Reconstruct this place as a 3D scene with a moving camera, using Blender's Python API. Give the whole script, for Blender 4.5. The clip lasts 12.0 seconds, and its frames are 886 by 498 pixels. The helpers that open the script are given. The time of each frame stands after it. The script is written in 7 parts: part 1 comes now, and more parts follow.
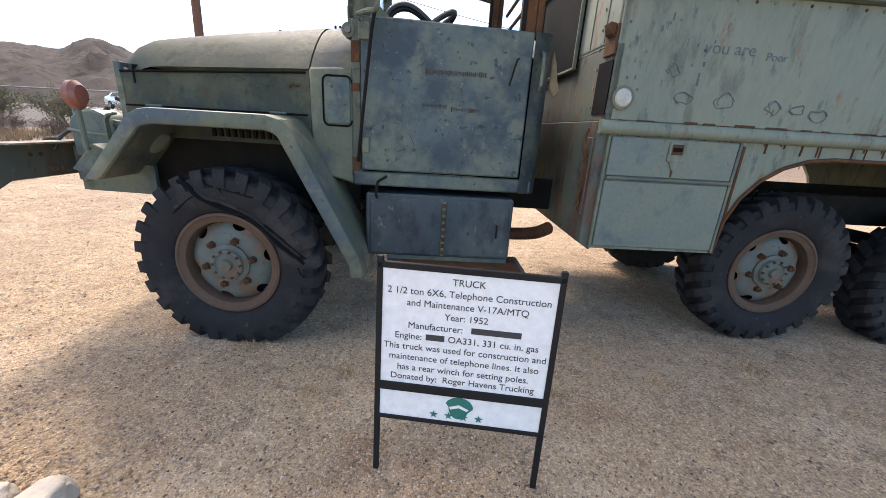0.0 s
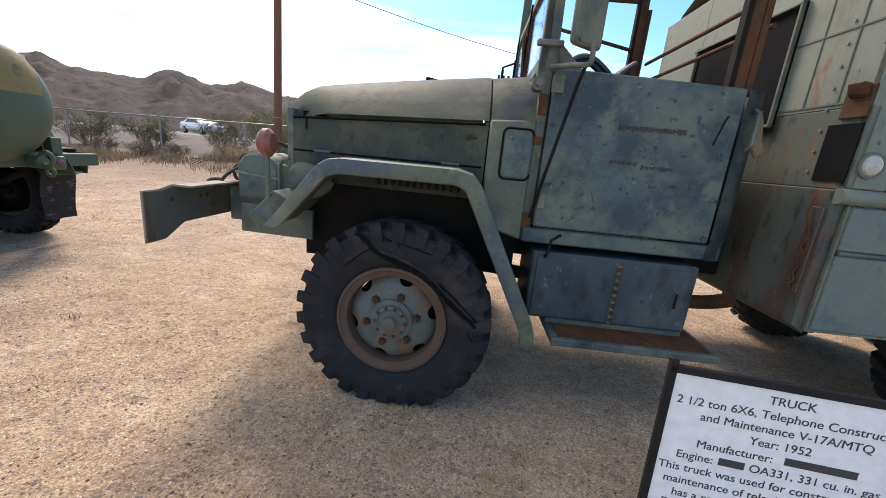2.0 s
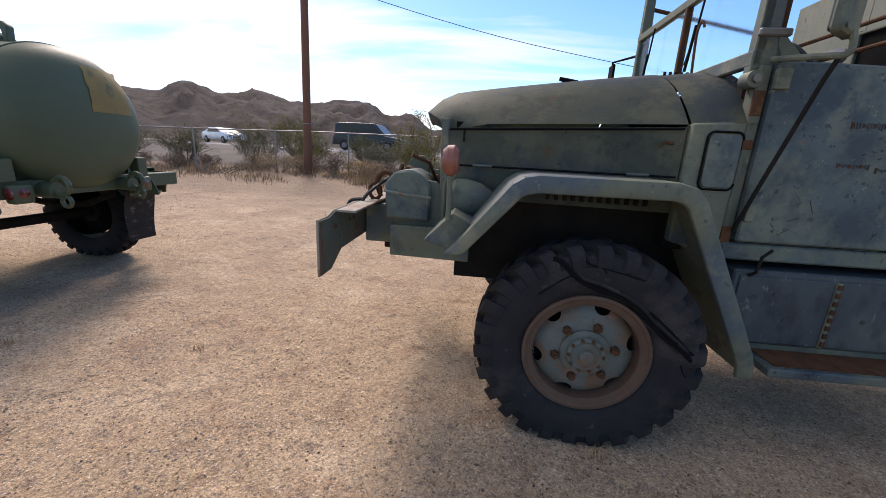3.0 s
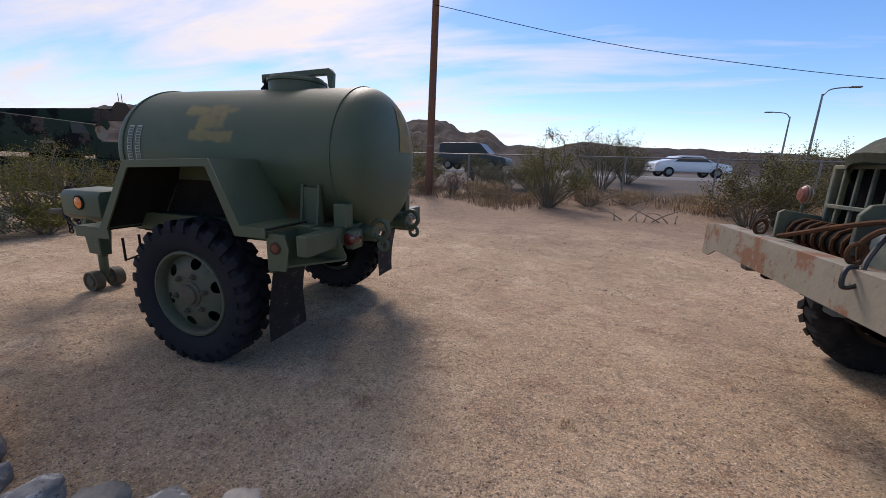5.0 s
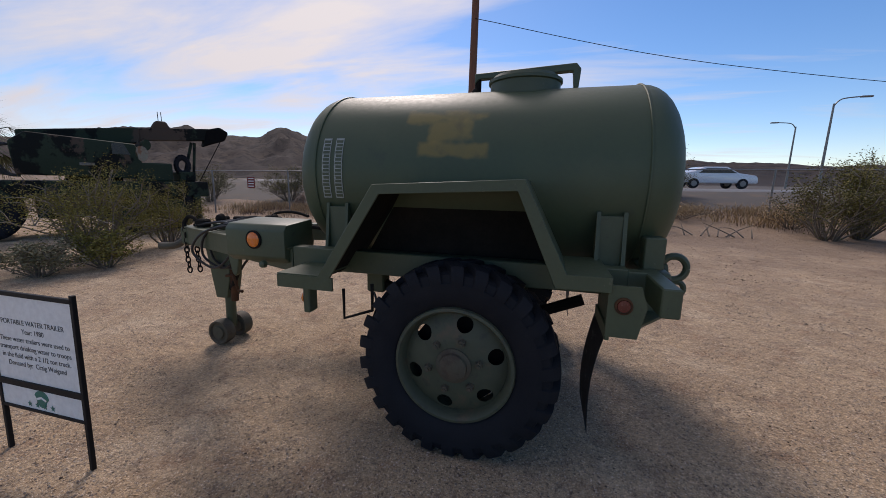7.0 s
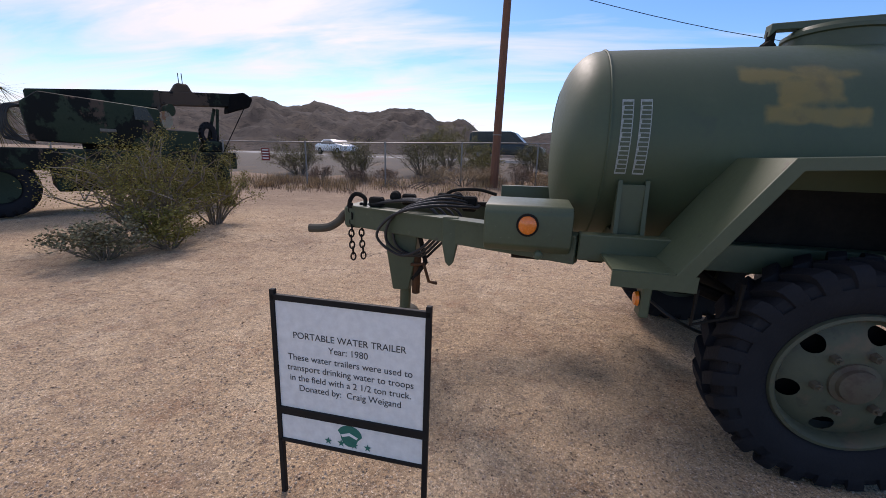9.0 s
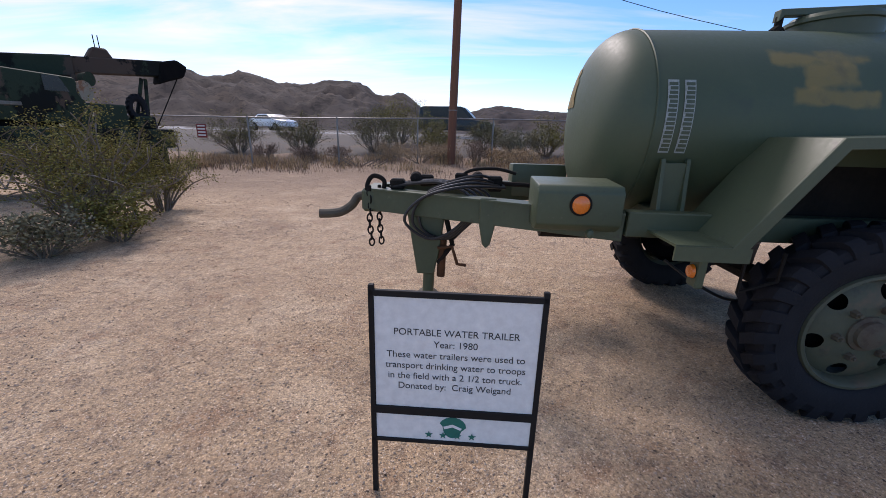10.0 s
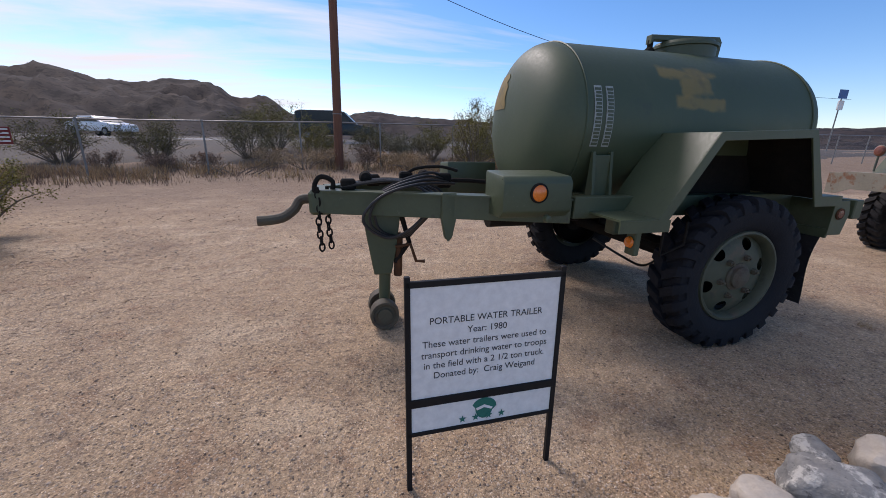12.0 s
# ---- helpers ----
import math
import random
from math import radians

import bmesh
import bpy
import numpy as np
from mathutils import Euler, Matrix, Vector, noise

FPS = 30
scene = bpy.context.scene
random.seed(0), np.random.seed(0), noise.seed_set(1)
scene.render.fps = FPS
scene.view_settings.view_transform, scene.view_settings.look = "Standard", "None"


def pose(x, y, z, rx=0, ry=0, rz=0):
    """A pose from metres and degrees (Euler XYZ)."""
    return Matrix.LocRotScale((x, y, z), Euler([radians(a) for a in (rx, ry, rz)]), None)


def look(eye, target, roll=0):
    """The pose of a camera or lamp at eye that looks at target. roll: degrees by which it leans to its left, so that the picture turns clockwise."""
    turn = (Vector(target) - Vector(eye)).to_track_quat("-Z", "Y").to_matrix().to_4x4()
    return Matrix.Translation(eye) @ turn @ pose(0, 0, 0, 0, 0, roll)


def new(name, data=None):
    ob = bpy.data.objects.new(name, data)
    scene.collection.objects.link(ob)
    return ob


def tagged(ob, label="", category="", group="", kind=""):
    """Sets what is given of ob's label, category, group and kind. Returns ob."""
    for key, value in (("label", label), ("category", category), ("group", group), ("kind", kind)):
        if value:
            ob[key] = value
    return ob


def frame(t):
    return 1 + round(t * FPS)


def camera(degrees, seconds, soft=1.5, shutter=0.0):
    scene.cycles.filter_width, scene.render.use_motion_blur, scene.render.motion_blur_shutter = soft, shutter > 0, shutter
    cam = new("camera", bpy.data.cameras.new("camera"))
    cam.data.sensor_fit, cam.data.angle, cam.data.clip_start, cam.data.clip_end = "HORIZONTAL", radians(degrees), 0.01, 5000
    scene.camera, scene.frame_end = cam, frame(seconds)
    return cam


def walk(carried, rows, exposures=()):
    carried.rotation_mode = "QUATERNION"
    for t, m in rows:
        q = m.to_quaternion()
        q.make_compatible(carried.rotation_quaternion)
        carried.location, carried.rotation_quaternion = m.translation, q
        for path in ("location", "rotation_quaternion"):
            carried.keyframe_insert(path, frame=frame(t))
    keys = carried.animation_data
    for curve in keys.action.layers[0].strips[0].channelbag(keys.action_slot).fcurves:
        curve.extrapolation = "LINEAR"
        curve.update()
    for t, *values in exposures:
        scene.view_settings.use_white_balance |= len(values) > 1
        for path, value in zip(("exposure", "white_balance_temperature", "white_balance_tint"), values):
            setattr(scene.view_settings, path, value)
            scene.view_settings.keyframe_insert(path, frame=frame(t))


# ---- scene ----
cam = camera(100, 12.0, soft=0.8)
PATH = [
    (0, (0.084, 0.029, 1.260), (0.132, 1.931, 0.643), 3.48),
    (0.5, (0.075, 0.045, 1.256), (0.091, 1.947, 0.638), 2.98),
    (1, (0.008, 0.076, 1.275), (-0.011, 1.985, 0.676), 3.9),
    (1.5, (-0.284, 0.137, 1.282), (-0.347, 2.058, 0.729), 4.88),
    (2, (-0.695, 0.218, 1.328), (-0.829, 2.154, 0.844), 5.39),
    (2.5, (-1.171, 0.340, 1.339), (-1.415, 2.279, 0.915), 5.03),
    (3, (-1.569, 0.356, 1.343), (-1.771, 2.282, 0.844), 2.96),
    (3.5, (-2.044, 0.221, 1.381), (-2.363, 2.117, 0.832), 3.02),
    (3.7, (-2.200, 0.220, 1.391), (-2.612, 2.102, 0.853), 3.22),
    (5.3, (-3.861, 0.425, 1.438), (-4.479, 2.281, 1.021), 1.32),
    (5.5, (-4.055, 0.439, 1.438), (-4.698, 2.289, 1.031), 0.9),
    (5.8, (-4.387, 0.380, 1.507), (-4.999, 2.237, 1.083), 1.26),
    (6, (-4.576, 0.402, 1.447), (-5.214, 2.257, 1.057), 0.79),
    (6.5, (-5.094, 0.493, 1.443), (-5.716, 2.360, 1.087), 0.44),
    (6.7, (-5.260, 0.524, 1.434), (-5.861, 2.398, 1.078), 0.49),
    (8.3, (-6.804, 0.438, 1.379), (-7.258, 2.349, 1.005), 2.77),
    (8.5, (-6.961, 0.445, 1.373), (-7.412, 2.354, 0.984), 2.88),
    (9, (-7.321, 0.468, 1.370), (-7.781, 2.353, 0.885), 1.67),
    (9.5, (-7.643, 0.475, 1.369), (-7.985, 2.363, 0.803), 1.37),
    (10, (-7.895, 0.421, 1.377), (-8.061, 2.323, 0.782), 1.52),
    (10.5, (-8.078, 0.416, 1.348), (-8.063, 2.324, 0.747), 1.33),
    (11, (-8.229, 0.430, 1.341), (-8.054, 2.329, 0.738), 1.16),
    (11.5, (-8.322, 0.417, 1.327), (-8.003, 2.302, 0.741), 1.22),
    (12, (-8.398, 0.399, 1.319), (-7.958, 2.269, 0.763), 1.16),
]
walk(cam, [(t, look(eye, target, roll)) for t, eye, target, roll in PATH], exposures=[(0.0, 1.72, 7200, 17), (1.5, 1.50, 7150, 17), (2.5, 1.05, 7050, 19), (3.5, 0.70, 6970, 22), (5.3, 0.24, 6750, 22), (6.5, 0.02, 6750, 21), (8.5, 0.36, 6850, 22),
                            (9.5, 0.48, 6520, 23), (10.5, 0.54, 6430, 23), (12.0, 0.32, 6430, 22)])

# ---- world, sun, exposure ----
SUN_AZ, SUN_EL = -28.0, 44.0
world = bpy.data.worlds.new("sky")
scene.world = world
world.use_nodes = True
wn, wl = world.node_tree.nodes, world.node_tree.links
wn.clear()
sky = wn.new("ShaderNodeTexSky")
sky.sky_type, sky.sun_disc = "NISHITA", False
sky.sun_elevation, sky.sun_rotation = radians(SUN_EL), radians(SUN_AZ)
sky.altitude, sky.air_density, sky.dust_density, sky.ozone_density = 900, 1.0, 0.4, 2.5
tc = wn.new("ShaderNodeTexCoord")
sep = wn.new("ShaderNodeSeparateXYZ")
wl.new(tc.outputs["Generated"], sep.inputs[0])


def wmath(op, a, b=None, clamp=False):
    n = wn.new("ShaderNodeMath")
    n.operation, n.use_clamp = op, clamp
    for i, v in enumerate((a, b)):
        if v is None:
            continue
        if isinstance(v, (int, float)):
            n.inputs[i].default_value = v
        else:
            wl.new(v, n.inputs[i])
    return n.outputs[0]


# cirrus on a flat layer high above: direction divided by its height
zc = wmath("MAXIMUM", wmath("ADD", sep.outputs[2], 0.12), 0.05)
com = wn.new("ShaderNodeCombineXYZ")
wl.new(wmath("DIVIDE", sep.outputs[0], zc), com.inputs[0])
wl.new(wmath("DIVIDE", sep.outputs[1], zc), com.inputs[1])
mapn = wn.new("ShaderNodeMapping")
mapn.inputs["Rotation"].default_value = (0, 0, radians(14))
mapn.inputs["Scale"].default_value = (0.55, 1.7, 1.0)
mapn.inputs["Location"].default_value = (3.1, 0.55, 0)
wl.new(com.outputs[0], mapn.inputs[0])
cl = wn.new("ShaderNodeTexNoise")
cl.inputs["Scale"].default_value, cl.inputs["Detail"].default_value, cl.inputs["Roughness"].default_value, cl.inputs["Distortion"].default_value = 0.95, 9, 0.56, 0.5
wl.new(mapn.outputs[0], cl.inputs["Vector"])
# thicker veil towards the sun's side, thinner away from it
toward = wmath("ADD", wmath("MULTIPLY", sep.outputs[0], math.sin(radians(SUN_AZ - 18))), wmath("MULTIPLY", sep.outputs[1], math.cos(radians(SUN_AZ - 18))))
high = wmath("MULTIPLY", wmath("MAXIMUM", wmath("SUBTRACT", sep.outputs[2], 0.32), 0.0), 0.55)
cover = wmath("ADD", wmath("ADD", cl.outputs["Fac"], high), wmath("MULTIPLY", wmath("SUBTRACT", toward, 0.66), 0.30))
ramp = wn.new("ShaderNodeValToRGB")
ramp.color_ramp.elements[0].position, ramp.color_ramp.elements[1].position = 0.45, 0.72
wl.new(cover, ramp.inputs[0])
# the veil is brightest round the hidden sun
sdir = (math.sin(radians(SUN_AZ)) * math.cos(radians(SUN_EL)), math.cos(radians(SUN_AZ)) * math.cos(radians(SUN_EL)), math.sin(radians(SUN_EL)))
near_sun = wmath("ADD", wmath("ADD", wmath("MULTIPLY", sep.outputs[0], sdir[0]), wmath("MULTIPLY", sep.outputs[1], sdir[1])), wmath("MULTIPLY", sep.outputs[2], sdir[2]))
lift = wmath("POWER", wmath("MAXIMUM", near_sun, 0.0), 3.0, True)
cloud = wn.new("ShaderNodeMixRGB")
cloud.inputs[1].default_value, cloud.inputs[2].default_value = (6.0, 6.2, 6.5, 1), (7.8, 7.8, 7.8, 1)
wl.new(lift, cloud.inputs[0])
mixs = wn.new("ShaderNodeMixRGB")
wl.new(ramp.outputs[0], mixs.inputs[0])
hue = wn.new("ShaderNodeHueSaturation")
hue.inputs["Saturation"].default_value, hue.inputs["Value"].default_value = 1.25, 1.3
wl.new(sky.outputs[0], hue.inputs["Color"])
wl.new(hue.outputs[0], mixs.inputs[1])
wl.new(cloud.outputs[0], mixs.inputs[2])
bg = wn.new("ShaderNodeBackground")
bg.inputs["Strength"].default_value = 0.10
wl.new(mixs.outputs[0], bg.inputs[0])
wo = wn.new("ShaderNodeOutputWorld")
wl.new(bg.outputs[0], wo.inputs[0])

sun_data = bpy.data.lights.new("sun", "SUN")
sun_data.energy, sun_data.angle, sun_data.color = 2.0, radians(16), (1.0, 0.95, 0.88)
sun = new("sun", sun_data)
sd = Vector((math.sin(radians(SUN_AZ)) * math.cos(radians(SUN_EL)), math.cos(radians(SUN_AZ)) * math.cos(radians(SUN_EL)), math.sin(radians(SUN_EL))))
sun.matrix_world = look(sd * 50, (0, 0, 0))


# ---- materials ----
def nd(nt, kind, **kw):
    n = nt.nodes.new(kind)
    for key, v in kw.items():
        n.inputs[key.replace("_", " ")].default_value = v
    return n


def noise_fac(nt, vec, scale, detail=6.0, rough=0.6, lo=0.35, hi=0.65):
    n = nd(nt, "ShaderNodeTexNoise", Scale=scale, Detail=detail, Roughness=rough)
    nt.links.new(vec, n.inputs["Vector"])
    m = nd(nt, "ShaderNodeMapRange", From_Min=lo, From_Max=hi)
    nt.links.new(n.outputs["Fac"], m.inputs["Value"])
    return m.outputs[0], n.outputs["Fac"]


def mixc(nt, fac, a, b):
    m = nt.nodes.new("ShaderNodeMixRGB")
    for i, v in ((0, fac), (1, a), (2, b)):
        if isinstance(v, (int, float)):
            m.inputs[i].default_value = v
        elif isinstance(v, tuple):
            m.inputs[i].default_value = (*v, 1)
        else:
            nt.links.new(v, m.inputs[i])
    return m.outputs[0]


def mat(name, a, b, scale=3.0, rough=0.7, metal=0.0, bump=0.15, bscale=70.0, layers=(), stretch=(1, 1, 1), patches=(), island=0.0, coat=0.0, trans=0.0, fine_mix=0.22, spec=0.5):
    """a, b: the two base colours mixed by a broad noise. layers: (colour, scale, low, high, amount): wear with a shape of its own.
    patches: (colour, x0, x1, z0, z1): brushed-over paint in the thing's own metres."""
    m = bpy.data.materials.new(name)
    m.use_nodes = True
    nt = m.node_tree
    p = nt.nodes["Principled BSDF"]
    t = nt.nodes.new("ShaderNodeTexCoord")
    mp = nd(nt, "ShaderNodeMapping", Scale=stretch)
    nt.links.new(t.outputs["Object"], mp.inputs[0])
    v = mp.outputs[0]
    f, _ = noise_fac(nt, v, scale)
    col = mixc(nt, f, a, b)
    f2, fine = noise_fac(nt, v, bscale, 4, 0.6, 0.3, 0.7)
    col = mixc(nt, fine_mix, col, mixc(nt, f2, tuple(c * 0.55 for c in a), tuple(min(1, c * 1.35) for c in b)))
    for c, x0, x1, z0, z1 in patches:
        s = nt.nodes.new("ShaderNodeSeparateXYZ")
        nt.links.new(t.outputs["Object"], s.inputs[0])
        w = nd(nt, "ShaderNodeTexNoise", Scale=7.0, Detail=5.0)
        nt.links.new(t.outputs["Object"], w.inputs["Vector"])
        fac = None
        for o, lo, hi in ((0, x0, x1), (2, z0, z1)):
            d = nd(nt, "ShaderNodeMath")
            d.operation = "SUBTRACT"
            nt.links.new(s.outputs[o], d.inputs[0])
            d.inputs[1].default_value = (lo + hi) / 2
            ab = nd(nt, "ShaderNodeMath")
            ab.operation = "ABSOLUTE"
            nt.links.new(d.outputs[0], ab.inputs[0])
            wo2 = nd(nt, "ShaderNodeMath")
            wo2.operation = "MULTIPLY_ADD"
            nt.links.new(w.outputs["Fac"], wo2.inputs[0])
            wo2.inputs[1].default_value = 0.10
            nt.links.new(ab.outputs[0], wo2.inputs[2])
            r = nd(nt, "ShaderNodeMapRange", From_Min=(hi - lo) / 2 + 0.062, From_Max=(hi - lo) / 2 + 0.036)
            nt.links.new(wo2.outputs[0], r.inputs["Value"])
            if fac is None:
                fac = r.outputs[0]
            else:
                mu = nd(nt, "ShaderNodeMath")
                mu.operation = "MULTIPLY"
                nt.links.new(fac, mu.inputs[0])
                nt.links.new(r.outputs[0], mu.inputs[1])
                fac = mu.outputs[0]
        mu = nd(nt, "ShaderNodeMath")
        mu.operation = "MULTIPLY"
        nt.links.new(fac, mu.inputs[0])
        mu.inputs[1].default_value = 0.72
        col = mixc(nt, mu.outputs[0], col, c)
    for i, (c, sc, lo, hi, am) in enumerate(layers):
        off = nd(nt, "ShaderNodeMapping", Location=(3.7 * i + 1.3, 5.1 * i, 2.2))
        nt.links.new(v, off.inputs[0])
        lf, _ = noise_fac(nt, off.outputs[0], sc, 8, 0.65, lo, hi)
        mu = nd(nt, "ShaderNodeMath")
        mu.operation = "MULTIPLY"
        nt.links.new(lf, mu.inputs[0])
        mu.inputs[1].default_value = am
        col = mixc(nt, mu.outputs[0], col, c)
    if island:
        geo = nt.nodes.new("ShaderNodeNewGeometry")
        br = nd(nt, "ShaderNodeMapRange", To_Min=1 - island, To_Max=1 + island)
        nt.links.new(geo.outputs["Random Per Island"], br.inputs["Value"])
        hs = nt.nodes.new("ShaderNodeHueSaturation")
        nt.links.new(br.outputs[0], hs.inputs["Value"])
        nt.links.new(col, hs.inputs["Color"])
        col = hs.outputs[0]
    nt.links.new(col, p.inputs["Base Color"])
    p.inputs["Metallic"].default_value = metal
    p.inputs["Specular IOR Level"].default_value = spec
    p.inputs["Coat Weight"].default_value = coat
    rr = nd(nt, "ShaderNodeMapRange", To_Min=max(0.05, rough - 0.12), To_Max=min(1, rough + 0.12))
    nt.links.new(fine, rr.inputs["Value"])
    nt.links.new(rr.outputs[0], p.inputs["Roughness"])
    if bump:
        bp = nd(nt, "ShaderNodeBump", Strength=bump, Distance=0.01)
        nt.links.new(fine, bp.inputs["Height"])
        nt.links.new(bp.outputs[0], p.inputs["Normal"])
    if trans:
        p.inputs["Transmission Weight"].default_value = trans
    return m


RUST, RUSTD = (0.20, 0.085, 0.04), (0.09, 0.04, 0.025)
M_truck = mat("weathered_grey_green_paint", (0.145, 0.152, 0.098), (0.085, 0.106, 0.082), 2.6, 0.65, 0, 0.12, 40, spec=0.35, fine_mix=0.3,
              layers=(((0.055, 0.080, 0.105), 1.7, 0.50, 0.60, 0.75), ((0.22, 0.21, 0.135), 3.4, 0.52, 0.64, 0.65), ((0.05, 0.062, 0.05), 6.5, 0.55, 0.66, 0.6), (RUST, 8, 0.645, 0.69, 0.5), ((0.03, 0.035, 0.04), 24, 0.63, 0.68, 0.65), ((0.25, 0.24, 0.18), 38, 0.65, 0.69, 0.6)))
M_door = mat("dark_blue_grey_paint", (0.135, 0.155, 0.115), (0.095, 0.122, 0.105), 3.0, 0.55, 0, 0.1, 40, spec=0.3, fine_mix=0.3,
             layers=(((0.055, 0.085, 0.105), 2.0, 0.50, 0.60, 0.65), ((0.028, 0.046, 0.060), 3.0, 0.44, 0.58, 0.85), ((0.17, 0.18, 0.13), 6, 0.57, 0.67, 0.55), (RUST, 13, 0.66, 0.71, 0.8), ((0.015, 0.02, 0.03), 20, 0.60, 0.65, 0.75), ((0.22, 0.24, 0.19), 33, 0.64, 0.68, 0.6)))
M_locker = mat("scuffed_navy_locker_paint", (0.055, 0.075, 0.082), (0.035, 0.052, 0.062), 3.0, 0.5, 0, 0.1, 40, spec=0.35, fine_mix=0.3, stretch=(1, 1, 0.6),
               layers=(((0.095, 0.115, 0.10), 2.6, 0.52, 0.64, 0.6), ((0.018, 0.026, 0.034), 6, 0.52, 0.64, 0.8), ((0.17, 0.19, 0.16), 21, 0.62, 0.67, 0.65), (RUST, 15, 0.66, 0.71, 0.7)))
M_box = mat("streaked_grey_green_paint", (0.215, 0.222, 0.155), (0.145, 0.175, 0.135), 2.4, 0.6, 0, 0.1, 45, stretch=(1, 1, 0.35), spec=0.35, fine_mix=0.3,
            layers=(((0.205, 0.20, 0.125), 1.8, 0.52, 0.66, 0.5), ((0.085, 0.115, 0.125), 2.6, 0.56, 0.66, 0.6), ((0.075, 0.08, 0.06), 9, 0.53, 0.64, 0.6), ((0.05, 0.065, 0.065), 16, 0.58, 0.65, 0.6), (RUST, 8, 0.60, 0.67, 0.8), (RUSTD, 26, 0.66, 0.7, 0.6)))
M_boxblue = mat("blue_green_paint", (0.115, 0.15, 0.14), (0.14, 0.165, 0.125), 2.6, 0.5, 0, 0.08, 50, spec=0.35, layers=(((0.06, 0.09, 0.10), 5, 0.56, 0.66, 0.6), ((0.19, 0.19, 0.13), 4, 0.56, 0.66, 0.5), (RUST, 11, 0.65, 0.7, 0.7), ((0.04, 0.05, 0.05), 28, 0.64, 0.69, 0.6)))
M_camo = mat("camouflage_roof_paint", (0.16, 0.18, 0.16), (0.20, 0.18, 0.10), 1.2, 0.6, 0, 0.06, 45, layers=(((0.10, 0.14, 0.22), 0.9, 0.5, 0.58, 0.8), (RUST, 12, 0.7, 0.76, 0.6)))
M_pale = mat("pale_worn_panel_paint", (0.215, 0.225, 0.175), (0.16, 0.18, 0.145), 2.5, 0.65, 0, 0.1, 45, spec=0.3, stretch=(1, 1, 0.5), layers=(((0.11, 0.12, 0.09), 4, 0.54, 0.66, 0.6), (RUST, 7, 0.60, 0.68, 0.8), (RUSTD, 19, 0.64, 0.69, 0.7)))
M_bulk = mat("rust_streaked_green_paint", (0.105, 0.112, 0.078), (0.065, 0.08, 0.066), 3, 0.7, 0, 0.2, 45, stretch=(1, 1, 0.4), layers=((RUSTD, 4, 0.53, 0.64, 0.75), (RUST, 9, 0.58, 0.66, 0.7), ((0.028, 0.024, 0.02), 13, 0.56, 0.66, 0.8), ((0.19, 0.19, 0.14), 23, 0.62, 0.67, 0.6)))
M_rust = mat("rusted_steel", (0.125, 0.055, 0.024), (0.055, 0.030, 0.019), 9, 0.9, 0, 0.35, 60, spec=0.2, layers=(((0.08, 0.085, 0.06), 7, 0.60, 0.68, 0.45), ((0.20, 0.085, 0.03), 16, 0.60, 0.68, 0.6)))
M_tan = mat("chipped_tan_bumper_paint", (0.27, 0.24, 0.185), (0.22, 0.20, 0.15), 5, 0.75, 0, 0.2, 50, layers=((RUST, 6, 0.52, 0.60, 0.9), (RUSTD, 17, 0.62, 0.7, 0.8)))
# near-black for dirty running gear and for shade painted under the mudguards
M_dark = mat("dirty_undercarriage_and_shade_dark", (0.010, 0.010, 0.009), (0.022, 0.018, 0.015), 6, 0.95, 0, 0.25, 50, spec=0.15)
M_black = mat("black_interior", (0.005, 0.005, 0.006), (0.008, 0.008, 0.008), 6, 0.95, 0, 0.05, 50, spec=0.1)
M_tyre = mat("weathered_tyre_rubber", (0.011, 0.0115, 0.014), (0.022, 0.021, 0.022), 5, 0.8, 0, 0.35, 70, spec=0.25, layers=(((0.060, 0.052, 0.045), 3.5, 0.53, 0.68, 0.6), ((0.10, 0.09, 0.08), 16, 0.63, 0.70, 0.5)))
M_tyre_d = mat("dark_tyre_rubber", (0.007, 0.008, 0.012), (0.013, 0.014, 0.018), 5, 0.8, 0, 0.3, 70, spec=0.25, layers=(((0.06, 0.056, 0.05), 5, 0.62, 0.74, 0.45),))
M_rim = mat("grey_blue_wheel_paint", (0.125, 0.148, 0.135), (0.09, 0.098, 0.08), 6, 0.7, 0, 0.15, 60, spec=0.3, layers=(((0.15, 0.085, 0.05), 6, 0.48, 0.58, 0.85), ((0.34, 0.13, 0.09), 5, 0.60, 0.67, 0.6), ((0.10, 0.055, 0.035), 22, 0.62, 0.67, 0.8)))
M_rimr = mat("rusty_wheel_ring", (0.115, 0.075, 0.05), (0.085, 0.048, 0.033), 7, 0.8, 0, 0.2, 60, spec=0.3, layers=(((0.12, 0.14, 0.135), 5, 0.60, 0.69, 0.5), (RUSTD, 12, 0.55, 0.68, 0.7),))
M_od = mat("olive_trailer_paint", (0.066, 0.084, 0.043), (0.052, 0.070, 0.038), 2.0, 0.5, 0, 0.06, 40, layers=(((0.09, 0.108, 0.062), 2.5, 0.55, 0.72, 0.5), ((0.045, 0.04, 0.03), 16, 0.62, 0.69, 0.6), ((0.115, 0.125, 0.085), 30, 0.65, 0.69, 0.5)))
YEL = (0.24, 0.17, 0.045)
M_tank = mat("olive_tank_paint", (0.060, 0.083, 0.040), (0.048, 0.069, 0.036), 1.6, 0.55, 0, 0.05, 40,
             layers=(((0.082, 0.10, 0.055), 2.0, 0.55, 0.72, 0.45), ((0.035, 0.045, 0.035), 3.4, 0.60, 0.72, 0.5)),
             patches=((YEL, -6.27, -5.76, 1.68, 1.745), (YEL, -6.12, -5.86, 1.58, 1.70), (YEL, -6.18, -5.77, 1.49, 1.56)))
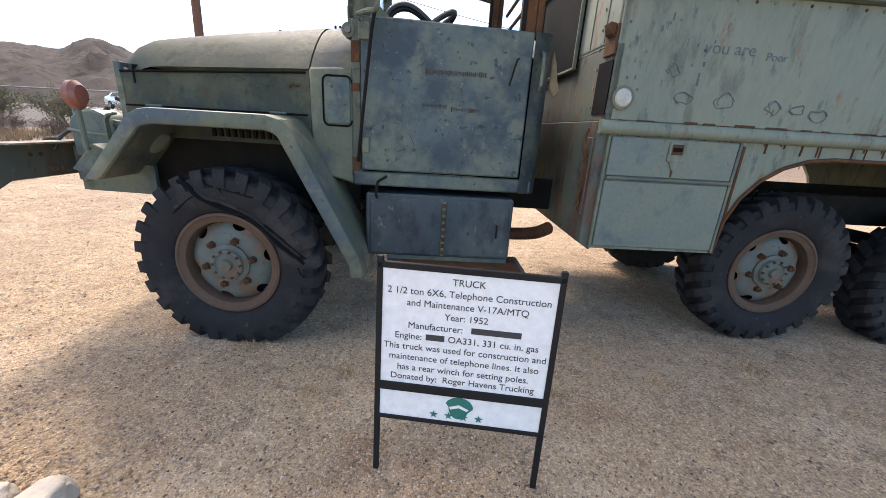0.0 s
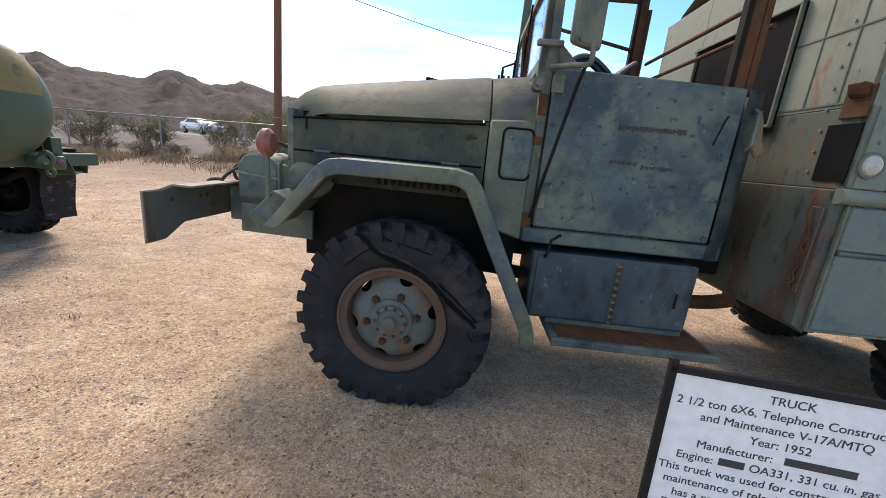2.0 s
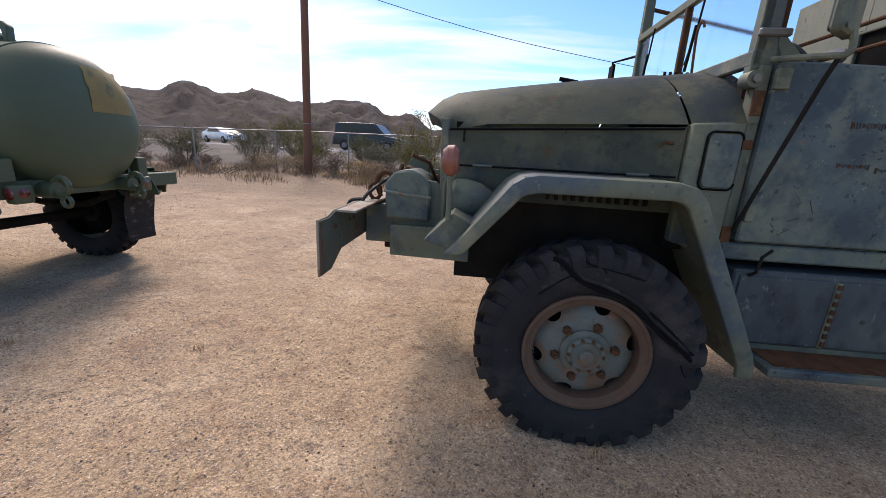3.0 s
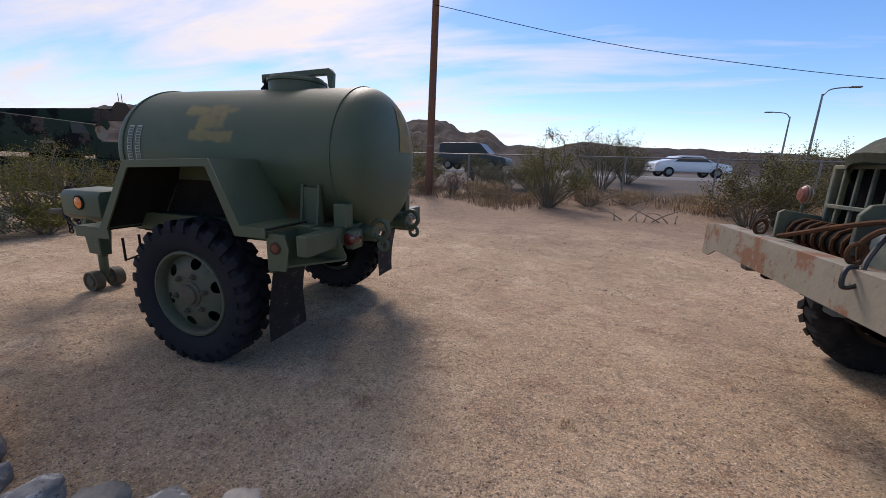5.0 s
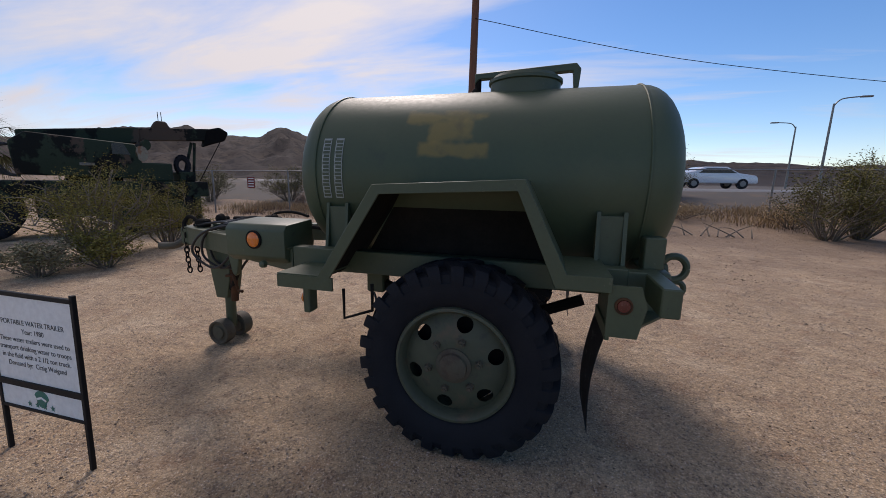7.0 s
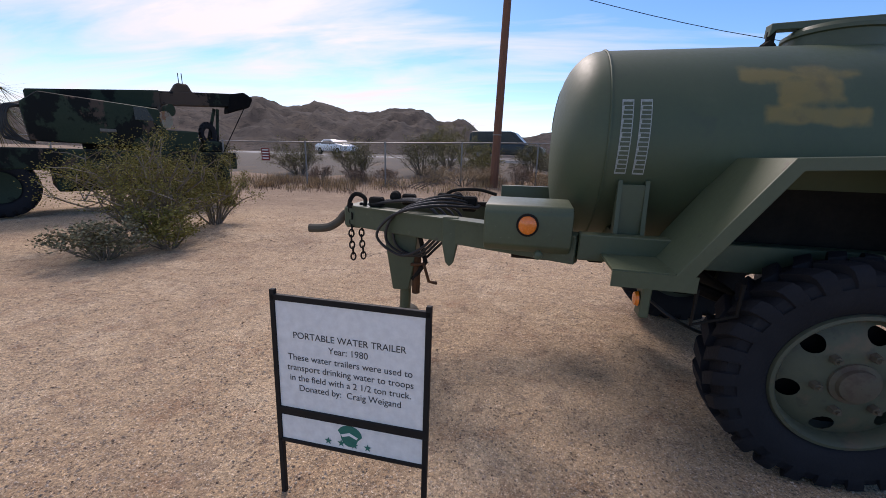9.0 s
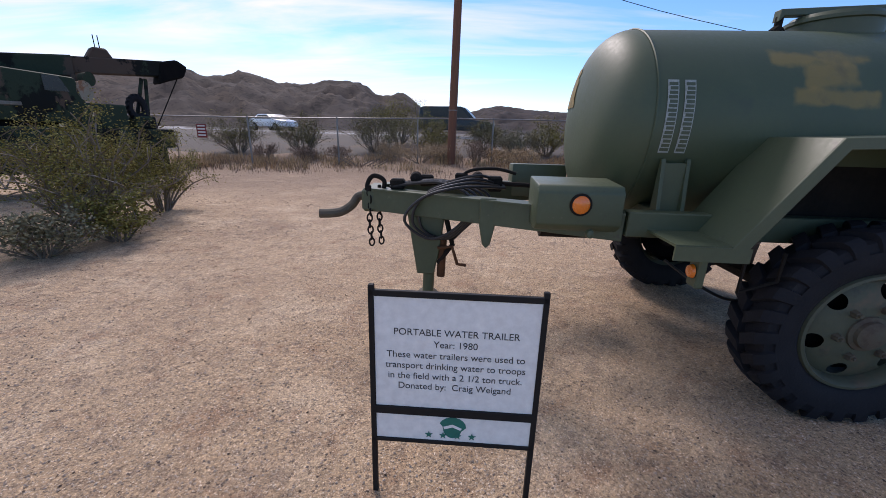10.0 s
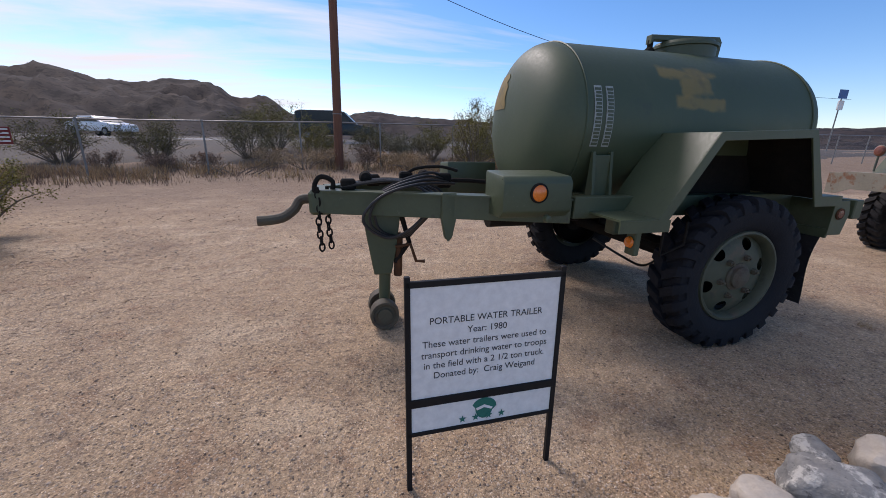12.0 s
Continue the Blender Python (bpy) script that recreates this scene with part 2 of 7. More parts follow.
M_dome = mat("olive_tank_end_paint", (0.062, 0.085, 0.042), (0.050, 0.071, 0.037), 1.6, 0.55, 0, 0.05, 40,
             layers=(((0.082, 0.10, 0.055), 2.0, 0.55, 0.72, 0.45),))
M_yel = mat("brushed_ochre_paint", (0.24, 0.17, 0.045), (0.19, 0.14, 0.05), 9, 0.7, 0, 0.1, 50, layers=(((0.06, 0.08, 0.05), 10, 0.56, 0.68, 0.8),))
M_trim = mat("grey_green_wheel_steel", (0.070, 0.078, 0.048), (0.052, 0.060, 0.038), 6, 0.65, 0, 0.1, 60, layers=(((0.13, 0.08, 0.05), 7, 0.55, 0.68, 0.55), ((0.035, 0.035, 0.028), 15, 0.56, 0.66, 0.6)))
M_white = mat("white_sign_board", (0.77, 0.76, 0.74), (0.75, 0.74, 0.72), 2, 0.45, 0, 0.02, 30, layers=(((0.62, 0.60, 0.56), 6, 0.64, 0.75, 0.12),))
M_frame = mat("black_painted_sign_frame", (0.009, 0.009, 0.010), (0.016, 0.015, 0.015), 8, 0.6, 0, 0.08, 60, spec=0.2, layers=(((0.10, 0.06, 0.04), 18, 0.68, 0.74, 0.5),))
M_scrawl = mat("faded_marker_scrawl", (0.055, 0.075, 0.085), (0.10, 0.125, 0.12), 30, 0.7, 0, 0, 60)
M_hub = mat("brown_greasy_hub_steel", (0.085, 0.062, 0.042), (0.075, 0.072, 0.048), 8, 0.75, 0, 0.2, 60, layers=(((0.05, 0.03, 0.022), 14, 0.55, 0.66, 0.7),))
M_ink = mat("dark_printed_ink", (0.03, 0.03, 0.035), (0.04, 0.04, 0.04), 8, 0.6, 0, 0, 60)
M_teal = mat("teal_printed_emblem", (0.005, 0.16, 0.12), (0.008, 0.14, 0.11), 8, 0.5, 0, 0, 60)
M_orange = mat("orange_reflector", (0.80, 0.20, 0.015), (0.72, 0.16, 0.01), 30, 0.25, 0, 0.1, 200, coat=0.5)
M_red = mat("faded_amber_red_lens", (0.25, 0.078, 0.042), (0.19, 0.06, 0.04), 12, 0.45, 0, 0.1, 150, coat=0.2, layers=(((0.30, 0.22, 0.16), 14, 0.58, 0.68, 0.5),))
M_redd = mat("dark_red_lens", (0.12, 0.012, 0.012), (0.09, 0.01, 0.01), 12, 0.25, 0, 0.1, 150, coat=0.5)
M_lens = mat("clouded_glass_lens", (0.40, 0.38, 0.32), (0.30, 0.29, 0.25), 12, 0.3, 0, 0.1, 120, coat=0.4)
M_plate = mat("pale_data_decal", (0.42, 0.44, 0.42), (0.22, 0.25, 0.23), 60, 0.6, 0, 0.05, 150, stretch=(1, 1, 2))
M_flap = mat("scuffed_black_mud_flap", (0.02, 0.02, 0.024), (0.035, 0.034, 0.036), 6, 0.7, 0, 0.2, 60, layers=(((0.22, 0.20, 0.21), 9, 0.56, 0.66, 0.6),), stretch=(1, 1, 2.2))
M_rubber = mat("black_rubber_hose", (0.012, 0.012, 0.013), (0.02, 0.02, 0.02), 15, 0.5, 0, 0.1, 100)
M_steel = mat("bare_worn_steel", (0.20, 0.19, 0.17), (0.13, 0.11, 0.09), 14, 0.5, 0.7, 0.15, 90)
M_galv = mat("galvanised_steel", (0.26, 0.26, 0.25), (0.20, 0.19, 0.18), 5, 0.5, 0.5, 0.05, 70)
M_pole = mat("brown_creosoted_timber", (0.20, 0.085, 0.045), (0.13, 0.055, 0.032), 6, 0.8, 0, 0.5, 40, stretch=(6, 6, 0.35), layers=(((0.05, 0.03, 0.02), 9, 0.6, 0.7, 0.7),))
M_crane = mat("camouflage_crane_paint", (0.020, 0.034, 0.022), (0.030, 0.044, 0.028), 0.6, 0.7, 0, 0.05, 30, spec=0.15, layers=(((0.007, 0.008, 0.008), 0.75, 0.49, 0.52, 0.95), ((0.085, 0.060, 0.046), 0.6, 0.55, 0.57, 0.9)))
M_cardark = mat("dark_green_car_paint", (0.010, 0.016, 0.016), (0.013, 0.019, 0.019), 1, 0.45, 0.0, 0.0, 30, coat=0.15)
M_carwhite = mat("white_car_paint", (0.75, 0.75, 0.76), (0.70, 0.70, 0.72), 1, 0.25, 0.0, 0.0, 30, coat=0.7)
M_carglass = mat("dark_car_glass", (0.01, 0.012, 0.014), (0.014, 0.016, 0.018), 1, 0.3, 0.0, 0.0, 30)
M_leaf = mat("creosote_leaves", (0.15, 0.14, 0.036), (0.23, 0.19, 0.060), 3, 0.85, 0, 0, 30, island=0.35, spec=0.1)
M_leafd = mat("dark_desert_leaves", (0.105, 0.100, 0.036), (0.165, 0.140, 0.060), 3, 0.85, 0, 0, 30, island=0.5, spec=0.1)
M_sage = mat("grey_sage_leaves", (0.21, 0.19, 0.12), (0.15, 0.14, 0.08), 3, 0.85, 0, 0, 30, island=0.4, spec=0.1)
M_stem = mat("grey_brown_twigs", (0.13, 0.10, 0.075), (0.20, 0.165, 0.13), 8, 0.85, 0, 0.2, 60, island=0.3)
M_straw = mat("dry_straw_grass", (0.36, 0.22, 0.10), (0.44, 0.32, 0.17), 2, 0.8, 0, 0, 30, island=0.45)
M_litter = mat("dry_twig_litter", (0.27, 0.17, 0.11), (0.15, 0.10, 0.07), 2, 0.85, 0, 0, 30, island=0.5)
M_palm = mat("palm_frond_green", (0.05, 0.07, 0.02), (0.11, 0.12, 0.05), 3, 0.6, 0, 0, 30, island=0.4)
M_asph = mat("pale_worn_asphalt", (0.17, 0.17, 0.175), (0.21, 0.21, 0.21), 0.3, 0.75, 0, 0.1, 40)
M_hill = mat("bare_rocky_mountain", (0.066, 0.051, 0.045), (0.038, 0.032, 0.031), 0.012, 0.95, 0, 0, 0.12, spec=0.1, layers=(((0.085, 0.064, 0.050), 0.02, 0.5, 0.62, 0.6), ((0.018, 0.016, 0.017), 0.055, 0.53, 0.60, 0.8), ((0.020, 0.018, 0.017), 0.16, 0.55, 0.62, 0.7)))
M_rock_g = mat("speckled_grey_granite", (0.30, 0.29, 0.27), (0.13, 0.13, 0.13), 22, 0.85, 0, 0.6, 60, fine_mix=0.5, layers=(((0.50, 0.48, 0.44), 12, 0.53, 0.60, 0.8), ((0.06, 0.06, 0.06), 40, 0.6, 0.65, 0.8)))
M_rock_w = mat("pale_cream_stone", (0.52, 0.46, 0.38), (0.36, 0.31, 0.26), 10, 0.85, 0, 0.5, 50, fine_mix=0.35, layers=(((0.25, 0.24, 0.23), 13, 0.58, 0.68, 0.5),))
M_rock_d = mat("dark_veined_rock", (0.16, 0.15, 0.14), (0.22, 0.20, 0.17), 12, 0.8, 0, 0.4, 45, layers=(((0.10, 0.085, 0.07), 11, 0.54, 0.64, 0.6),))
M_peb = mat("sand_pebbles", (0.46, 0.36, 0.27), (0.30, 0.22, 0.16), 5, 0.85, 0, 0, 60, island=0.45)
M_clod = mat("dark_bark_crumbs", (0.16, 0.105, 0.07), (0.09, 0.062, 0.045), 5, 0.9, 0, 0, 60, island=0.5)
M_glass = bpy.data.materials.new("dusty_windscreen_glass")
M_glass.use_nodes = True
gp = M_glass.node_tree.nodes["Principled BSDF"]
gp.inputs["Base Color"].default_value, gp.inputs["Roughness"].default_value, gp.inputs["Transmission Weight"].default_value, gp.inputs["IOR"].default_value = (0.9, 0.95, 0.94, 1), 0.12, 1.0, 1.1


def ground_material():
    m = mat("coarse_decomposed_granite", (0.45, 0.32, 0.195), (0.36, 0.245, 0.145), 0.55, 0.95, 0, 1.0, 75, fine_mix=0.5,
            layers=(((0.53, 0.40, 0.265), 1.7, 0.50, 0.66, 0.6), ((0.24, 0.155, 0.095), 0.9, 0.53, 0.68, 0.7), ((0.26, 0.15, 0.085), 3.2, 0.54, 0.66, 0.7), ((0.18, 0.12, 0.08), 7, 0.57, 0.64, 0.5), ((0.20, 0.14, 0.10), 13, 0.55, 0.66, 0.55),
                    ((0.09, 0.062, 0.045), 30, 0.585, 0.65, 0.7), ((0.08, 0.055, 0.042), 70, 0.57, 0.625, 0.85), ((0.66, 0.55, 0.43), 110, 0.565, 0.63, 0.75)))
    nt = m.node_tree
    p = nt.nodes["Principled BSDF"]
    bp = [n for n in nt.nodes if n.bl_idname == "ShaderNodeBump"][0]
    b2 = nd(nt, "ShaderNodeBump", Strength=0.9, Distance=0.06)
    n2 = nd(nt, "ShaderNodeTexNoise", Scale=5.5, Detail=9.0, Roughness=0.68)
    t = [n for n in nt.nodes if n.bl_idname == "ShaderNodeTexCoord"][0]
    nt.links.new(t.outputs["Object"], n2.inputs["Vector"])
    nt.links.new(n2.outputs["Fac"], b2.inputs["Height"])
    nt.links.new(bp.outputs[0], b2.inputs["Normal"])
    nt.links.new(b2.outputs[0], p.inputs["Normal"])
    # single grains: lighter and darker cells a few millimetres wide
    for size, low, high in ((170.0, 0.78, 1.40), (75.0, 0.86, 1.26)):
        vo = nd(nt, "ShaderNodeTexVoronoi", Scale=size)
        nt.links.new(t.outputs["Object"], vo.inputs["Vector"])
        gr = nd(nt, "ShaderNodeMapRange", From_Min=0.1, From_Max=0.9, To_Min=low, To_Max=high)
        nt.links.new(vo.outputs["Color"], gr.inputs["Value"])
        hs = nt.nodes.new("ShaderNodeHueSaturation")
        nt.links.new(gr.outputs[0], hs.inputs["Value"])
        nt.links.new(p.inputs["Base Color"].links[0].from_socket, hs.inputs["Color"])
        nt.links.new(hs.outputs[0], p.inputs["Base Color"])
    # leaf-littered, untrodden soil towards the fence and round the shrubs, pale trodden gravel in the yard
    s = nt.nodes.new("ShaderNodeSeparateXYZ")
    nt.links.new(t.outputs["Object"], s.inputs[0])
    n3 = nd(nt, "ShaderNodeTexNoise", Scale=0.45, Detail=7.0, Roughness=0.68)
    nt.links.new(t.outputs["Object"], n3.inputs["Vector"])
    ad = nd(nt, "ShaderNodeMath")
    ad.operation = "MULTIPLY_ADD"
    nt.links.new(n3.outputs["Fac"], ad.inputs[0])
    ad.inputs[1].default_value = 14.0
    nt.links.new(s.outputs[1], ad.inputs[2])
    r = nd(nt, "ShaderNodeMapRange", From_Min=13.4, From_Max=18.0, To_Min=0.0, To_Max=0.72)
    nt.links.new(ad.outputs[0], r.inputs["Value"])
    n4 = nd(nt, "ShaderNodeTexNoise", Scale=5.0, Detail=8.0, Roughness=0.75)
    nt.links.new(t.outputs["Object"], n4.inputs["Vector"])
    soil = mixc(nt, n4.outputs["Fac"], (0.085, 0.055, 0.038), (0.28, 0.185, 0.118))
    old = p.inputs["Base Color"].links[0].from_socket
    nt.links.new(mixc(nt, r.outputs[0], old, soil), p.inputs["Base Color"])
    return m


M_ground = ground_material()


# ---- mesh helpers ----
def part(name, bm, material, parent=None, label="", smooth=True, sharp=35.0):
    """Links a bmesh as one mesh object under a thing or a part."""
    lim = math.cos(radians(sharp))
    bm.normal_update()
    if smooth:
        for e in bm.edges:
            if len(e.link_faces) == 2 and e.link_faces[0].normal.dot(e.link_faces[1].normal) < lim:
                e.smooth = False
        for f in bm.faces:
            f.smooth = True
    me = bpy.data.meshes.new(name)
    bm.to_mesh(me)
    bm.free()
    me.materials.append(material)
    ob = new(name, me)
    if parent is not None:
        ob.parent = parent
    if label:
        ob["label"] = label
    return ob


def bx(x0, x1, y0, y1, z0, z1, bev=0.0, bm=None, seg=1):
    own = bm is None
    bm = bmesh.new() if own else bm
    r = bmesh.ops.create_cube(bm, size=1.0, matrix=Matrix.Translation(((x0 + x1) / 2, (y0 + y1) / 2, (z0 + z1) / 2)) @ Matrix.Diagonal((abs(x1 - x0), abs(y1 - y0), abs(z1 - z0), 1)))
    if bev:
        es = list({e for v in r["verts"] for e in v.link_edges})
        bmesh.ops.bevel(bm, geom=es, offset=bev, segments=seg, affect="EDGES", profile=0.5)
    return bm


def cyl(p, q, r, n=14, r2=None, bm=None):
    bm = bmesh.new() if bm is None else bm
    p, q = Vector(p), Vector(q)
    d = q - p
    m = Matrix.Translation((p + q) / 2) @ d.to_track_quat("Z", "Y").to_matrix().to_4x4()
    bmesh.ops.create_cone(bm, cap_ends=True, segments=n, radius1=r, radius2=r if r2 is None else r2, depth=d.length, matrix=m)
    return bm


def prism(poly, a, b, axis="y", bev=0.0, bm=None, seg=1):
    """A polygon in the plane across an axis, drawn out from a to b along it."""
    bm = bmesh.new() if bm is None else bm
    put = {"y": lambda u, w, s: (u, s, w), "x": lambda u, w, s: (s, u, w), "z": lambda u, w, s: (u, w, s)}[axis]
    lo = [bm.verts.new(put(u, w, a)) for u, w in poly]
    hi = [bm.verts.new(put(u, w, b)) for u, w in poly]
    fs = [bm.faces.new(lo), bm.faces.new(hi[::-1])]
    for i in range(len(poly)):
        j = (i + 1) % len(poly)
        fs.append(bm.faces.new((lo[j], lo[i], hi[i], hi[j])))
    bmesh.ops.recalc_face_normals(bm, faces=fs)
    if bev:
        es = list({e for f in fs for e in f.edges})
        bmesh.ops.bevel(bm, geom=es, offset=bev, segments=seg, affect="EDGES", profile=0.5)
    return bm


def tube(pts, r, n=6, bm=None, taper=1.0):
    bm = bmesh.new() if bm is None else bm
    pts = [Vector(p) for p in pts]
    rings = []
    for i, p in enumerate(pts):
        d = (pts[min(i + 1, len(pts) - 1)] - pts[max(i - 1, 0)]).normalized()
        u = d.orthogonal().normalized() if i == 0 else (u - d * u.dot(d)).normalized()
        w = d.cross(u)
        k = r * (1 + (taper - 1) * i / max(1, len(pts) - 1))
        rings.append([bm.verts.new(p + (u * math.cos(2 * math.pi * j / n) + w * math.sin(2 * math.pi * j / n)) * k) for j in range(n)])
    for a, b in zip(rings, rings[1:]):
        for j in range(n):
            bm.faces.new((a[j], a[(j + 1) % n], b[(j + 1) % n], b[j]))
    bm.faces.new(rings[0][::-1])
    bm.faces.new(rings[-1])
    return bm


def smooth_line(pts, k=6):
    """A Catmull-Rom line through a few points."""
    pts = [Vector(p) for p in pts]
    out = []
    for i in range(len(pts) - 1):
        a, b, c, d = pts[max(i - 1, 0)], pts[i], pts[i + 1], pts[min(i + 2, len(pts) - 1)]
        for s in range(k):
            t = s / k
            out.append(0.5 * (2 * b + (c - a) * t + (2 * a - 5 * b + 4 * c - d) * t * t + (3 * b - a - 3 * c + d) * t ** 3))
    return out + [pts[-1]]


def lathe(prof, n=48, bm=None, centre=(0, 0, 0), squash=None):
    """Turns (radius, y) pairs about the y axis."""
    bm = bmesh.new() if bm is None else bm
    rings = []
    for r, y in prof:
        if r < 1e-4:
            rings.append([bm.verts.new((centre[0], centre[1] + y, centre[2]))])
            continue
        rings.append([bm.verts.new((centre[0] + r * math.cos(2 * math.pi * j / n), centre[1] + y, centre[2] + r * math.sin(2 * math.pi * j / n))) for j in range(n)])
    for a, b in zip(rings, rings[1:]):
        for j in range(n):
            k = (j + 1) % n
            if len(a) == 1 and len(b) == 1:
                continue
            if len(a) == 1:
                bm.faces.new((a[0], b[j], b[k]))
            elif len(b) == 1:
                bm.faces.new((a[j], b[0], a[k]))
            else:
                bm.faces.new((a[j], b[j], b[k], a[k]))
    return bm


def thing(name, label, category, m=None, group="", kind=""):
    e = new(name)
    e.empty_display_size = 0.2
    if m is not None:
        e.matrix_world = m
    return tagged(e, label, category, group, kind)


def turn_about(cx, cy, dx, dy, dz, deg):
    return Matrix.Translation((cx + dx, cy + dy, dz)) @ pose(0, 0, 0, 0, 0, deg) @ Matrix.Translation((-cx, -cy, 0))


def lettering(body, size, x, z, y, material, parent, name="lettering", align="CENTER", squeeze=1.0):
    cu = bpy.data.curves.new(name, "FONT")
    cu.body, cu.size, cu.align_x, cu.extrude = body, size, align, 0.0004
    ob = new(name, cu)
    cu.materials.append(material)
    ob.parent = parent
    ob.matrix_local = pose(x, y, z, 90, 0, 0) @ Matrix.Diagonal((squeeze, 1, 1, 1))
    return ob


# ---- ground, road and distance ----
def road_y(x):
    return 27.5 + 0.0105 * (x + 4) ** 2 if abs(x + 4) < 60 else 27.5 + 0.0105 * 3600 + (abs(x + 4) - 60) * 1.26


def ground_z(x, y):
    s = min(1.0, max(0.0, (y - 11.5) / 14.0))
    z = 1.12 * s * s * (3 - 2 * s)
    near = max(0.0, 1 - abs(y - 4) / 14) * max(0.0, 1 - abs(x + 5) / 40)
    return z + near * 0.03 * (noise.noise(Vector((x * 0.5, y * 0.5, 0))) + 0.4 * noise.noise(Vector((x * 1.7, y * 1.7, 3)))) - 0.012 * near


def build_ground():
    xs = sorted({*[round(-26 + 0.35 * i, 3) for i in range(101)], *[-30 - 4 * i for i in range(10)], *[11 + 4 * i for i in range(14)], -90, -130, -220, -400, -800, -1500, -2600, 80, 120, 200, 400, 800, 1500, 2600})
    ys = sorted({*[round(-3 + 0.3 * i, 3) for i in range(95)], *[27 + 2 * i for i in range(12)], 55, 65, 80, 110, 160, 260, 500, 1000, 2600, -6, -12, -25, -60, -200, -800, -2600})
    bm = bmesh.new()
    grid = [[bm.verts.new((x, y, ground_z(x, y))) for x in xs] for y in ys]
    for a, b in zip(grid, grid[1:]):
        for i in range(len(xs) - 1):
            bm.faces.new((a[i], a[i + 1], b[i + 1], b[i]))
    ob = part("ground", bm, M_ground, sharp=80)
    tagged(ob, "pale tan decomposed granite ground with scattered gravel", "ground", kind="structure")


def build_road():
    bm = bmesh.new()
    rows = []
    for i in range(81):
        x = -160 + 4 * i
        y = road_y(x)
        rows.append([bm.verts.new((x, y + o, z)) for o, z in ((-4.6, 0.95), (-4.2, 1.17), (0, 1.20), (4.2, 1.17), (4.6, 0.95))])
    for a, b in zip(rows, rows[1:]):
        for j in range(4):
            bm.faces.new((a[j], b[j], b[j + 1], a[j + 1]))
    tagged(part("road", bm, M_asph, sharp=80), "pale worn asphalt road beyond the fence", "road", kind="structure")


RIDGE = [(-75, 3.0), (-64, 3.6), (-56, 5.6), (-50.5, 6.1), (-48.2, 5.5), (-46, 5.2), (-43, 5.4), (-39.5, 7.0), (-36, 5.8), (-31.4, 6.6), (-27.4, 5.7), (-25, 5.6), (-21.8, 6.35), (-17.8, 6.3), (-14.4, 4.85), (-11.6, 5.3),
         (-8, 3.2), (-6, 3.3), (-2.6, 2.9), (2.5, 3.9), (6, 3.4), (9.4, 3.2), (14.6, 3.1), (20, 2.7), (30, 2.2), (50, 2.0), (70, 2.2)]


def build_mountains():
    """A range of rough slopes round the far side of the valley."""
    bm = bmesh.new()
    n_az, n_r = 420, 22
    rows = []
    for i in range(n_az + 1):
        az = -74.9 + 144 * i / n_az
        k = max(j for j in range(len(RIDGE) - 1) if RIDGE[j][0] <= az)
        (a0, e0), (a1, e1) = RIDGE[k], RIDGE[k + 1]
        s = min(1, (az - a0) / (a1 - a0))
        s = s * s * (3 - 2 * s)
        crest = e0 + (e1 - e0) * s
        row = []
        for j in range(n_r + 1):
            f = j / n_r
            d = 420 + 480 * f
            up = f ** 1.25
            h = math.tan(radians(crest)) * 900 * up
            px, py = d * math.sin(radians(az)) - 5, d * math.cos(radians(az))
            v = Vector((px * 0.011, py * 0.011, 1.0))
            gully = noise.ridged_multi_fractal(v, 0.9, 2.1, 5, 1.0, 2.0) - 1.0
            fine = noise.fractal(Vector((px * 0.05, py * 0.05, 7)), 0.8, 2.0, 4)
            h += (gully * 17 * math.sin(math.pi * min(f * 0.93, 1)) + fine * 4 * min(1, f * 3)) * crest / 6
            row.append(bm.verts.new((px, py, max(0.6, 1.3 + h))))
        d = 960
        row.append(bm.verts.new((d * math.sin(radians(az)) - 5, d * math.cos(radians(az)), 0)))
        rows.append(row)
    for a, b in zip(rows, rows[1:]):
        for j in range(len(a) - 1):
            bm.faces.new((a[j], b[j], b[j + 1], a[j + 1]))
    tagged(part("backdrop_mountains", bm, M_hill, sharp=70), "bare brown desert mountain range on the horizon", "mountains", kind="structure")


M_verge = mat("grey_roadside_gravel", (0.105, 0.085, 0.068), (0.070, 0.058, 0.048), 0.5, 0.95, 0, 0.8, 20, fine_mix=0.5, layers=(((0.16, 0.105, 0.06), 0.9, 0.52, 0.66, 0.6), ((0.05, 0.042, 0.034), 3.5, 0.55, 0.65, 0.6), ((0.05, 0.042, 0.035), 9, 0.58, 0.66, 0.6)))


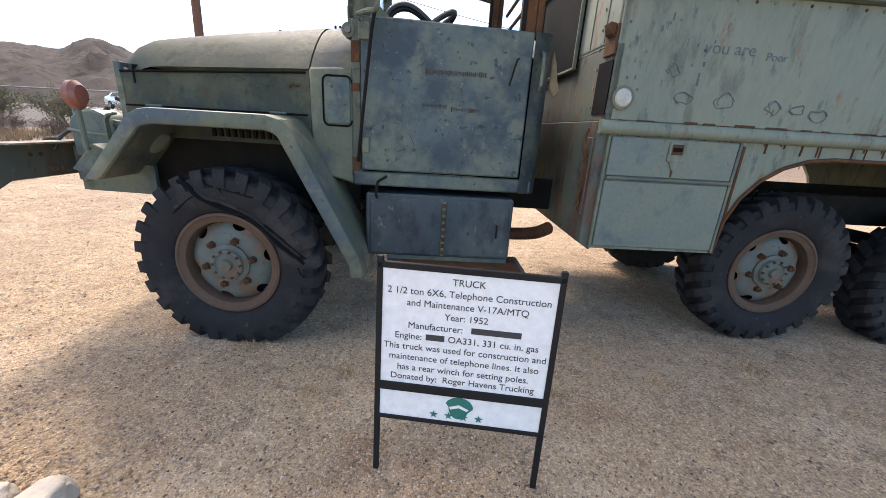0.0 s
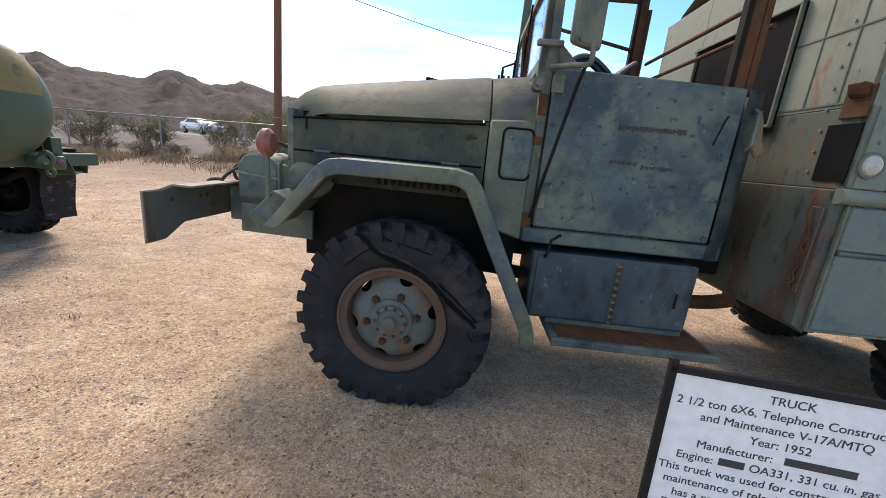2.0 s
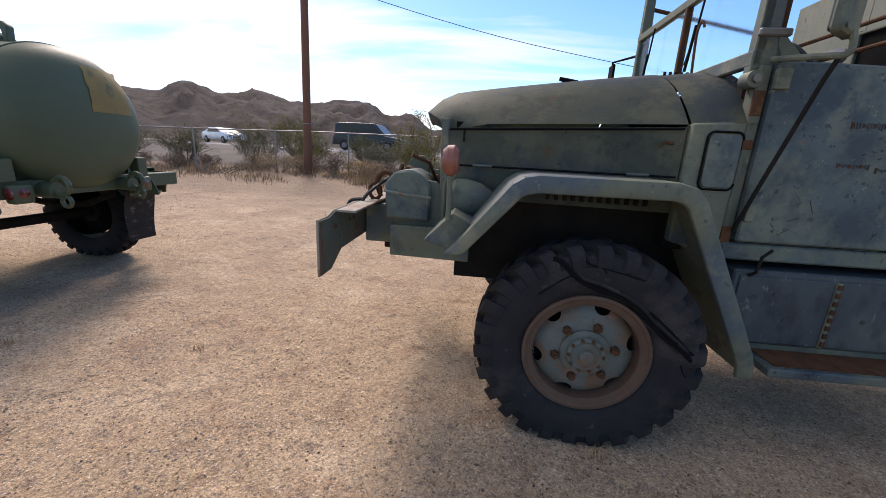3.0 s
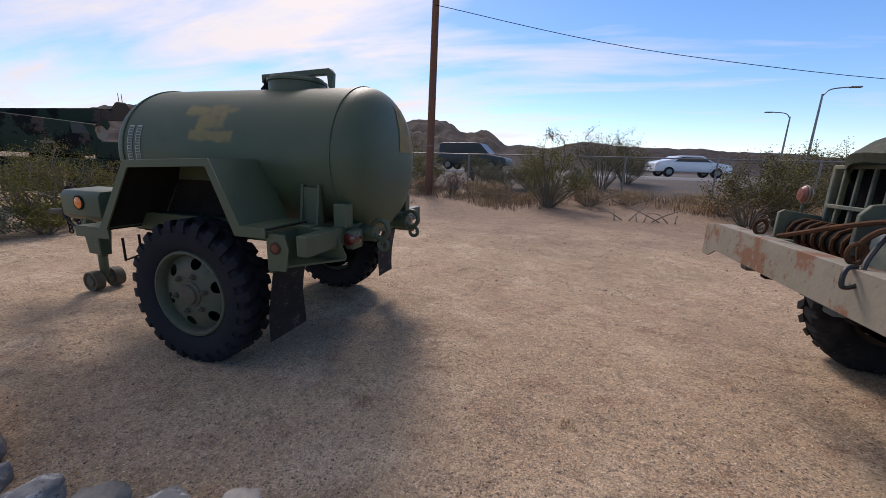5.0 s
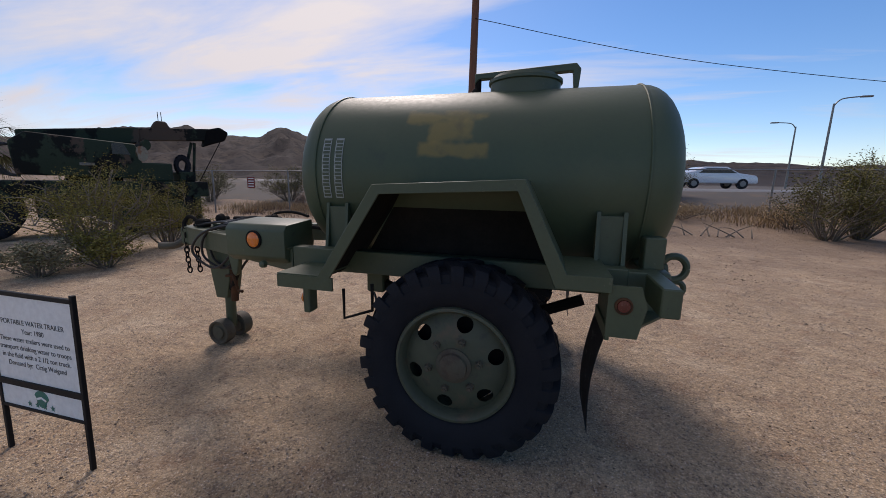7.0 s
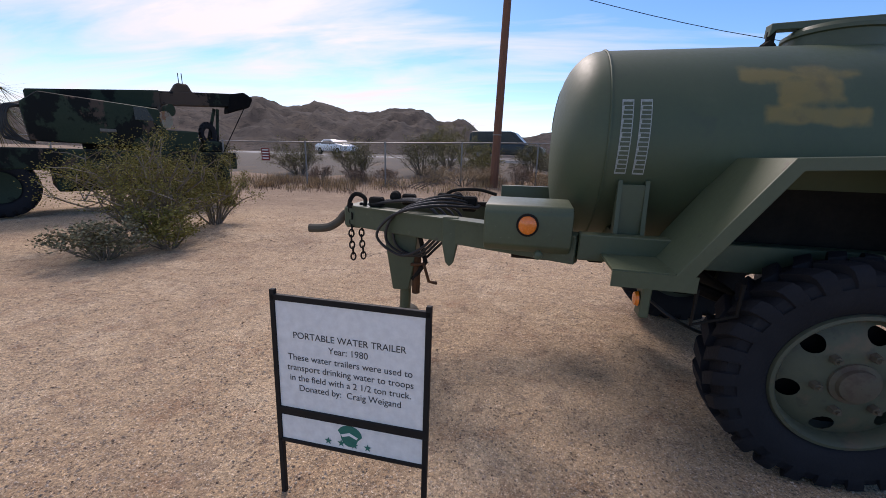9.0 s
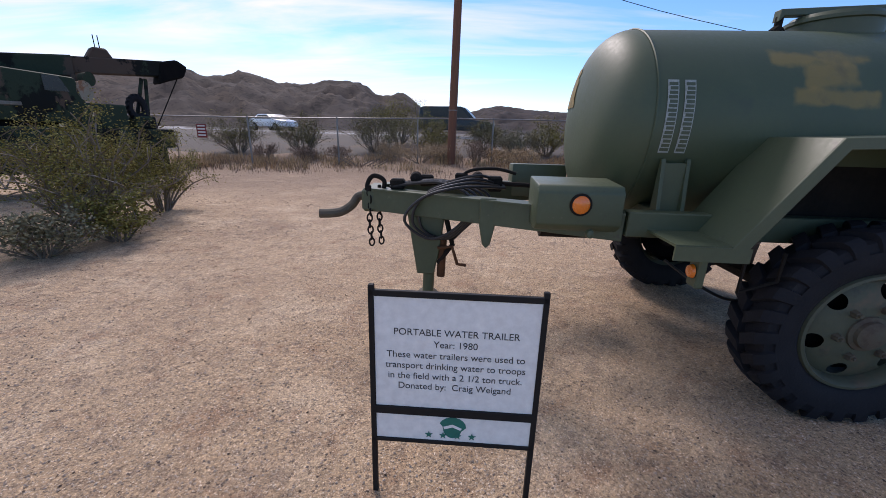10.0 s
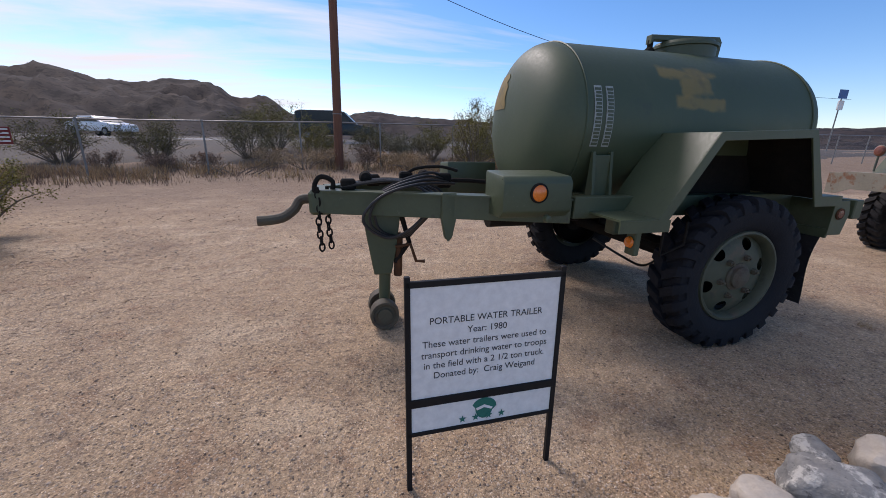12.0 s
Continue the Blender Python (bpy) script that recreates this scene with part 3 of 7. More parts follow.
def build_verge():
    """Grey gravel bank between the fence and the road, and the scrubby flat beyond it."""
    bm = bmesh.new()
    rows = []
    for i in range(101):
        x = -100 + 2 * i
        near = 16.3 + 0.08 * (x + 9) + 1.1 * noise.noise(Vector((x * 0.35, 0, 4)))
        near = max(near, 13.0) if x > -25 else 16.3 + 0.08 * -16 - (x + 25) * 0.5
        far = max(road_y(x) - 4.3, near + 2)
        rows.append([bm.verts.new((x, near + (far - near) * j / 6, ground_z(x, near + (far - near) * j / 6) + (0.03 if j else -0.03))) for j in range(7)])
    for a, b in zip(rows, rows[1:]):
        for j in range(6):
            bm.faces.new((a[j], b[j], b[j + 1], a[j + 1]))
    tagged(part("verge", bm, M_verge, sharp=80), "grey-brown gravel roadside bank", "verge", kind="structure")
    bm = bmesh.new()
    rows = []
    for i in range(101):
        x = -500 + 10 * i
        y0 = road_y(max(-160, min(160, x))) + 4.3
        rows.append([bm.verts.new((x, y0 + (600 - y0) * j / 4, 1.16 + 0.02 * j)) for j in range(5)])
    for a, b in zip(rows, rows[1:]):
        for j in range(4):
            bm.faces.new((a[j], b[j], b[j + 1], a[j + 1]))
    tagged(part("valley_floor", bm, M_verge, sharp=80), "brown scrubby valley floor beyond the road", "ground", kind="structure")


build_ground()
build_verge()
build_road()
build_mountains()


# ---- wheels ----
def tyre_mesh(R, w, rim, lugs=26, sag=0.0, crack=False):
    """A heavy bar-tread tyre about the y axis as one skin; its outer side faces -y."""
    h = w / 2
    # (raised radius, raised y, groove radius, groove y, sweep of the bar), from the bead to the middle of the tread
    half = [(rim - 0.012, 0.62, None, None, -0.17), (rim + 0.012, 0.80, None, None, -0.17), (rim + 0.035, 0.90, None, None, -0.17), (rim + (R - rim) * 0.42, 1.0, None, None, -0.17), (rim + (R - rim) * 0.60, 0.995, None, None, -0.17),
            (R - 0.105, 0.965, None, None, -0.17), (R - 0.094, 1.0, R - 0.104, 0.955, -0.17), (R - 0.056, 0.985, R - 0.070, 0.91, -0.16), (R - 0.020, 0.91, R - 0.046, 0.86, -0.13), (R - 0.003, 0.78, R - 0.036, 0.74, -0.07),
            (R, 0.62, R - 0.035, 0.62, 0.0), (R, 0.32, R - 0.034, 0.32, 0.2), (R, 0.07, R - 0.034, 0.07, 0.38), (R - 0.034, 0.045, None, None, 0.40)]
    across = (0.0, 0.20, 0.245, 0.5, 0.755, 0.80)
    bm = bmesh.new()
    rows = []
    for side in (-1, 1):
        for hi, yh, lo, yl, sweep in (half if side < 0 else half[::-1]):
            row = []
            for k in range(lugs):
                for q, f in enumerate(across):
                    up = q in (2, 3, 4) or lo is None
                    rr, y = (hi, yh) if up else (lo, yl)
                    a = 2 * math.pi * (k + f + sweep + (0.5 if side > 0 else 0.0)) / lugs
                    row.append(bm.verts.new((rr * math.cos(a), side * y * h, rr * math.sin(a))))
            rows.append(row)
    n = lugs * len(across)
    for a, b in zip(rows, rows[1:]):
        for k in range(n):
            bm.faces.new((a[k], b[k], b[(k + 1) % n], a[(k + 1) % n]))
    bmesh.ops.recalc_face_normals(bm, faces=list(bm.faces))
    if crack:
        for v in bm.verts:
            if v.co.y < -h * 0.7:
                a = math.atan2(v.co.z, v.co.x)
                r = math.hypot(v.co.x, v.co.z)
                if rim + 0.03 < r < R - 0.06:
                    v.co.y += 0.006 * noise.noise(Vector((a * 6, r * 20, 2)))
    for v in bm.verts:
        lim = -R + sag
        if v.co.z < lim:
            over = lim - v.co.z
            v.co.z = lim
            v.co.y *= 1 + over * 3.0
    return bm


def disc_mesh(r0, r1, y0, y1, holes, hr0, hr1, hw, phase=0.0, na=216, nr=16, dish=2.2):
    """A dished wheel disc between two radii with oval hand holes cut through it."""
    bm = bmesh.new()
    g = []
    for i in range(nr + 1):
        f = i / nr
        r = r0 + (r1 - r0) * f
        y = y0 + (y1 - y0) * (f ** dish)
        g.append([bm.verts.new((r * math.cos(2 * math.pi * j / na), y, r * math.sin(2 * math.pi * j / na))) for j in range(na)])
    for i in range(nr):
        for j in range(na):
            f = (i + 0.5) / nr
            r = r0 + (r1 - r0) * f
            a = 2 * math.pi * (j + 0.5) / na
            cut = False
            for k in range(holes):
                d = (a - phase - 2 * math.pi * k / holes + math.pi) % (2 * math.pi) - math.pi
                if (d / hw) ** 2 + ((r - (hr0 + hr1) / 2) / ((hr1 - hr0) / 2)) ** 2 < 1:
                    cut = True
            if not cut:
                bm.faces.new((g[i][j], g[i + 1][j], g[i + 1][(j + 1) % na], g[i][(j + 1) % na]))
    # round off the rims of the holes
    rc, rh = (hr0 + hr1) / 2, (hr1 - hr0) / 2
    loose = [v for v in bm.verts if not v.link_faces]
    for v in loose:
        bm.verts.remove(v)
    for v in bm.verts:
        r, a = math.hypot(v.co.x, v.co.z), math.atan2(v.co.z, v.co.x)
        if not v.is_boundary or r > r1 - 1e-4 or not hr0 - 0.03 < r < hr1 + 0.03:
            continue
        for k in range(holes):
            d = (a - phase - 2 * math.pi * k / holes + math.pi) % (2 * math.pi) - math.pi
            e = math.sqrt((d / hw) ** 2 + ((r - rc) / rh) ** 2)
            if 0.5 < e < 1.5:
                d2, r2 = d / e, rc + (r - rc) / e
                a2 = phase + 2 * math.pi * k / holes + d2
                v.co.x, v.co.z = r2 * math.cos(a2), r2 * math.sin(a2)
    return bm


def wheel(parent, x, y, z, R, w, rim, tyre_m, rim_m, ring_m, hub_m, near=-1, sag=0.02, holes=6, drive=False, crack=False, turned=0.0, label="", tall=1.0):
    """A wheel part with tyre, rim, disc, hub and nuts; near: the side (-1 or 1 on y) that its face shows on."""
    root = part("wheel", lathe([(0.05, -0.06), (0.11, -0.05), (0.11, 0.06), (0.05, 0.06)], 20), M_dark, parent, label)
    root.matrix_local = pose(x, y, z / tall) @ Matrix.Diagonal((1, 1, 1 / tall, 1)) @ pose(0, 0, 0, 0, 0, turned if near < 0 else 180 + turned)
    part("tyre", tyre_mesh(R, w, rim, sag=sag, crack=crack), tyre_m, root)
    h = w / 2
    if drive:
        part("rim", lathe([(rim + 0.006, -h * 0.72), (rim + 0.004, -h * 0.85), (rim - 0.010, -h * 0.875), (rim - 0.016, -h * 0.82), (rim - 0.022, -h * 0.80), (rim - 0.040, -h * 0.775), (rim - 0.046, -h * 0.74), (rim - 0.050, -h * 0.55), (rim - 0.052, h * 0.3), (rim, h * 0.5)], 72), ring_m, root)
        part("disc", disc_mesh(0.085, rim - 0.053, -h * 0.62, -h * 0.30, holes, rim - 0.092, rim - 0.030, 0.17, 0.25, dish=3.5), rim_m, root)
    else:
        part("rim", lathe([(rim + 0.004, -h * 0.72), (rim - 0.002, -h * 0.84), (rim - 0.016, -h * 0.86), (rim - 0.026, -h * 0.78), (rim - 0.032, -h * 0.60), (rim - 0.040, -h * 0.40), (rim - 0.040, h * 0.3), (rim, h * 0.5)], 64), ring_m, root)
        part("disc", disc_mesh(0.085, rim - 0.036, -h * 0.70, -h * 0.36, holes, rim * 0.585, rim * 0.84, 0.19, 0.3), rim_m, root)
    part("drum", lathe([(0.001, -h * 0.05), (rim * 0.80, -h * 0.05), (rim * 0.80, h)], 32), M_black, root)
    y1 = -h * (0.72 if not drive else 0.66)
    if drive:
        hub = part("hub", lathe([(0.112, y1 + 0.01), (0.112, y1 - 0.008), (0.088, y1 - 0.014), (0.084, y1 - 0.032), (0.07, y1 - 0.038), (0.062, y1 - 0.030), (0.034, y1 - 0.032), (0.030, y1 - 0.052), (0.001, y1 - 0.054)], 28), rim_m, root)
    else:
        hub = part("hub", lathe([(0.095, y1 + 0.01), (0.092, y1 - 0.006), (0.074, y1 - 0.012), (0.07, y1 - 0.028), (0.055, y1 - 0.034), (0.001, y1 - 0.035)], 28), hub_m, root)
    if drive:
        for k in range(10):
            a = 2 * math.pi * k / 10
            part("flange_bolt", cyl((0.077 * math.cos(a), y1 - 0.03, 0.077 * math.sin(a)), (0.077 * math.cos(a), y1 - 0.044, 0.077 * math.sin(a)), 0.008, 6), M_rust, hub)
    for k in range(6):
        a = 2 * math.pi * k / 6 + 0.2
        r = 0.135
        nut = part("nut", cyl((r * math.cos(a), y1 + 0.014, r * math.sin(a)), (r * math.cos(a), y1 - 0.022, r * math.sin(a)), 0.023, 6, 0.018), hub_m, root)
        part("stud", cyl((r * math.cos(a), y1 - 0.02, r * math.sin(a)), (r * math.cos(a), y1 - 0.034, r * math.sin(a)), 0.009, 6), hub_m, nut)
    return root


# ---- the truck ----
TALL = 1.05
TRUCK = turn_about(-0.5, 2.2, 0.088, 0.0, 0.0, 1.2) @ Matrix.Diagonal((1, 1, TALL, 1))
truck = thing("utility_truck", "weathered grey-green six-wheeled army utility truck standing on gravel", "truck", TRUCK)
YC = 3.03          # the truck's middle line
NEAR = 2.27        # outside of the cab


def mirror_y(y):
    return 2 * YC - y


def strip(prof, y0, y1, th=0.012, bm=None):
    """A bent sheet: a line in x and z with a thickness, drawn out across y."""
    top = [Vector((x, z)) for x, z in prof]
    low = []
    for i, p in enumerate(top):
        a, b = top[max(i - 1, 0)], top[min(i + 1, len(top) - 1)]
        d = (b - a).normalized()
        nrm = Vector((d.y, -d.x))
        low.append(p + nrm * th)
    return prism([(p.x, p.y) for p in top] + [(p.x, p.y) for p in reversed(low)], y0, y1, bm=bm)


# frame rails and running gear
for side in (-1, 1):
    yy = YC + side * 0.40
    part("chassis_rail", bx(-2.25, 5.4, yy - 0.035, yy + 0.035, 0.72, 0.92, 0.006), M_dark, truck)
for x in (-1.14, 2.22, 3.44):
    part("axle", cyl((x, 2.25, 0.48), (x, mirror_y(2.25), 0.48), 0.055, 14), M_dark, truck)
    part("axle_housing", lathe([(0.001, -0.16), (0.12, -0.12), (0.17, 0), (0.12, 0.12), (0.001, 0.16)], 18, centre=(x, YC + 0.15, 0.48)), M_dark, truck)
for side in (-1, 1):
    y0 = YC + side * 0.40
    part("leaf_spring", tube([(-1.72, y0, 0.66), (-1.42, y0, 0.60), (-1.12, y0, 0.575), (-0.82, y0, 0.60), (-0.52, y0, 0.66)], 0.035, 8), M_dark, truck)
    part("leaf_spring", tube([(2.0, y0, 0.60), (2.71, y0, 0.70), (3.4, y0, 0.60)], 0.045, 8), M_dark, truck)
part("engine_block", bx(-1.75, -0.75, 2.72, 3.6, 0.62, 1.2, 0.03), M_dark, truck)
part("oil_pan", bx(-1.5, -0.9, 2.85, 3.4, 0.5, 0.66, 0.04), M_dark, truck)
part("exhaust_pipe", tube(smooth_line([(-0.6, 2.6, 0.62), (0.2, 2.55, 0.56), (0.62, 2.45, 0.58), (0.72, 2.3, 0.66)]), 0.04, 10), M_rust, truck)
for x, n in ((-1.14, -1), (-1.14, 1)):
    wheel(truck, x, 2.09 if n < 0 else mirror_y(2.09), 0.475, 0.52, 0.26, 0.285, M_tyre, M_rim, M_rimr, M_rust, n, 0.045, drive=True, crack=True, turned=-3, label="cracked tyre on a rusty grey-blue steel wheel", tall=TALL)
for x in (2.22, 3.44):
    for n in (-1, 1):
        wheel(truck, x, 2.34 if n < 0 else mirror_y(2.34), 0.485 if x < 3 else 0.42, 0.51, 0.27, 0.285, M_tyre, M_rim, M_rimr, M_rust, n, 0.025 if x < 3 else 0.09, drive=True, tall=TALL)
# long split in the sidewall of the front tyre
SPLIT = [(114, 0.495), (110, 0.455), (105, 0.40), (99, 0.355), (88, 0.328), (72, 0.314), (58, 0.308), (46, 0.308), (36, 0.314), (26, 0.332), (18, 0.362), (11, 0.40), (5, 0.44)]
BULGE = [(0.285, 0.62), (0.297, 0.80), (0.32, 0.90), (0.384, 1.0), (0.42, 0.99), (0.43, 0.96), (0.47, 0.93), (0.52, 0.86)]


def on_tyre(a, r, lift=0.0):
    """A place on the outer side of the front tyre."""
    k = 0.86
    for (r0, k0), (r1, k1) in zip(BULGE, BULGE[1:]):
        if r0 <= r <= r1:
            k = k0 + (k1 - k0) * (r - r0) / (r1 - r0)
    dx, dy = r * math.cos(radians(a)), -0.13 * k - lift
    c3, s3 = math.cos(radians(-3)), math.sin(radians(-3))
    return (-1.14 + dx * c3 - dy * s3, 2.09 + dx * s3 + dy * c3, (0.475 + r * math.sin(radians(a))) / TALL)


for k, (w, dr, first, last) in enumerate(((0.012, 0.0, 0, 13), (0.008, 0.016, 3, 11), (0.006, -0.008, 6, 12), (0.005, 0.036, 7, 13))):
    part("rubber_split", tube(smooth_line([on_tyre(a, r + dr + 0.006 * math.sin(a * 0.7 + k)) for a, r in SPLIT[first:last]], 4), w, 6), M_black, truck)
for dr, first, last in ((0.024, 2, 12), (-0.012, 7, 12)):
    part("lifted_rubber_edge", tube(smooth_line([on_tyre(a, r + dr + 0.004 * math.sin(a * 0.5), 0.001) for a, r in SPLIT[first:last]], 4), 0.008, 6), M_tyre, truck)
# branching cracks above the split
for line in (((98, 0.47), (96, 0.44), (88, 0.425), (76, 0.42), (72, 0.44)), ((104, 0.40), (112, 0.39), (122, 0.375), (131, 0.37)), ((88, 0.425), (86, 0.405)), ((2, 0.40), (-4, 0.42), (-8, 0.46)), ((76, 0.42), (66, 0.425), (58, 0.44))):
    part("rubber_crack", tube(smooth_line([on_tyre(a, r) for a, r in line], 4), 0.004, 5), M_black, truck)

# bonnet, radiator and nose
sec = []
bonnet = bmesh.new()
for i in range(15):
    f = i / 14
    x = -2.05 + (-0.745 + 2.05) * f
    half = 0.60 + 0.14 * f ** 0.9
    crown = 1.60 + 0.165 * f ** 0.8
    edge = 1.425 + 0.03 * f
    nose = max(0.0, 1 - i / 2.2)
    row = []
    for j in range(21):
        s = -1 + 2 * j / 20
        u = abs(s)
        z = edge + (crown - edge) * (1 - u ** 2.6) - nose * nose * 0.10 * (1 - u * 0.6)
        row.append(bonnet.verts.new((x + 0.24 * u ** 3 * (1 - f) ** 1.2 + 0.0, YC + s * half * (1 - 0.05 * nose), z)))
    sec.append(row)
for a, b in zip(sec, sec[1:]):
    for j in range(20):
        bonnet.faces.new((a[j], a[j + 1], b[j + 1], b[j]))
lip = [bonnet.verts.new(v.co + Vector((0.02, 0, -0.05))) for v in sec[0]]
for j in range(20):
    bonnet.faces.new((sec[0][j + 1], sec[0][j], lip[j], lip[j + 1]))
bmesh.ops.solidify(bonnet, geom=list(bonnet.faces), thickness=0.012)
part("bonnet", bonnet, M_truck, truck, sharp=50)


def side_panel(y_f, y_r, name, mat_=M_truck):
    bm = bmesh.new()
    for (x0, y0), (x1, y1) in (((-1.87, y_f), (-0.745, y_r)),):
        q = [bm.verts.new(p) for p in ((x0, y0, 1.06), (x1, y1, 1.06), (x1, y1, 1.445), (x0, y0, 1.405))]
        bm.faces.new(q)
    bmesh.ops.solidify(bm, geom=list(bm.faces), thickness=0.02)
    return part(name, bm, mat_, truck)


for side in (-1, 1):
    pf, pr = YC + side * 0.595, YC + side * 0.735
    panel = side_panel(pf, pr, "engine_side_panel")
    if side < 0:
        
        def on_panel(x, z, off=-0.012):
            f = (x + 1.87) / 1.125
            return (x, pf + (pr - pf) * f + off, z)
        part("panel_seam", tube([on_panel(-1.86, 1.225), on_panel(-0.76, 1.225)], 0.005, 5), M_black, panel)
        part("panel_seam", tube([on_panel(-1.86, 1.398), on_panel(-0.76, 1.436)], 0.006, 5), M_black, panel)
        for x in (-1.68, -0.93):
            part("hinge", cyl(on_panel(x - 0.05, 1.228, -0.018), on_panel(x + 0.05, 1.228, -0.018), 0.007, 8), M_truck, panel)
        part("latch", tube([on_panel(-0.80, 1.37, -0.02), on_panel(-0.84, 1.375, -0.03), on_panel(-0.85, 1.36, -0.02)], 0.007, 6), M_rust, panel)
        part("latch", bx(-1.79, -1.78, pf - 0.02, pf, 1.34, 1.40, 0.002), M_dark, panel)
        for k in range(12):
            x = -1.34 + 0.042 * k
            part("louvre", bx(x, x + 0.016, on_panel(x, 0)[1] - 0.012, on_panel(x, 0)[1] + 0.01, 1.085, 1.19), M_dark, panel)
part("radiator_core", bx(-1.83, -1.78, YC - 0.55, YC + 0.55, 0.95, 1.44), M_black, truck)
for k in range(9):
    y = YC - 0.48 + 0.12 * k
    part("grille_bar", bx(-1.905, -1.885, y - 0.010, y + 0.010, 0.98, 1.45, 0.003), M_truck, truck)
for z in (1.02, 1.2, 1.44):
    part("grille_bar", bx(-1.915, -1.895, YC - 0.57, YC + 0.57, z - 0.012, z + 0.012, 0.003), M_truck, truck)
for side in (-1, 1):
    y = YC + side * 0.58
    part("grille_frame", bx(-1.905, -1.865, y - 0.018, y + 0.018, 0.92, 1.45, 0.006), M_truck, truck)
part("bonnet_ornament", tube(smooth_line([(-1.16, 3.1, 1.70), (-1.15, 3.12, 1.75), (-1.20, 3.14, 1.775), (-1.09, 3.10, 1.752)]), 0.012, 6), M_black, truck)
part("bonnet_loop", tube([(-0.98, 3.1, 1.72), (-0.98, 3.1, 1.755), (-0.98, 3.17, 1.755), (-0.98, 3.17, 1.72)], 0.005, 6), M_steel, truck)
for k in range(5):
    part("rivet", cyl((-0.7 + 0.03 * k, 2.75, 1.735), (-0.7 + 0.03 * k, 2.75, 1.757), 0.008, 6), M_dark, truck)

# front wings
OUT = [(-1.83, 0.86), (-1.80, 0.885), (-1.55, 1.175), (-1.50, 1.205), (-1.44, 1.215), (-0.88, 1.215), (-0.80, 1.195), (-0.75, 1.14), (-0.425, 0.52), (-0.405, 0.46), (-0.40, 0.40)]
INN = [(-1.755, 0.86), (-1.73, 0.875), (-1.50, 1.125), (-1.44, 1.14), (-0.88, 1.14), (-0.83, 1.12), (-0.50, 0.50), (-0.48, 0.46), (-0.475, 0.40)]
for side in (-1, 1):
    o, i_ = 2.0, 2.50
    ya, yb = (o, i_) if side < 0 else (mirror_y(i_), mirror_y(o))
    wing = part("front_wing", strip(OUT, ya, yb, 0.014), M_truck, truck, sharp=28)
    yl = 2.0 if side < 0 else mirror_y(2.0)
    part("wing_lip", prism(OUT + INN[::-1], yl - 0.016, yl + 0.016, bev=0.014, seg=2), M_truck, wing, sharp=28)
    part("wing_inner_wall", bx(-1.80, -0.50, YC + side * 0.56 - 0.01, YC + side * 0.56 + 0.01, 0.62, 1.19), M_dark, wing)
    if side < 0:
        part("wing_front_patch", prism([(-1.93, 0.90), (-1.80, 0.86), (-1.70, 0.98), (-1.80, 1.03)], 2.06, 2.30, bev=0.004), M_truck, wing, "bent sheet corner")
    yh = 2.36 if side < 0 else mirror_y(2.36)
    head = part("headlamp", lathe([(0.001, 0.0), (0.085, 0.004), (0.10, 0.02), (0.102, 0.07), (0.085, 0.15), (0.05, 0.21), (0.001, 0.235)], 28), M_truck, truck)
    head.matrix_local = pose(-1.83, yh, 1.06, 0, 0, -90)
    part("headlamp_glass", lathe([(0.001, -0.016), (0.05, -0.012), (0.082, 0.002)], 24), M_lens, head)
    part("headlamp_guard", strip([(-1.87, 0.92), (-1.87, 1.14), (-1.85, 1.17), (-1.81, 1.18)], yh - 0.115, yh - 0.085, 0.01), M_truck, truck)
    ym = 2.05 if side < 0 else mirror_y(2.05)
    lampb = part("marker_lamp", lathe([(0.001, -0.035), (0.04, -0.03), (0.056, -0.012), (0.058, 0.012), (0.04, 0.03), (0.001, 0.035)], 24), M_red, truck, "faded amber-red marker lamp")
    lampb.matrix_local = pose(-1.82, ym, 1.25, 0, 0, -90) @ Matrix.Diagonal((1.0, 1.15, 1.12, 1))
    part("lamp_stalk", cyl((-1.82, ym, 1.0), (-1.82, ym, 1.2), 0.012, 8), M_truck, truck)
part("lamp_ring", lathe([(0.056, -0.006), (0.063, 0.0), (0.056, 0.006)], 24, centre=(0, 0, 0)), M_pale, lampb)

# front bumper and winch
def bumper_outline(z_up):
    ys = [(1.915, 0.735), (2.03, 0.735), (2.17, 0.80)]
    top = [(2.10, 1.003 + z_up), (2.02, 0.985 + z_up), (1.915, 0.985 + z_up)]
    return ys + [(mirror_y(y), z) for y, z in reversed(ys)] + [(mirror_y(y), z) for y, z in reversed(top)] + top


bump = part("front_bumper", prism(bumper_outline(0.0), -2.385, -2.374, "x", bev=0.002), M_tan, truck, "chipped tan steel bumper streaked with rust")
part("bumper_back", prism([(y + (0.006 if y < YC else -0.006), z + (0.006 if z < 0.9 else -0.006)) for y, z in bumper_outline(0.0)], -2.373, -2.368, "x"), M_bulk, bump, "rust-stained inner face of the bumper")
part("bumper_flange", bx(-2.367, -2.27, 2.11, mirror_y(2.11), 0.992, 1.003, 0.002), M_tan, bump, "rusty tan top flange")
for y in (2.09, 2.30, 2.36):
    for y_ in (y, mirror_y(y)):
        part("bumper_bolt", cyl((-2.362, y_, 0.93), (-2.371, y_, 0.93), 0.012, 6), M_rust, bump)
for side in (-1, 1):
    y = YC + side * 0.43
    part("frame_horn", bx(-2.36, -1.55, y - 0.04, y + 0.04, 0.76, 0.98, 0.008), M_truck, truck)
    ring = part("tow_shackle", tube([(-2.31 + 0.035 * math.cos(t * math.pi / 8), y, 1.05 + 0.045 * math.sin(t * math.pi / 8)) for t in range(-4, 13)], 0.011, 8), M_rust, bump)
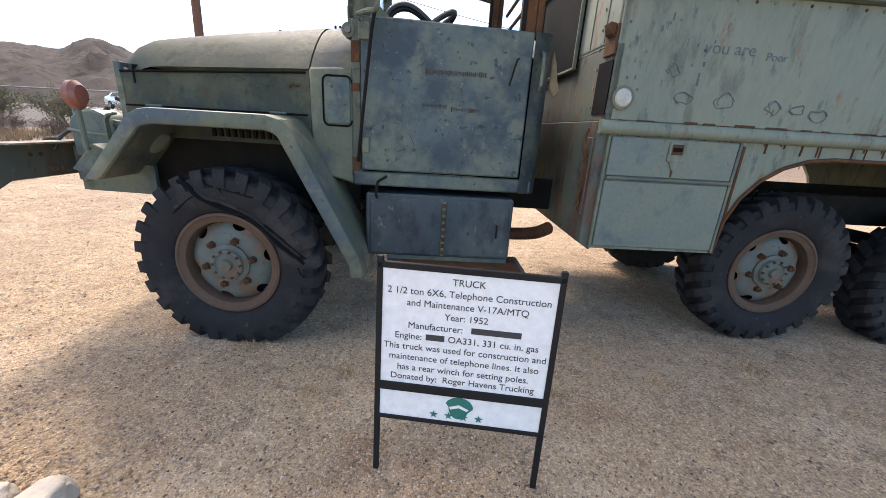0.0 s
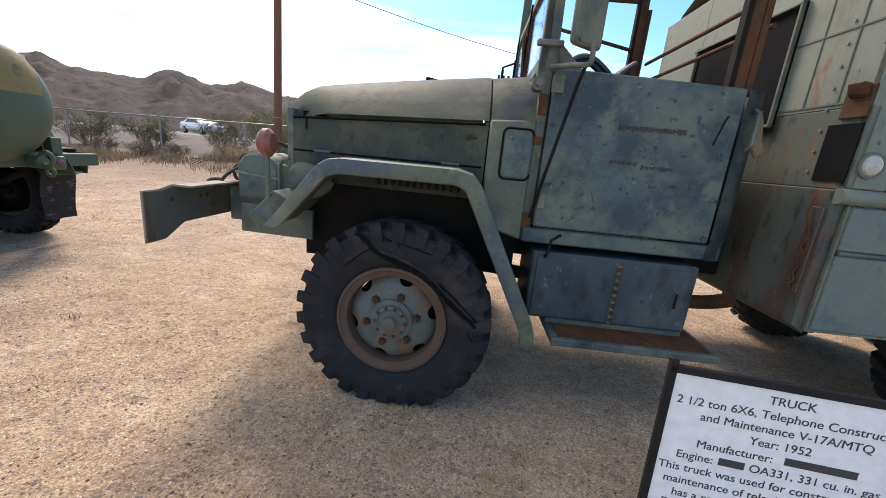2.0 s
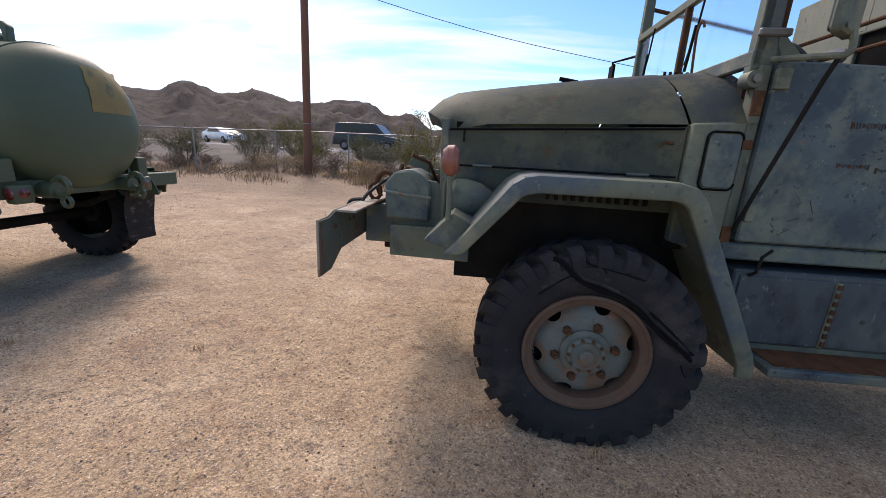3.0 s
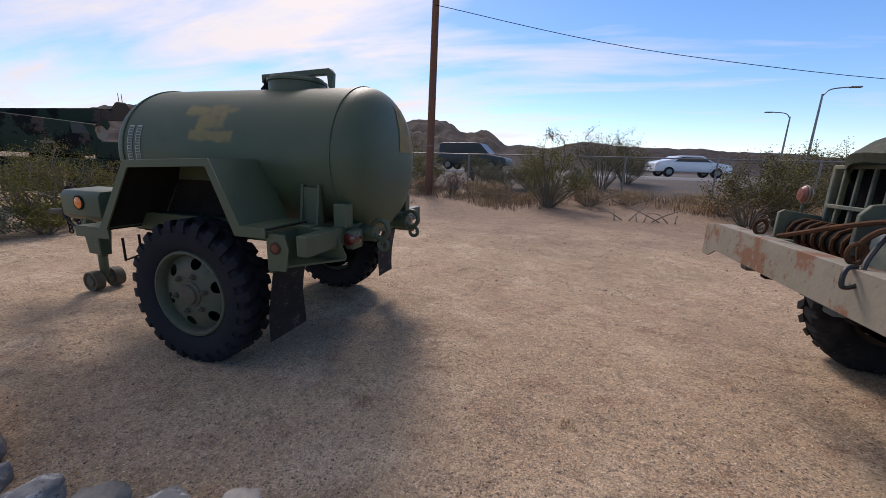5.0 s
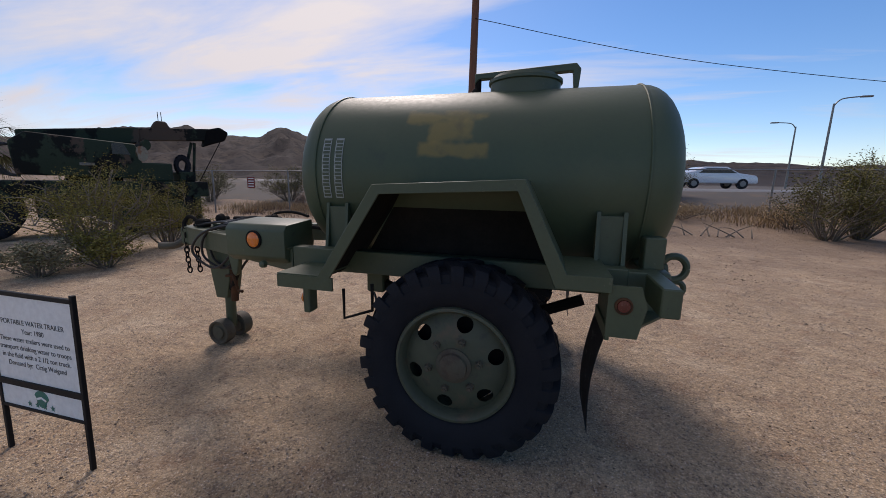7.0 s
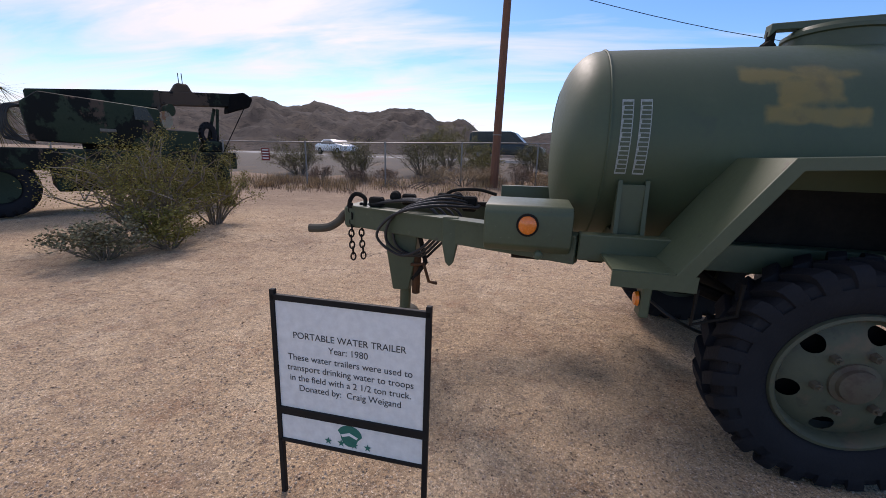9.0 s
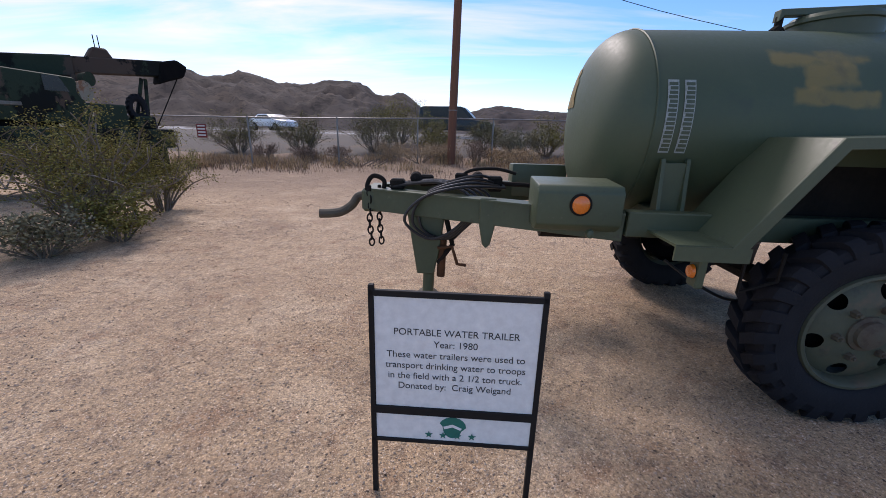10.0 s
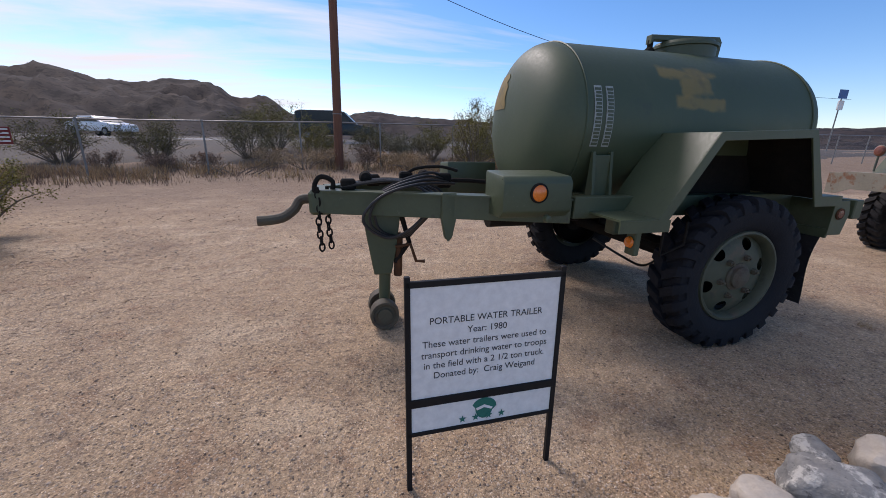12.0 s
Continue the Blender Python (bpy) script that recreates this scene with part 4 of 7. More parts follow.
part("winch_side_plate", prism([(-2.16, 0.86), (-1.86, 0.84), (-1.86, 1.04), (-1.92, 1.13), (-2.13, 1.16), (-2.16, 1.14)], 2.44, 2.47, bev=0.004), M_truck, truck)
part("winch_side_plate", prism([(-2.16, 0.86), (-1.86, 0.84), (-1.86, 1.04), (-1.92, 1.13), (-2.13, 1.16), (-2.16, 1.14)], mirror_y(2.47), mirror_y(2.44), bev=0.004), M_truck, truck)
part("winch_apron", prism([(-2.16, 0.74), (-1.72, 0.73), (-1.72, 0.9), (-2.16, 0.9)], 2.36, 2.39, bev=0.003), M_truck, truck)
winch = part("winch_drum", cyl((-2.05, 2.5, 1.03), (-2.05, mirror_y(2.5), 1.03), 0.07, 20), M_dark, truck)
part("winch_gearbox", prism([(-2.20, 0.93), (-1.95, 0.92), (-1.95, 1.10), (-1.99, 1.16), (-2.06, 1.19), (-2.15, 1.175), (-2.20, 1.12)], 2.40, 2.72, bev=0.012), M_door, winch, "dark blue-green winch housing")
part("winch_strap", tube([(-2.205, 2.395, 1.075), (-2.08, 2.392, 1.06), (-1.945, 2.395, 1.05)], 0.008, 6), M_pale, winch)
part("winch_cheek", prism([(-2.17, 1.0), (-2.02, 0.99), (-2.02, 1.22), (-2.06, 1.26), (-2.13, 1.25), (-2.17, 1.2)], 2.86, 2.89, bev=0.004), M_truck, winch)
part("winch_hook", tube(smooth_line([(-2.28, 2.62, 1.02), (-2.30, 2.6, 1.10), (-2.25, 2.58, 1.16), (-2.18, 2.6, 1.14), (-2.16, 2.66, 1.20)]), 0.014, 7), M_rust, winch)
part("cable_tail", tube(smooth_line([(-2.36, 2.5, 1.01), (-2.42, 2.46, 1.0), (-2.43, 2.44, 0.93), (-2.37, 2.45, 0.95), (-2.33, 2.5, 1.04), (-2.2, 2.62, 1.15)]), 0.010, 6), M_rubber, winch)
for k in range(9):
    y = 2.78 + 0.085 * k
    part("cable_coil", tube([(-2.05 + 0.083 * math.cos(t * 0.6), y + 0.085 * t / 11, 1.03 + 0.083 * math.sin(t * 0.6)) for t in range(12)], 0.011, 6), M_rust, winch)
part("winch_chain", tube(smooth_line([(-2.05, 2.6, 1.15), (-2.12, 2.7, 1.19), (-2.2, 2.9, 1.14), (-2.28, 3.05, 1.08), (-2.33, 3.2, 1.03)]), 0.013, 6), M_rust, winch)
part("winch_lever", tube([(-1.95, 2.75, 1.1), (-2.0, 2.7, 1.22), (-2.1, 2.66, 1.26)], 0.012, 6), M_rust, winch)

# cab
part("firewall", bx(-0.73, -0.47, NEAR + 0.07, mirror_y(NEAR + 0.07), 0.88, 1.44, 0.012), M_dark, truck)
cowl = bmesh.new()
rows = []
for i in range(5):
    f = i / 4
    rows.append([cowl.verts.new((-0.735 + 0.275 * f, YC + (-1 + j / 10) * (0.745 + 0.02 * f), 1.455 + 0.012 * f + 0.305 * (1 - abs(-1 + j / 10) ** (2.6 + f)))) for j in range(21)])
for a, b in zip(rows, rows[1:]):
    for j in range(20):
        cowl.faces.new((a[j], a[j + 1], b[j + 1], b[j]))
bmesh.ops.solidify(cowl, geom=list(cowl.faces), thickness=0.012)
part("cowl", cowl, M_truck, truck, sharp=50)
for side in (-1, 1):
    y = NEAR if side < 0 else mirror_y(NEAR)
    cs = part("cowl_side", prism([(-0.738, 0.93), (-0.50, 0.87), (-0.50, 1.475), (-0.738, 1.46)], min(y, y - side * 0.06), max(y, y - side * 0.06), bev=0.01), M_truck, truck)
    if side < 0:
        def rounded(x0, x1, z0, z1, r, n=5):
            out = []
            for cx, cz, a0 in ((x1 - r, z1 - r, 0), (x0 + r, z1 - r, 90), (x0 + r, z0 + r, 180), (x1 - r, z0 + r, 270)):
                out += [(cx + r * math.cos(radians(a0 + 90 * k / n)), cz + r * math.sin(radians(a0 + 90 * k / n))) for k in range(n + 1)]
            return out
        part("vent_panel", prism(rounded(-0.655, -0.515, 1.19, 1.42, 0.025), NEAR - 0.012, NEAR + 0.002, bev=0.002), M_door, cs, "rounded blue-grey access panel")
        part("panel_seam", tube([(x, NEAR - 0.004, z) for x, z in rounded(-0.664, -0.506, 1.181, 1.429, 0.03)], 0.005, 5), M_black, cs)
    pil = part("door_pillar", bx(-0.505, -0.455, min(y, y - side * 0.07), max(y, y - side * 0.07), 0.90, 1.70, 0.006), M_bulk, truck, "rust-streaked tan door pillar")
    if side < 0:
        for z0, z1 in ((0.92, 1.02), (1.36, 1.40), (1.50, 1.60)):
            part("rust_patch", bx(-0.507, -0.462, y - 0.004, y + 0.01, z0, z1, 0.002), M_rust, pil)
    d0, d1 = (NEAR - 0.028, NEAR + 0.03) if side < 0 else (mirror_y(NEAR + 0.03), mirror_y(NEAR - 0.028))
    door = part("cab_door", prism([(-0.45, 0.955), (0.475, 0.955), (0.475, 1.69), (-0.25, 1.71), (-0.45, 1.71)], d0, d1, bev=0.008), M_door, truck, "closed dark blue-grey door with faded stencil")
    part("cab_sill", bx(-0.50, 0.56, d0 + 0.01, d1 + 0.0, 0.868, 0.945, 0.008), M_door, truck)
    corner = bmesh.new()
    pts = [(0.482, d0), (0.53, d0 + 0.004), (0.575, d0 + 0.03), (0.595, d0 + 0.08), (0.60, d0 + 0.3)] if side < 0 else [(0.482, d1), (0.53, d1 - 0.004), (0.575, d1 - 0.03), (0.595, d1 - 0.08), (0.60, d1 - 0.3)]
    lo = [corner.verts.new((x, yy, 0.868)) for x, yy in pts]
    hi = [corner.verts.new((x, yy, 1.69)) for x, yy in pts]
    for k in range(len(pts) - 1):
        corner.faces.new((lo[k], lo[k + 1], hi[k + 1], hi[k]))
    bmesh.ops.solidify(corner, geom=list(corner.faces), thickness=0.02)
    part("cab_rear_corner", corner, M_door, truck, sharp=60)
    if side < 0:
        yd = d0 - 0.002
        for x0, x1, z0, z1 in ((-0.46, -0.40, 1.60, 1.68), (-0.445, -0.405, 1.05, 1.13)):
            part("door_hinge", bx(x0, x1, yd - 0.018, yd + 0.01, z0, z1, 0.005), M_truck, door)
        part("door_handle", tube(smooth_line([(0.36, yd - 0.02, 1.43), (0.385, yd - 0.03, 1.54), (0.40, yd - 0.022, 1.56)]), 0.005, 6), M_dark, door)
        part("grab_handle", tube([(0.53, yd + 0.0, 1.42), (0.53, yd - 0.035, 1.44), (0.53, yd - 0.035, 1.58), (0.53, yd + 0.0, 1.60)], 0.01, 7), M_door, truck)
        for z, a, b, h in ((1.475, -0.10, 0.235, 0.026), (1.312, -0.11, 0.03, 0.018), (1.300, 0.05, 0.215, 0.02)):
            n = 30 if h > 0.02 else 12
            for k in range(n):
                x = a + (b - a) * k / n
                hh = h * random.uniform(0.35, 1.0)
                part("stencil_scratch", bx(x, x + (b - a) / n * random.uniform(0.5, 0.9), yd - 0.001, yd + 0.004, z - hh / 2 + random.uniform(-0.006, 0.004), z + hh / 2), M_ink if k % 4 else M_rust, door)
        for k in range(9):
            x, z, a = random.uniform(-0.02, 0.18), random.uniform(1.34, 1.43), random.uniform(0, 3)
            part("stencil_scratch", tube([(x, yd, z), (x + 0.02 * math.cos(a), yd, z + 0.006 * math.sin(a))], 0.0022, 4), M_rust if k % 3 == 0 else M_ink, door)
        for k in range(11):
            x, z = random.uniform(-0.42, 0.44), random.uniform(0.98, 1.25)
            a, l = random.choice((0.3, 0.6, -0.5, 2.2)) + random.uniform(-0.3, 0.3), random.uniform(0.02, 0.06)
            part("scratch", tube([(x, yd + 0.0005, z), (x + l * math.cos(a), yd + 0.0005, z + l * math.sin(a))], 0.0012, 3), M_ink if k % 3 else M_pale, door)
part("cab_rear_wall", bx(0.565, 0.60, NEAR + 0.2, mirror_y(NEAR + 0.2), 0.868, 1.68), M_truck, truck)
part("cab_floor", bx(-0.5, 0.58, NEAR + 0.05, mirror_y(NEAR + 0.05), 0.86, 0.90), M_dark, truck)
part("bench_seat", bx(0.12, 0.55, 2.45, 3.9, 0.92, 1.18, 0.04, seg=2), M_black, truck)
part("seat_back", bx(0.44, 0.56, 2.45, 3.9, 1.18, 1.62, 0.04, seg=2), M_black, truck)
part("dashboard", bx(-0.5, -0.36, 2.34, 3.98, 1.36, 1.68, 0.03), M_dark, truck)
wheel_c = Matrix.Translation((-0.13, 2.68, 1.70)) @ pose(0, 0, 0, 0, -38, 0)
sw = bmesh.new()
tube([wheel_c @ Vector((0.24 * math.cos(t * math.pi / 16), 0.24 * math.sin(t * math.pi / 16), 0)) for t in range(33)], 0.016, 8, bm=sw)
for k in range(3):
    tube([wheel_c @ Vector((0, 0, 0)), wheel_c @ Vector((0.24 * math.cos(k * 2.1), 0.24 * math.sin(k * 2.1), 0))], 0.012, 6, bm=sw)
steer = part("steering_wheel", sw, M_rubber, truck, "black steering wheel")
part("steering_column", cyl(wheel_c @ Vector((0, 0, 0)), (-0.42, 2.68, 1.30), 0.022, 8), M_dark, steer)

# windscreen
WT = 2.20
ws = part("windscreen_frame", bx(-0.53, -0.49, 2.30, mirror_y(2.30), 1.70, 1.765, 0.006), M_truck, truck, "tall windscreen frame with dusty panes")
part("top_rail", bx(-0.525, -0.485, 2.30, mirror_y(2.30), WT - 0.05, WT, 0.006), M_truck, ws)
for y in (2.30, 3.015, mirror_y(2.345)):
    part("mullion", bx(-0.525, -0.485, y, y + (0.045 if y in (2.30,) or y > 3.9 else 0.03), 1.76, WT - 0.045, 0.004), M_truck if y != 3.015 else M_rust, ws)
for y0, y1 in ((2.348, 3.012), (3.048, mirror_y(2.35))):
    pane = part("pane", bx(-0.508, -0.503, y0, y1, 1.768, WT - 0.052), M_glass, ws)
    pane.visible_shadow = False
for y in (2.78, 3.40):
    part("wiper", tube([(-0.545, y, WT - 0.05), (-0.55, y + 0.02, 1.98), (-0.545, y + 0.10, 1.82)], 0.006, 5), M_black, ws)
    part("wiper", tube([(-0.552, y + 0.03, 2.0), (-0.552, y + 0.07, 1.78)], 0.009, 5), M_black, ws)
for y in (2.74,):
    part("brace_hook", tube(smooth_line([(-0.56, y, 1.72), (-0.575, y, 1.93), (-0.57, y - 0.02, 1.99), (-0.565, y - 0.045, 1.96)]), 0.007, 6), M_rust, ws)
for side in (-1, 1):
    y = 2.30 if side < 0 else mirror_y(2.30)
    a = part("windscreen_pillar", prism([(-0.53, 1.62), (-0.44, 1.62), (-0.40, 1.72), (-0.44, 1.80), (-0.455, 2.55), (-0.515, 2.55)], min(y, y - side * 0.05), max(y, y - side * 0.05), bev=0.004), M_truck, truck)
    part("hinge_knuckle", cyl((-0.52, y + side * 0.035, 1.645), (-0.52, y - side * 0.03, 1.645), 0.035, 14), M_truck, a)
    part("hinge_bolt", cyl((-0.52, y + side * 0.05, 1.645), (-0.52, y + side * 0.03, 1.645), 0.018, 6), M_steel, a)
    part("clamp", bx(-0.56, -0.43, y + side * 0.05 - 0.012, y + side * 0.05 + 0.012, 1.80, 1.83, 0.006), M_steel, a)
    part("gusset", prism([(-0.44, 1.70), (-0.28, 1.70), (-0.44, 1.84)], min(y, y - side * 0.02), max(y, y - side * 0.02)), M_truck, a)
# side mirror on its arms
ym = 2.06
mir = part("side_mirror", prism(rounded(-0.44, -0.27, 1.76, 2.22, 0.02), ym, ym + 0.05, bev=0.01), M_truck, truck, "tall grey side mirror on tubular arms")
mir.matrix_local = Matrix.Translation((-0.35, ym, 0)) @ pose(0, 0, 0, 0, 0, 38) @ Matrix.Translation((0.35, -ym, 0))
part("mirror_glass", prism(rounded(-0.43, -0.28, 1.77, 2.21, 0.015), ym + 0.051, ym + 0.055), M_galv, mir)
part("mirror_arm", tube(smooth_line([(-0.47, 2.27, 1.72), (-0.40, 2.12, 1.70), (-0.34, ym, 1.70), (-0.34, ym + 0.01, 1.78)]), 0.012, 8), M_truck, truck)
part("mirror_arm", tube([(-0.47, 2.25, 1.0), (-0.44, 2.2, 1.2), (-0.37, 2.1, 1.62), (-0.35, 2.08, 1.70)], 0.009, 8), M_dark, truck)
part("mirror_arm", tube([(-0.47, 2.27, 2.5), (-0.38, 2.12, 2.38), (-0.34, ym, 2.30), (-0.34, ym, 2.20)], 0.010, 8), M_truck, truck)
part("side_mirror", bx(-0.62, -0.60, mirror_y(2.10), mirror_y(1.98), 1.80, 2.05, 0.008), M_black, truck, "dark side mirror")
part("mirror_arm", tube([(-0.5, mirror_y(2.27), 1.72), (-0.6, mirror_y(2.05), 1.75), (-0.61, mirror_y(2.04), 2.07), (-0.5, mirror_y(2.27), 2.07)], 0.010, 8), M_black, truck)
# door posts, hoops and tie bars of the cab top
for side in (-1, 1):
    y = NEAR + 0.02 if side < 0 else mirror_y(NEAR + 0.02)
    po = part("door_post", bx(0.43, 0.485, min(y, y - side * 0.06), max(y, y - side * 0.06), 1.67, 2.62, 0.005), M_rust, truck, "brown rusted door post")
    part("post_channel", bx(0.405, 0.43, min(y, y - side * 0.05), max(y, y - side * 0.05), 1.67, 2.60, 0.003), M_dark, po)
    part("post_channel", bx(0.487, 0.52, min(y, y - side * 0.05), max(y, y - side * 0.05), 1.67, 2.50, 0.003), M_rust, po)
    part("top_side_bar", cyl((-0.49, y - side * 0.02, 2.38), (0.50, y - side * 0.02, 2.20), 0.014, 8), M_rust, truck)
    part("top_side_bar", cyl((-0.49, y - side * 0.02, 2.56), (0.47, y - side * 0.02, 2.56), 0.018, 8), M_rust, truck)
for z, x in ((1.98, 0.56), (2.12, 0.56), (2.58, 0.47), (2.58, -0.49)):
    part("top_cross_bar", cyl((x, NEAR + 0.05, z), (x, mirror_y(NEAR + 0.05), z), 0.013, 8), M_rust, truck)
for y in (2.52, 2.60):
    part("hose_loop", tube(smooth_line([(-0.36, y, 1.66), (-0.33, y, 1.80), (-0.22, y + 0.02, 1.84), (-0.08, y + 0.05, 1.76), (0.03, y + 0.06, 1.62)]), 0.016, 7), M_rubber, truck)
part("canvas_rag", prism([(0.605, 1.44), (0.64, 1.39), (0.675, 1.43), (0.65, 1.48), (0.635, 1.56), (0.61, 1.62)], 2.31, 2.33, bev=0.006), mat("tan_canvas_rag", (0.26, 0.20, 0.12), (0.20, 0.15, 0.09), 12, 0.9, 0, 0.3, 60), truck, "torn tan canvas rag")

# step locker under the cab
locker = part("step_locker", bx(-0.425, 0.465, 2.23, 2.62, 0.465, 0.83, 0.008), M_locker, truck, "dark blue-green battery locker under the cab")
part("locker_door", bx(-0.40, 0.035, 2.222, 2.235, 0.478, 0.805, 0.004), M_locker, locker)
part("locker_door", bx(0.055, 0.445, 2.222, 2.235, 0.478, 0.805, 0.004), M_locker, locker)
part("piano_hinge", cyl((0.045, 2.222, 0.48), (0.045, 2.222, 0.80), 0.012, 8), M_truck, locker)
for k in range(8):
    part("hinge_pin", cyl((0.045, 2.212, 0.49 + 0.04 * k), (0.045, 2.212, 0.512 + 0.04 * k), 0.011, 6), M_rust, locker)
part("locker_latch", bx(0.37, 0.378, 2.212, 2.226, 0.60, 0.68, 0.002), M_dark, locker)
part("step_handle", tube([(-0.36, 2.235, 0.80), (-0.36, 2.19, 0.83), (-0.35, 2.19, 0.90), (-0.30, 2.21, 0.93)], 0.008, 6), M_dark, locker)
for x, z in ((-0.33, 0.70), (-0.31, 0.705), (-0.22, 0.72), (0.2, 0.62), (-0.15, 0.6)):
    part("paint_chip", lathe([(0.001, 0), (0.012, 0), (0.012, 0.003)], 10, centre=(x, 2.2195, z)), M_ink, locker)
step = part("running_board", bx(-0.30, 0.56, 2.04, 2.40, 0.395, 0.435, 0.006), M_door, truck, "blue-grey running board with worn rusty tread")
part("tread_plate", bx(-0.26, 0.53, 2.07, 2.38, 0.434, 0.439), M_rust, step)
part("step_bracket", bx(-0.30, 0.46, 2.24, 2.6, 0.435, 0.47, 0.004), M_truck, step)

# telephone maintenance body
X0, X1, YB = 0.82, 5.35, 1.99
YF = mirror_y(YB)
side_poly = [(X0, 1.285), (X1, 1.285), (X1, 1.84), (X0, 1.84)]
for side in (-1, 1):
    y = YB if side < 0 else YF
    ya, yb = min(y, y - side * 0.04), max(y, y - side * 0.04)
    panel = part("body_side_panel", prism(side_poly, ya, yb, bev=0.006), M_box, truck, "streaked grey-green body panel with scrawls")
    arch = [(X0 + 0.05, 0.635), (1.575, 0.635)] + [(1.575 + 0.52 * (1 - math.cos(radians(a))), 0.635 + 0.525 * math.sin(radians(a)) ** 0.8) for a in range(15, 91, 15)]
    arch += [(3.66, 1.16)] + [(3.66 + 0.52 * math.sin(radians(a)), 0.635 + 0.525 * math.cos(radians(a)) ** 0.8) for a in range(15, 91, 15)]
    arch += [(X1, 0.635), (X1, 1.22), (X0 + 0.05, 1.22)]
    low = part("lower_body_panel", prism(arch, ya + 0.008, yb), M_box, truck)
    rub = part("belt_rail", tube([(X0 - 0.02, y, 1.252), (X1, y, 1.252)], 0.034, 12), M_box, truck, "half-round rusty belt rail")
    if side < 0:
        for k in range(46):
            x = X0 + 0.05 + 0.09 * k + random.uniform(-0.03, 0.03)
            if k % 5 == 3:
                continue
            part("rust_run", bx(x, x + random.uniform(0.04, 0.12), y - 0.003, y + 0.01, 1.280, 1.284 + random.uniform(0.004, 0.014), 0.0015), M_rust, rub)
            for q in range(2):
                x = x + random.uniform(0.0, 0.04)
                part("rust_run", bx(x, x + random.uniform(0.003, 0.008), y + 0.004, y + 0.02, 1.222 - random.uniform(0.01, 0.08), 1.222), M_rust, rub)
    drip = part("drip_rail", prism([(y + side * 0.045, 1.84), (y + side * 0.05, 1.87), (y + side * 0.02, 1.905), (y - side * 0.03, 1.915), (y - side * 0.03, 1.84)], X0 - 0.02, X1, "x", bev=0.004), M_boxblue, truck, "faded blue drip rail")
    # curved, ribbed roof side
    prof = [(y - side * 0.01, 1.90), (y - side * 0.03, 2.15), (y - side * 0.09, 2.36), (y - side * 0.22, 2.52), (y - side * 0.45, 2.62), (YC, 2.66)]
    roof = bmesh.new()
    a_ = [roof.verts.new((X0, py, pz)) for py, pz in prof]
    b_ = [roof.verts.new((X1, py, pz)) for py, pz in prof]
    for k in range(len(prof) - 1):
        roof.faces.new((a_[k], b_[k], b_[k + 1], a_[k + 1]))
    bmesh.ops.recalc_face_normals(roof, faces=list(roof.faces))
    rf = part("roof_side", roof, M_camo, truck, "ribbed camouflage-painted roof side", sharp=60)
    for py, pz in ((y - side * 0.012, 1.99), (y - side * 0.022, 2.09), (y - side * 0.045, 2.21), (y - side * 0.08, 2.32)):
        part("roof_rib", tube([(X0, py, pz), (X1, py, pz)], 0.011, 6), M_camo, rf)
    if side < 0:
        mk = part("side_marker", lathe([(0.001, -0.022), (0.036, -0.018), (0.046, -0.008), (0.046, 0.004)], 24, centre=(0.89, y, 1.385)), M_lens, truck, "round clouded side marker lens")
        part("lens_ring", lathe([(0.044, -0.012), (0.054, -0.010), (0.056, 0.003)], 24, centre=(0.89, y, 1.385)), M_truck, mk)
        for x0, x1, z0, z1 in ((0.875, 1.555, 1.022, 1.215), (0.875, 1.555, 0.65, 1.002)):
            dr = part("locker_door", bx(x0, x1, y - 0.008, y + 0.012, z0, z1, 0.006), M_boxblue, truck, "blue-green locker door")
            if z0 > 1.0:
                lt = part("paddle_latch", prism(rounded(1.18, 1.27, 1.105, 1.20, 0.01), y - 0.016, y - 0.004, bev=0.002), M_box, dr)
                part("latch_slot", bx(1.195, 1.255, y - 0.019, y - 0.015, 1.14, 1.19, 0.002), M_rust, lt)
                part("latch_slot", bx(1.20, 1.25, y - 0.021, y - 0.017, 1.155, 1.175, 0.002), M_black, lt)
                part("hasp", prism([(1.195, 1.105), (1.255, 1.105), (1.235, 1.065), (1.215, 1.065)], y - 0.014, y - 0.004), M_box, lt)
                part("rust_streak", bx(1.217, 1.228, y - 0.0095, y + 0.0, 1.03, 1.065), M_rust, lt)
        part("hinge_strip", cyl((0.88, y - 0.008, 1.012), (1.56, y - 0.008, 1.012), 0.009, 8), M_truck, truck)
        for x in (0.862, 1.565):
            part("locker_stile", bx(x - 0.008, x + 0.008, y - 0.008, y + 0.012, 0.64, 1.215, 0.003), M_truck, truck)
        for k in range(40):
            x = 0.9 + 0.09 * k
            part("rivet", lathe([(0.001, -0.007), (0.006, -0.004), (0.008, 0.001)], 8, centre=(x, y, 1.815)), M_rust if k % 3 == 0 else M_box, panel)
        lettering("you are", 0.074, 1.245, 1.60, y - 0.0015, M_scrawl, panel, "scrawl", "LEFT", 1.15)
        lettering("Poor", 0.05, 1.56, 1.585, y - 0.0015, M_scrawl, panel, "scrawl", "LEFT", 1.1)
        random.seed(4)
        for cx, cz, r in ((1.20, 1.40, 0.05), (1.42, 1.40, 0.06), (1.68, 1.38, 0.05), (1.80, 1.38, 0.05), (1.12, 1.52, 0.04), (1.92, 1.36, 0.05)):
            pts = [(cx + r * math.cos(t * 0.8) * random.uniform(0.4, 1.1), y - 0.001, cz + r * 0.7 * math.sin(t * 0.8) * random.uniform(0.4, 1.1)) for t in range(14)]
            part("scrawl", tube(smooth_line(pts, 3), 0.0022, 4), M_scrawl, panel)
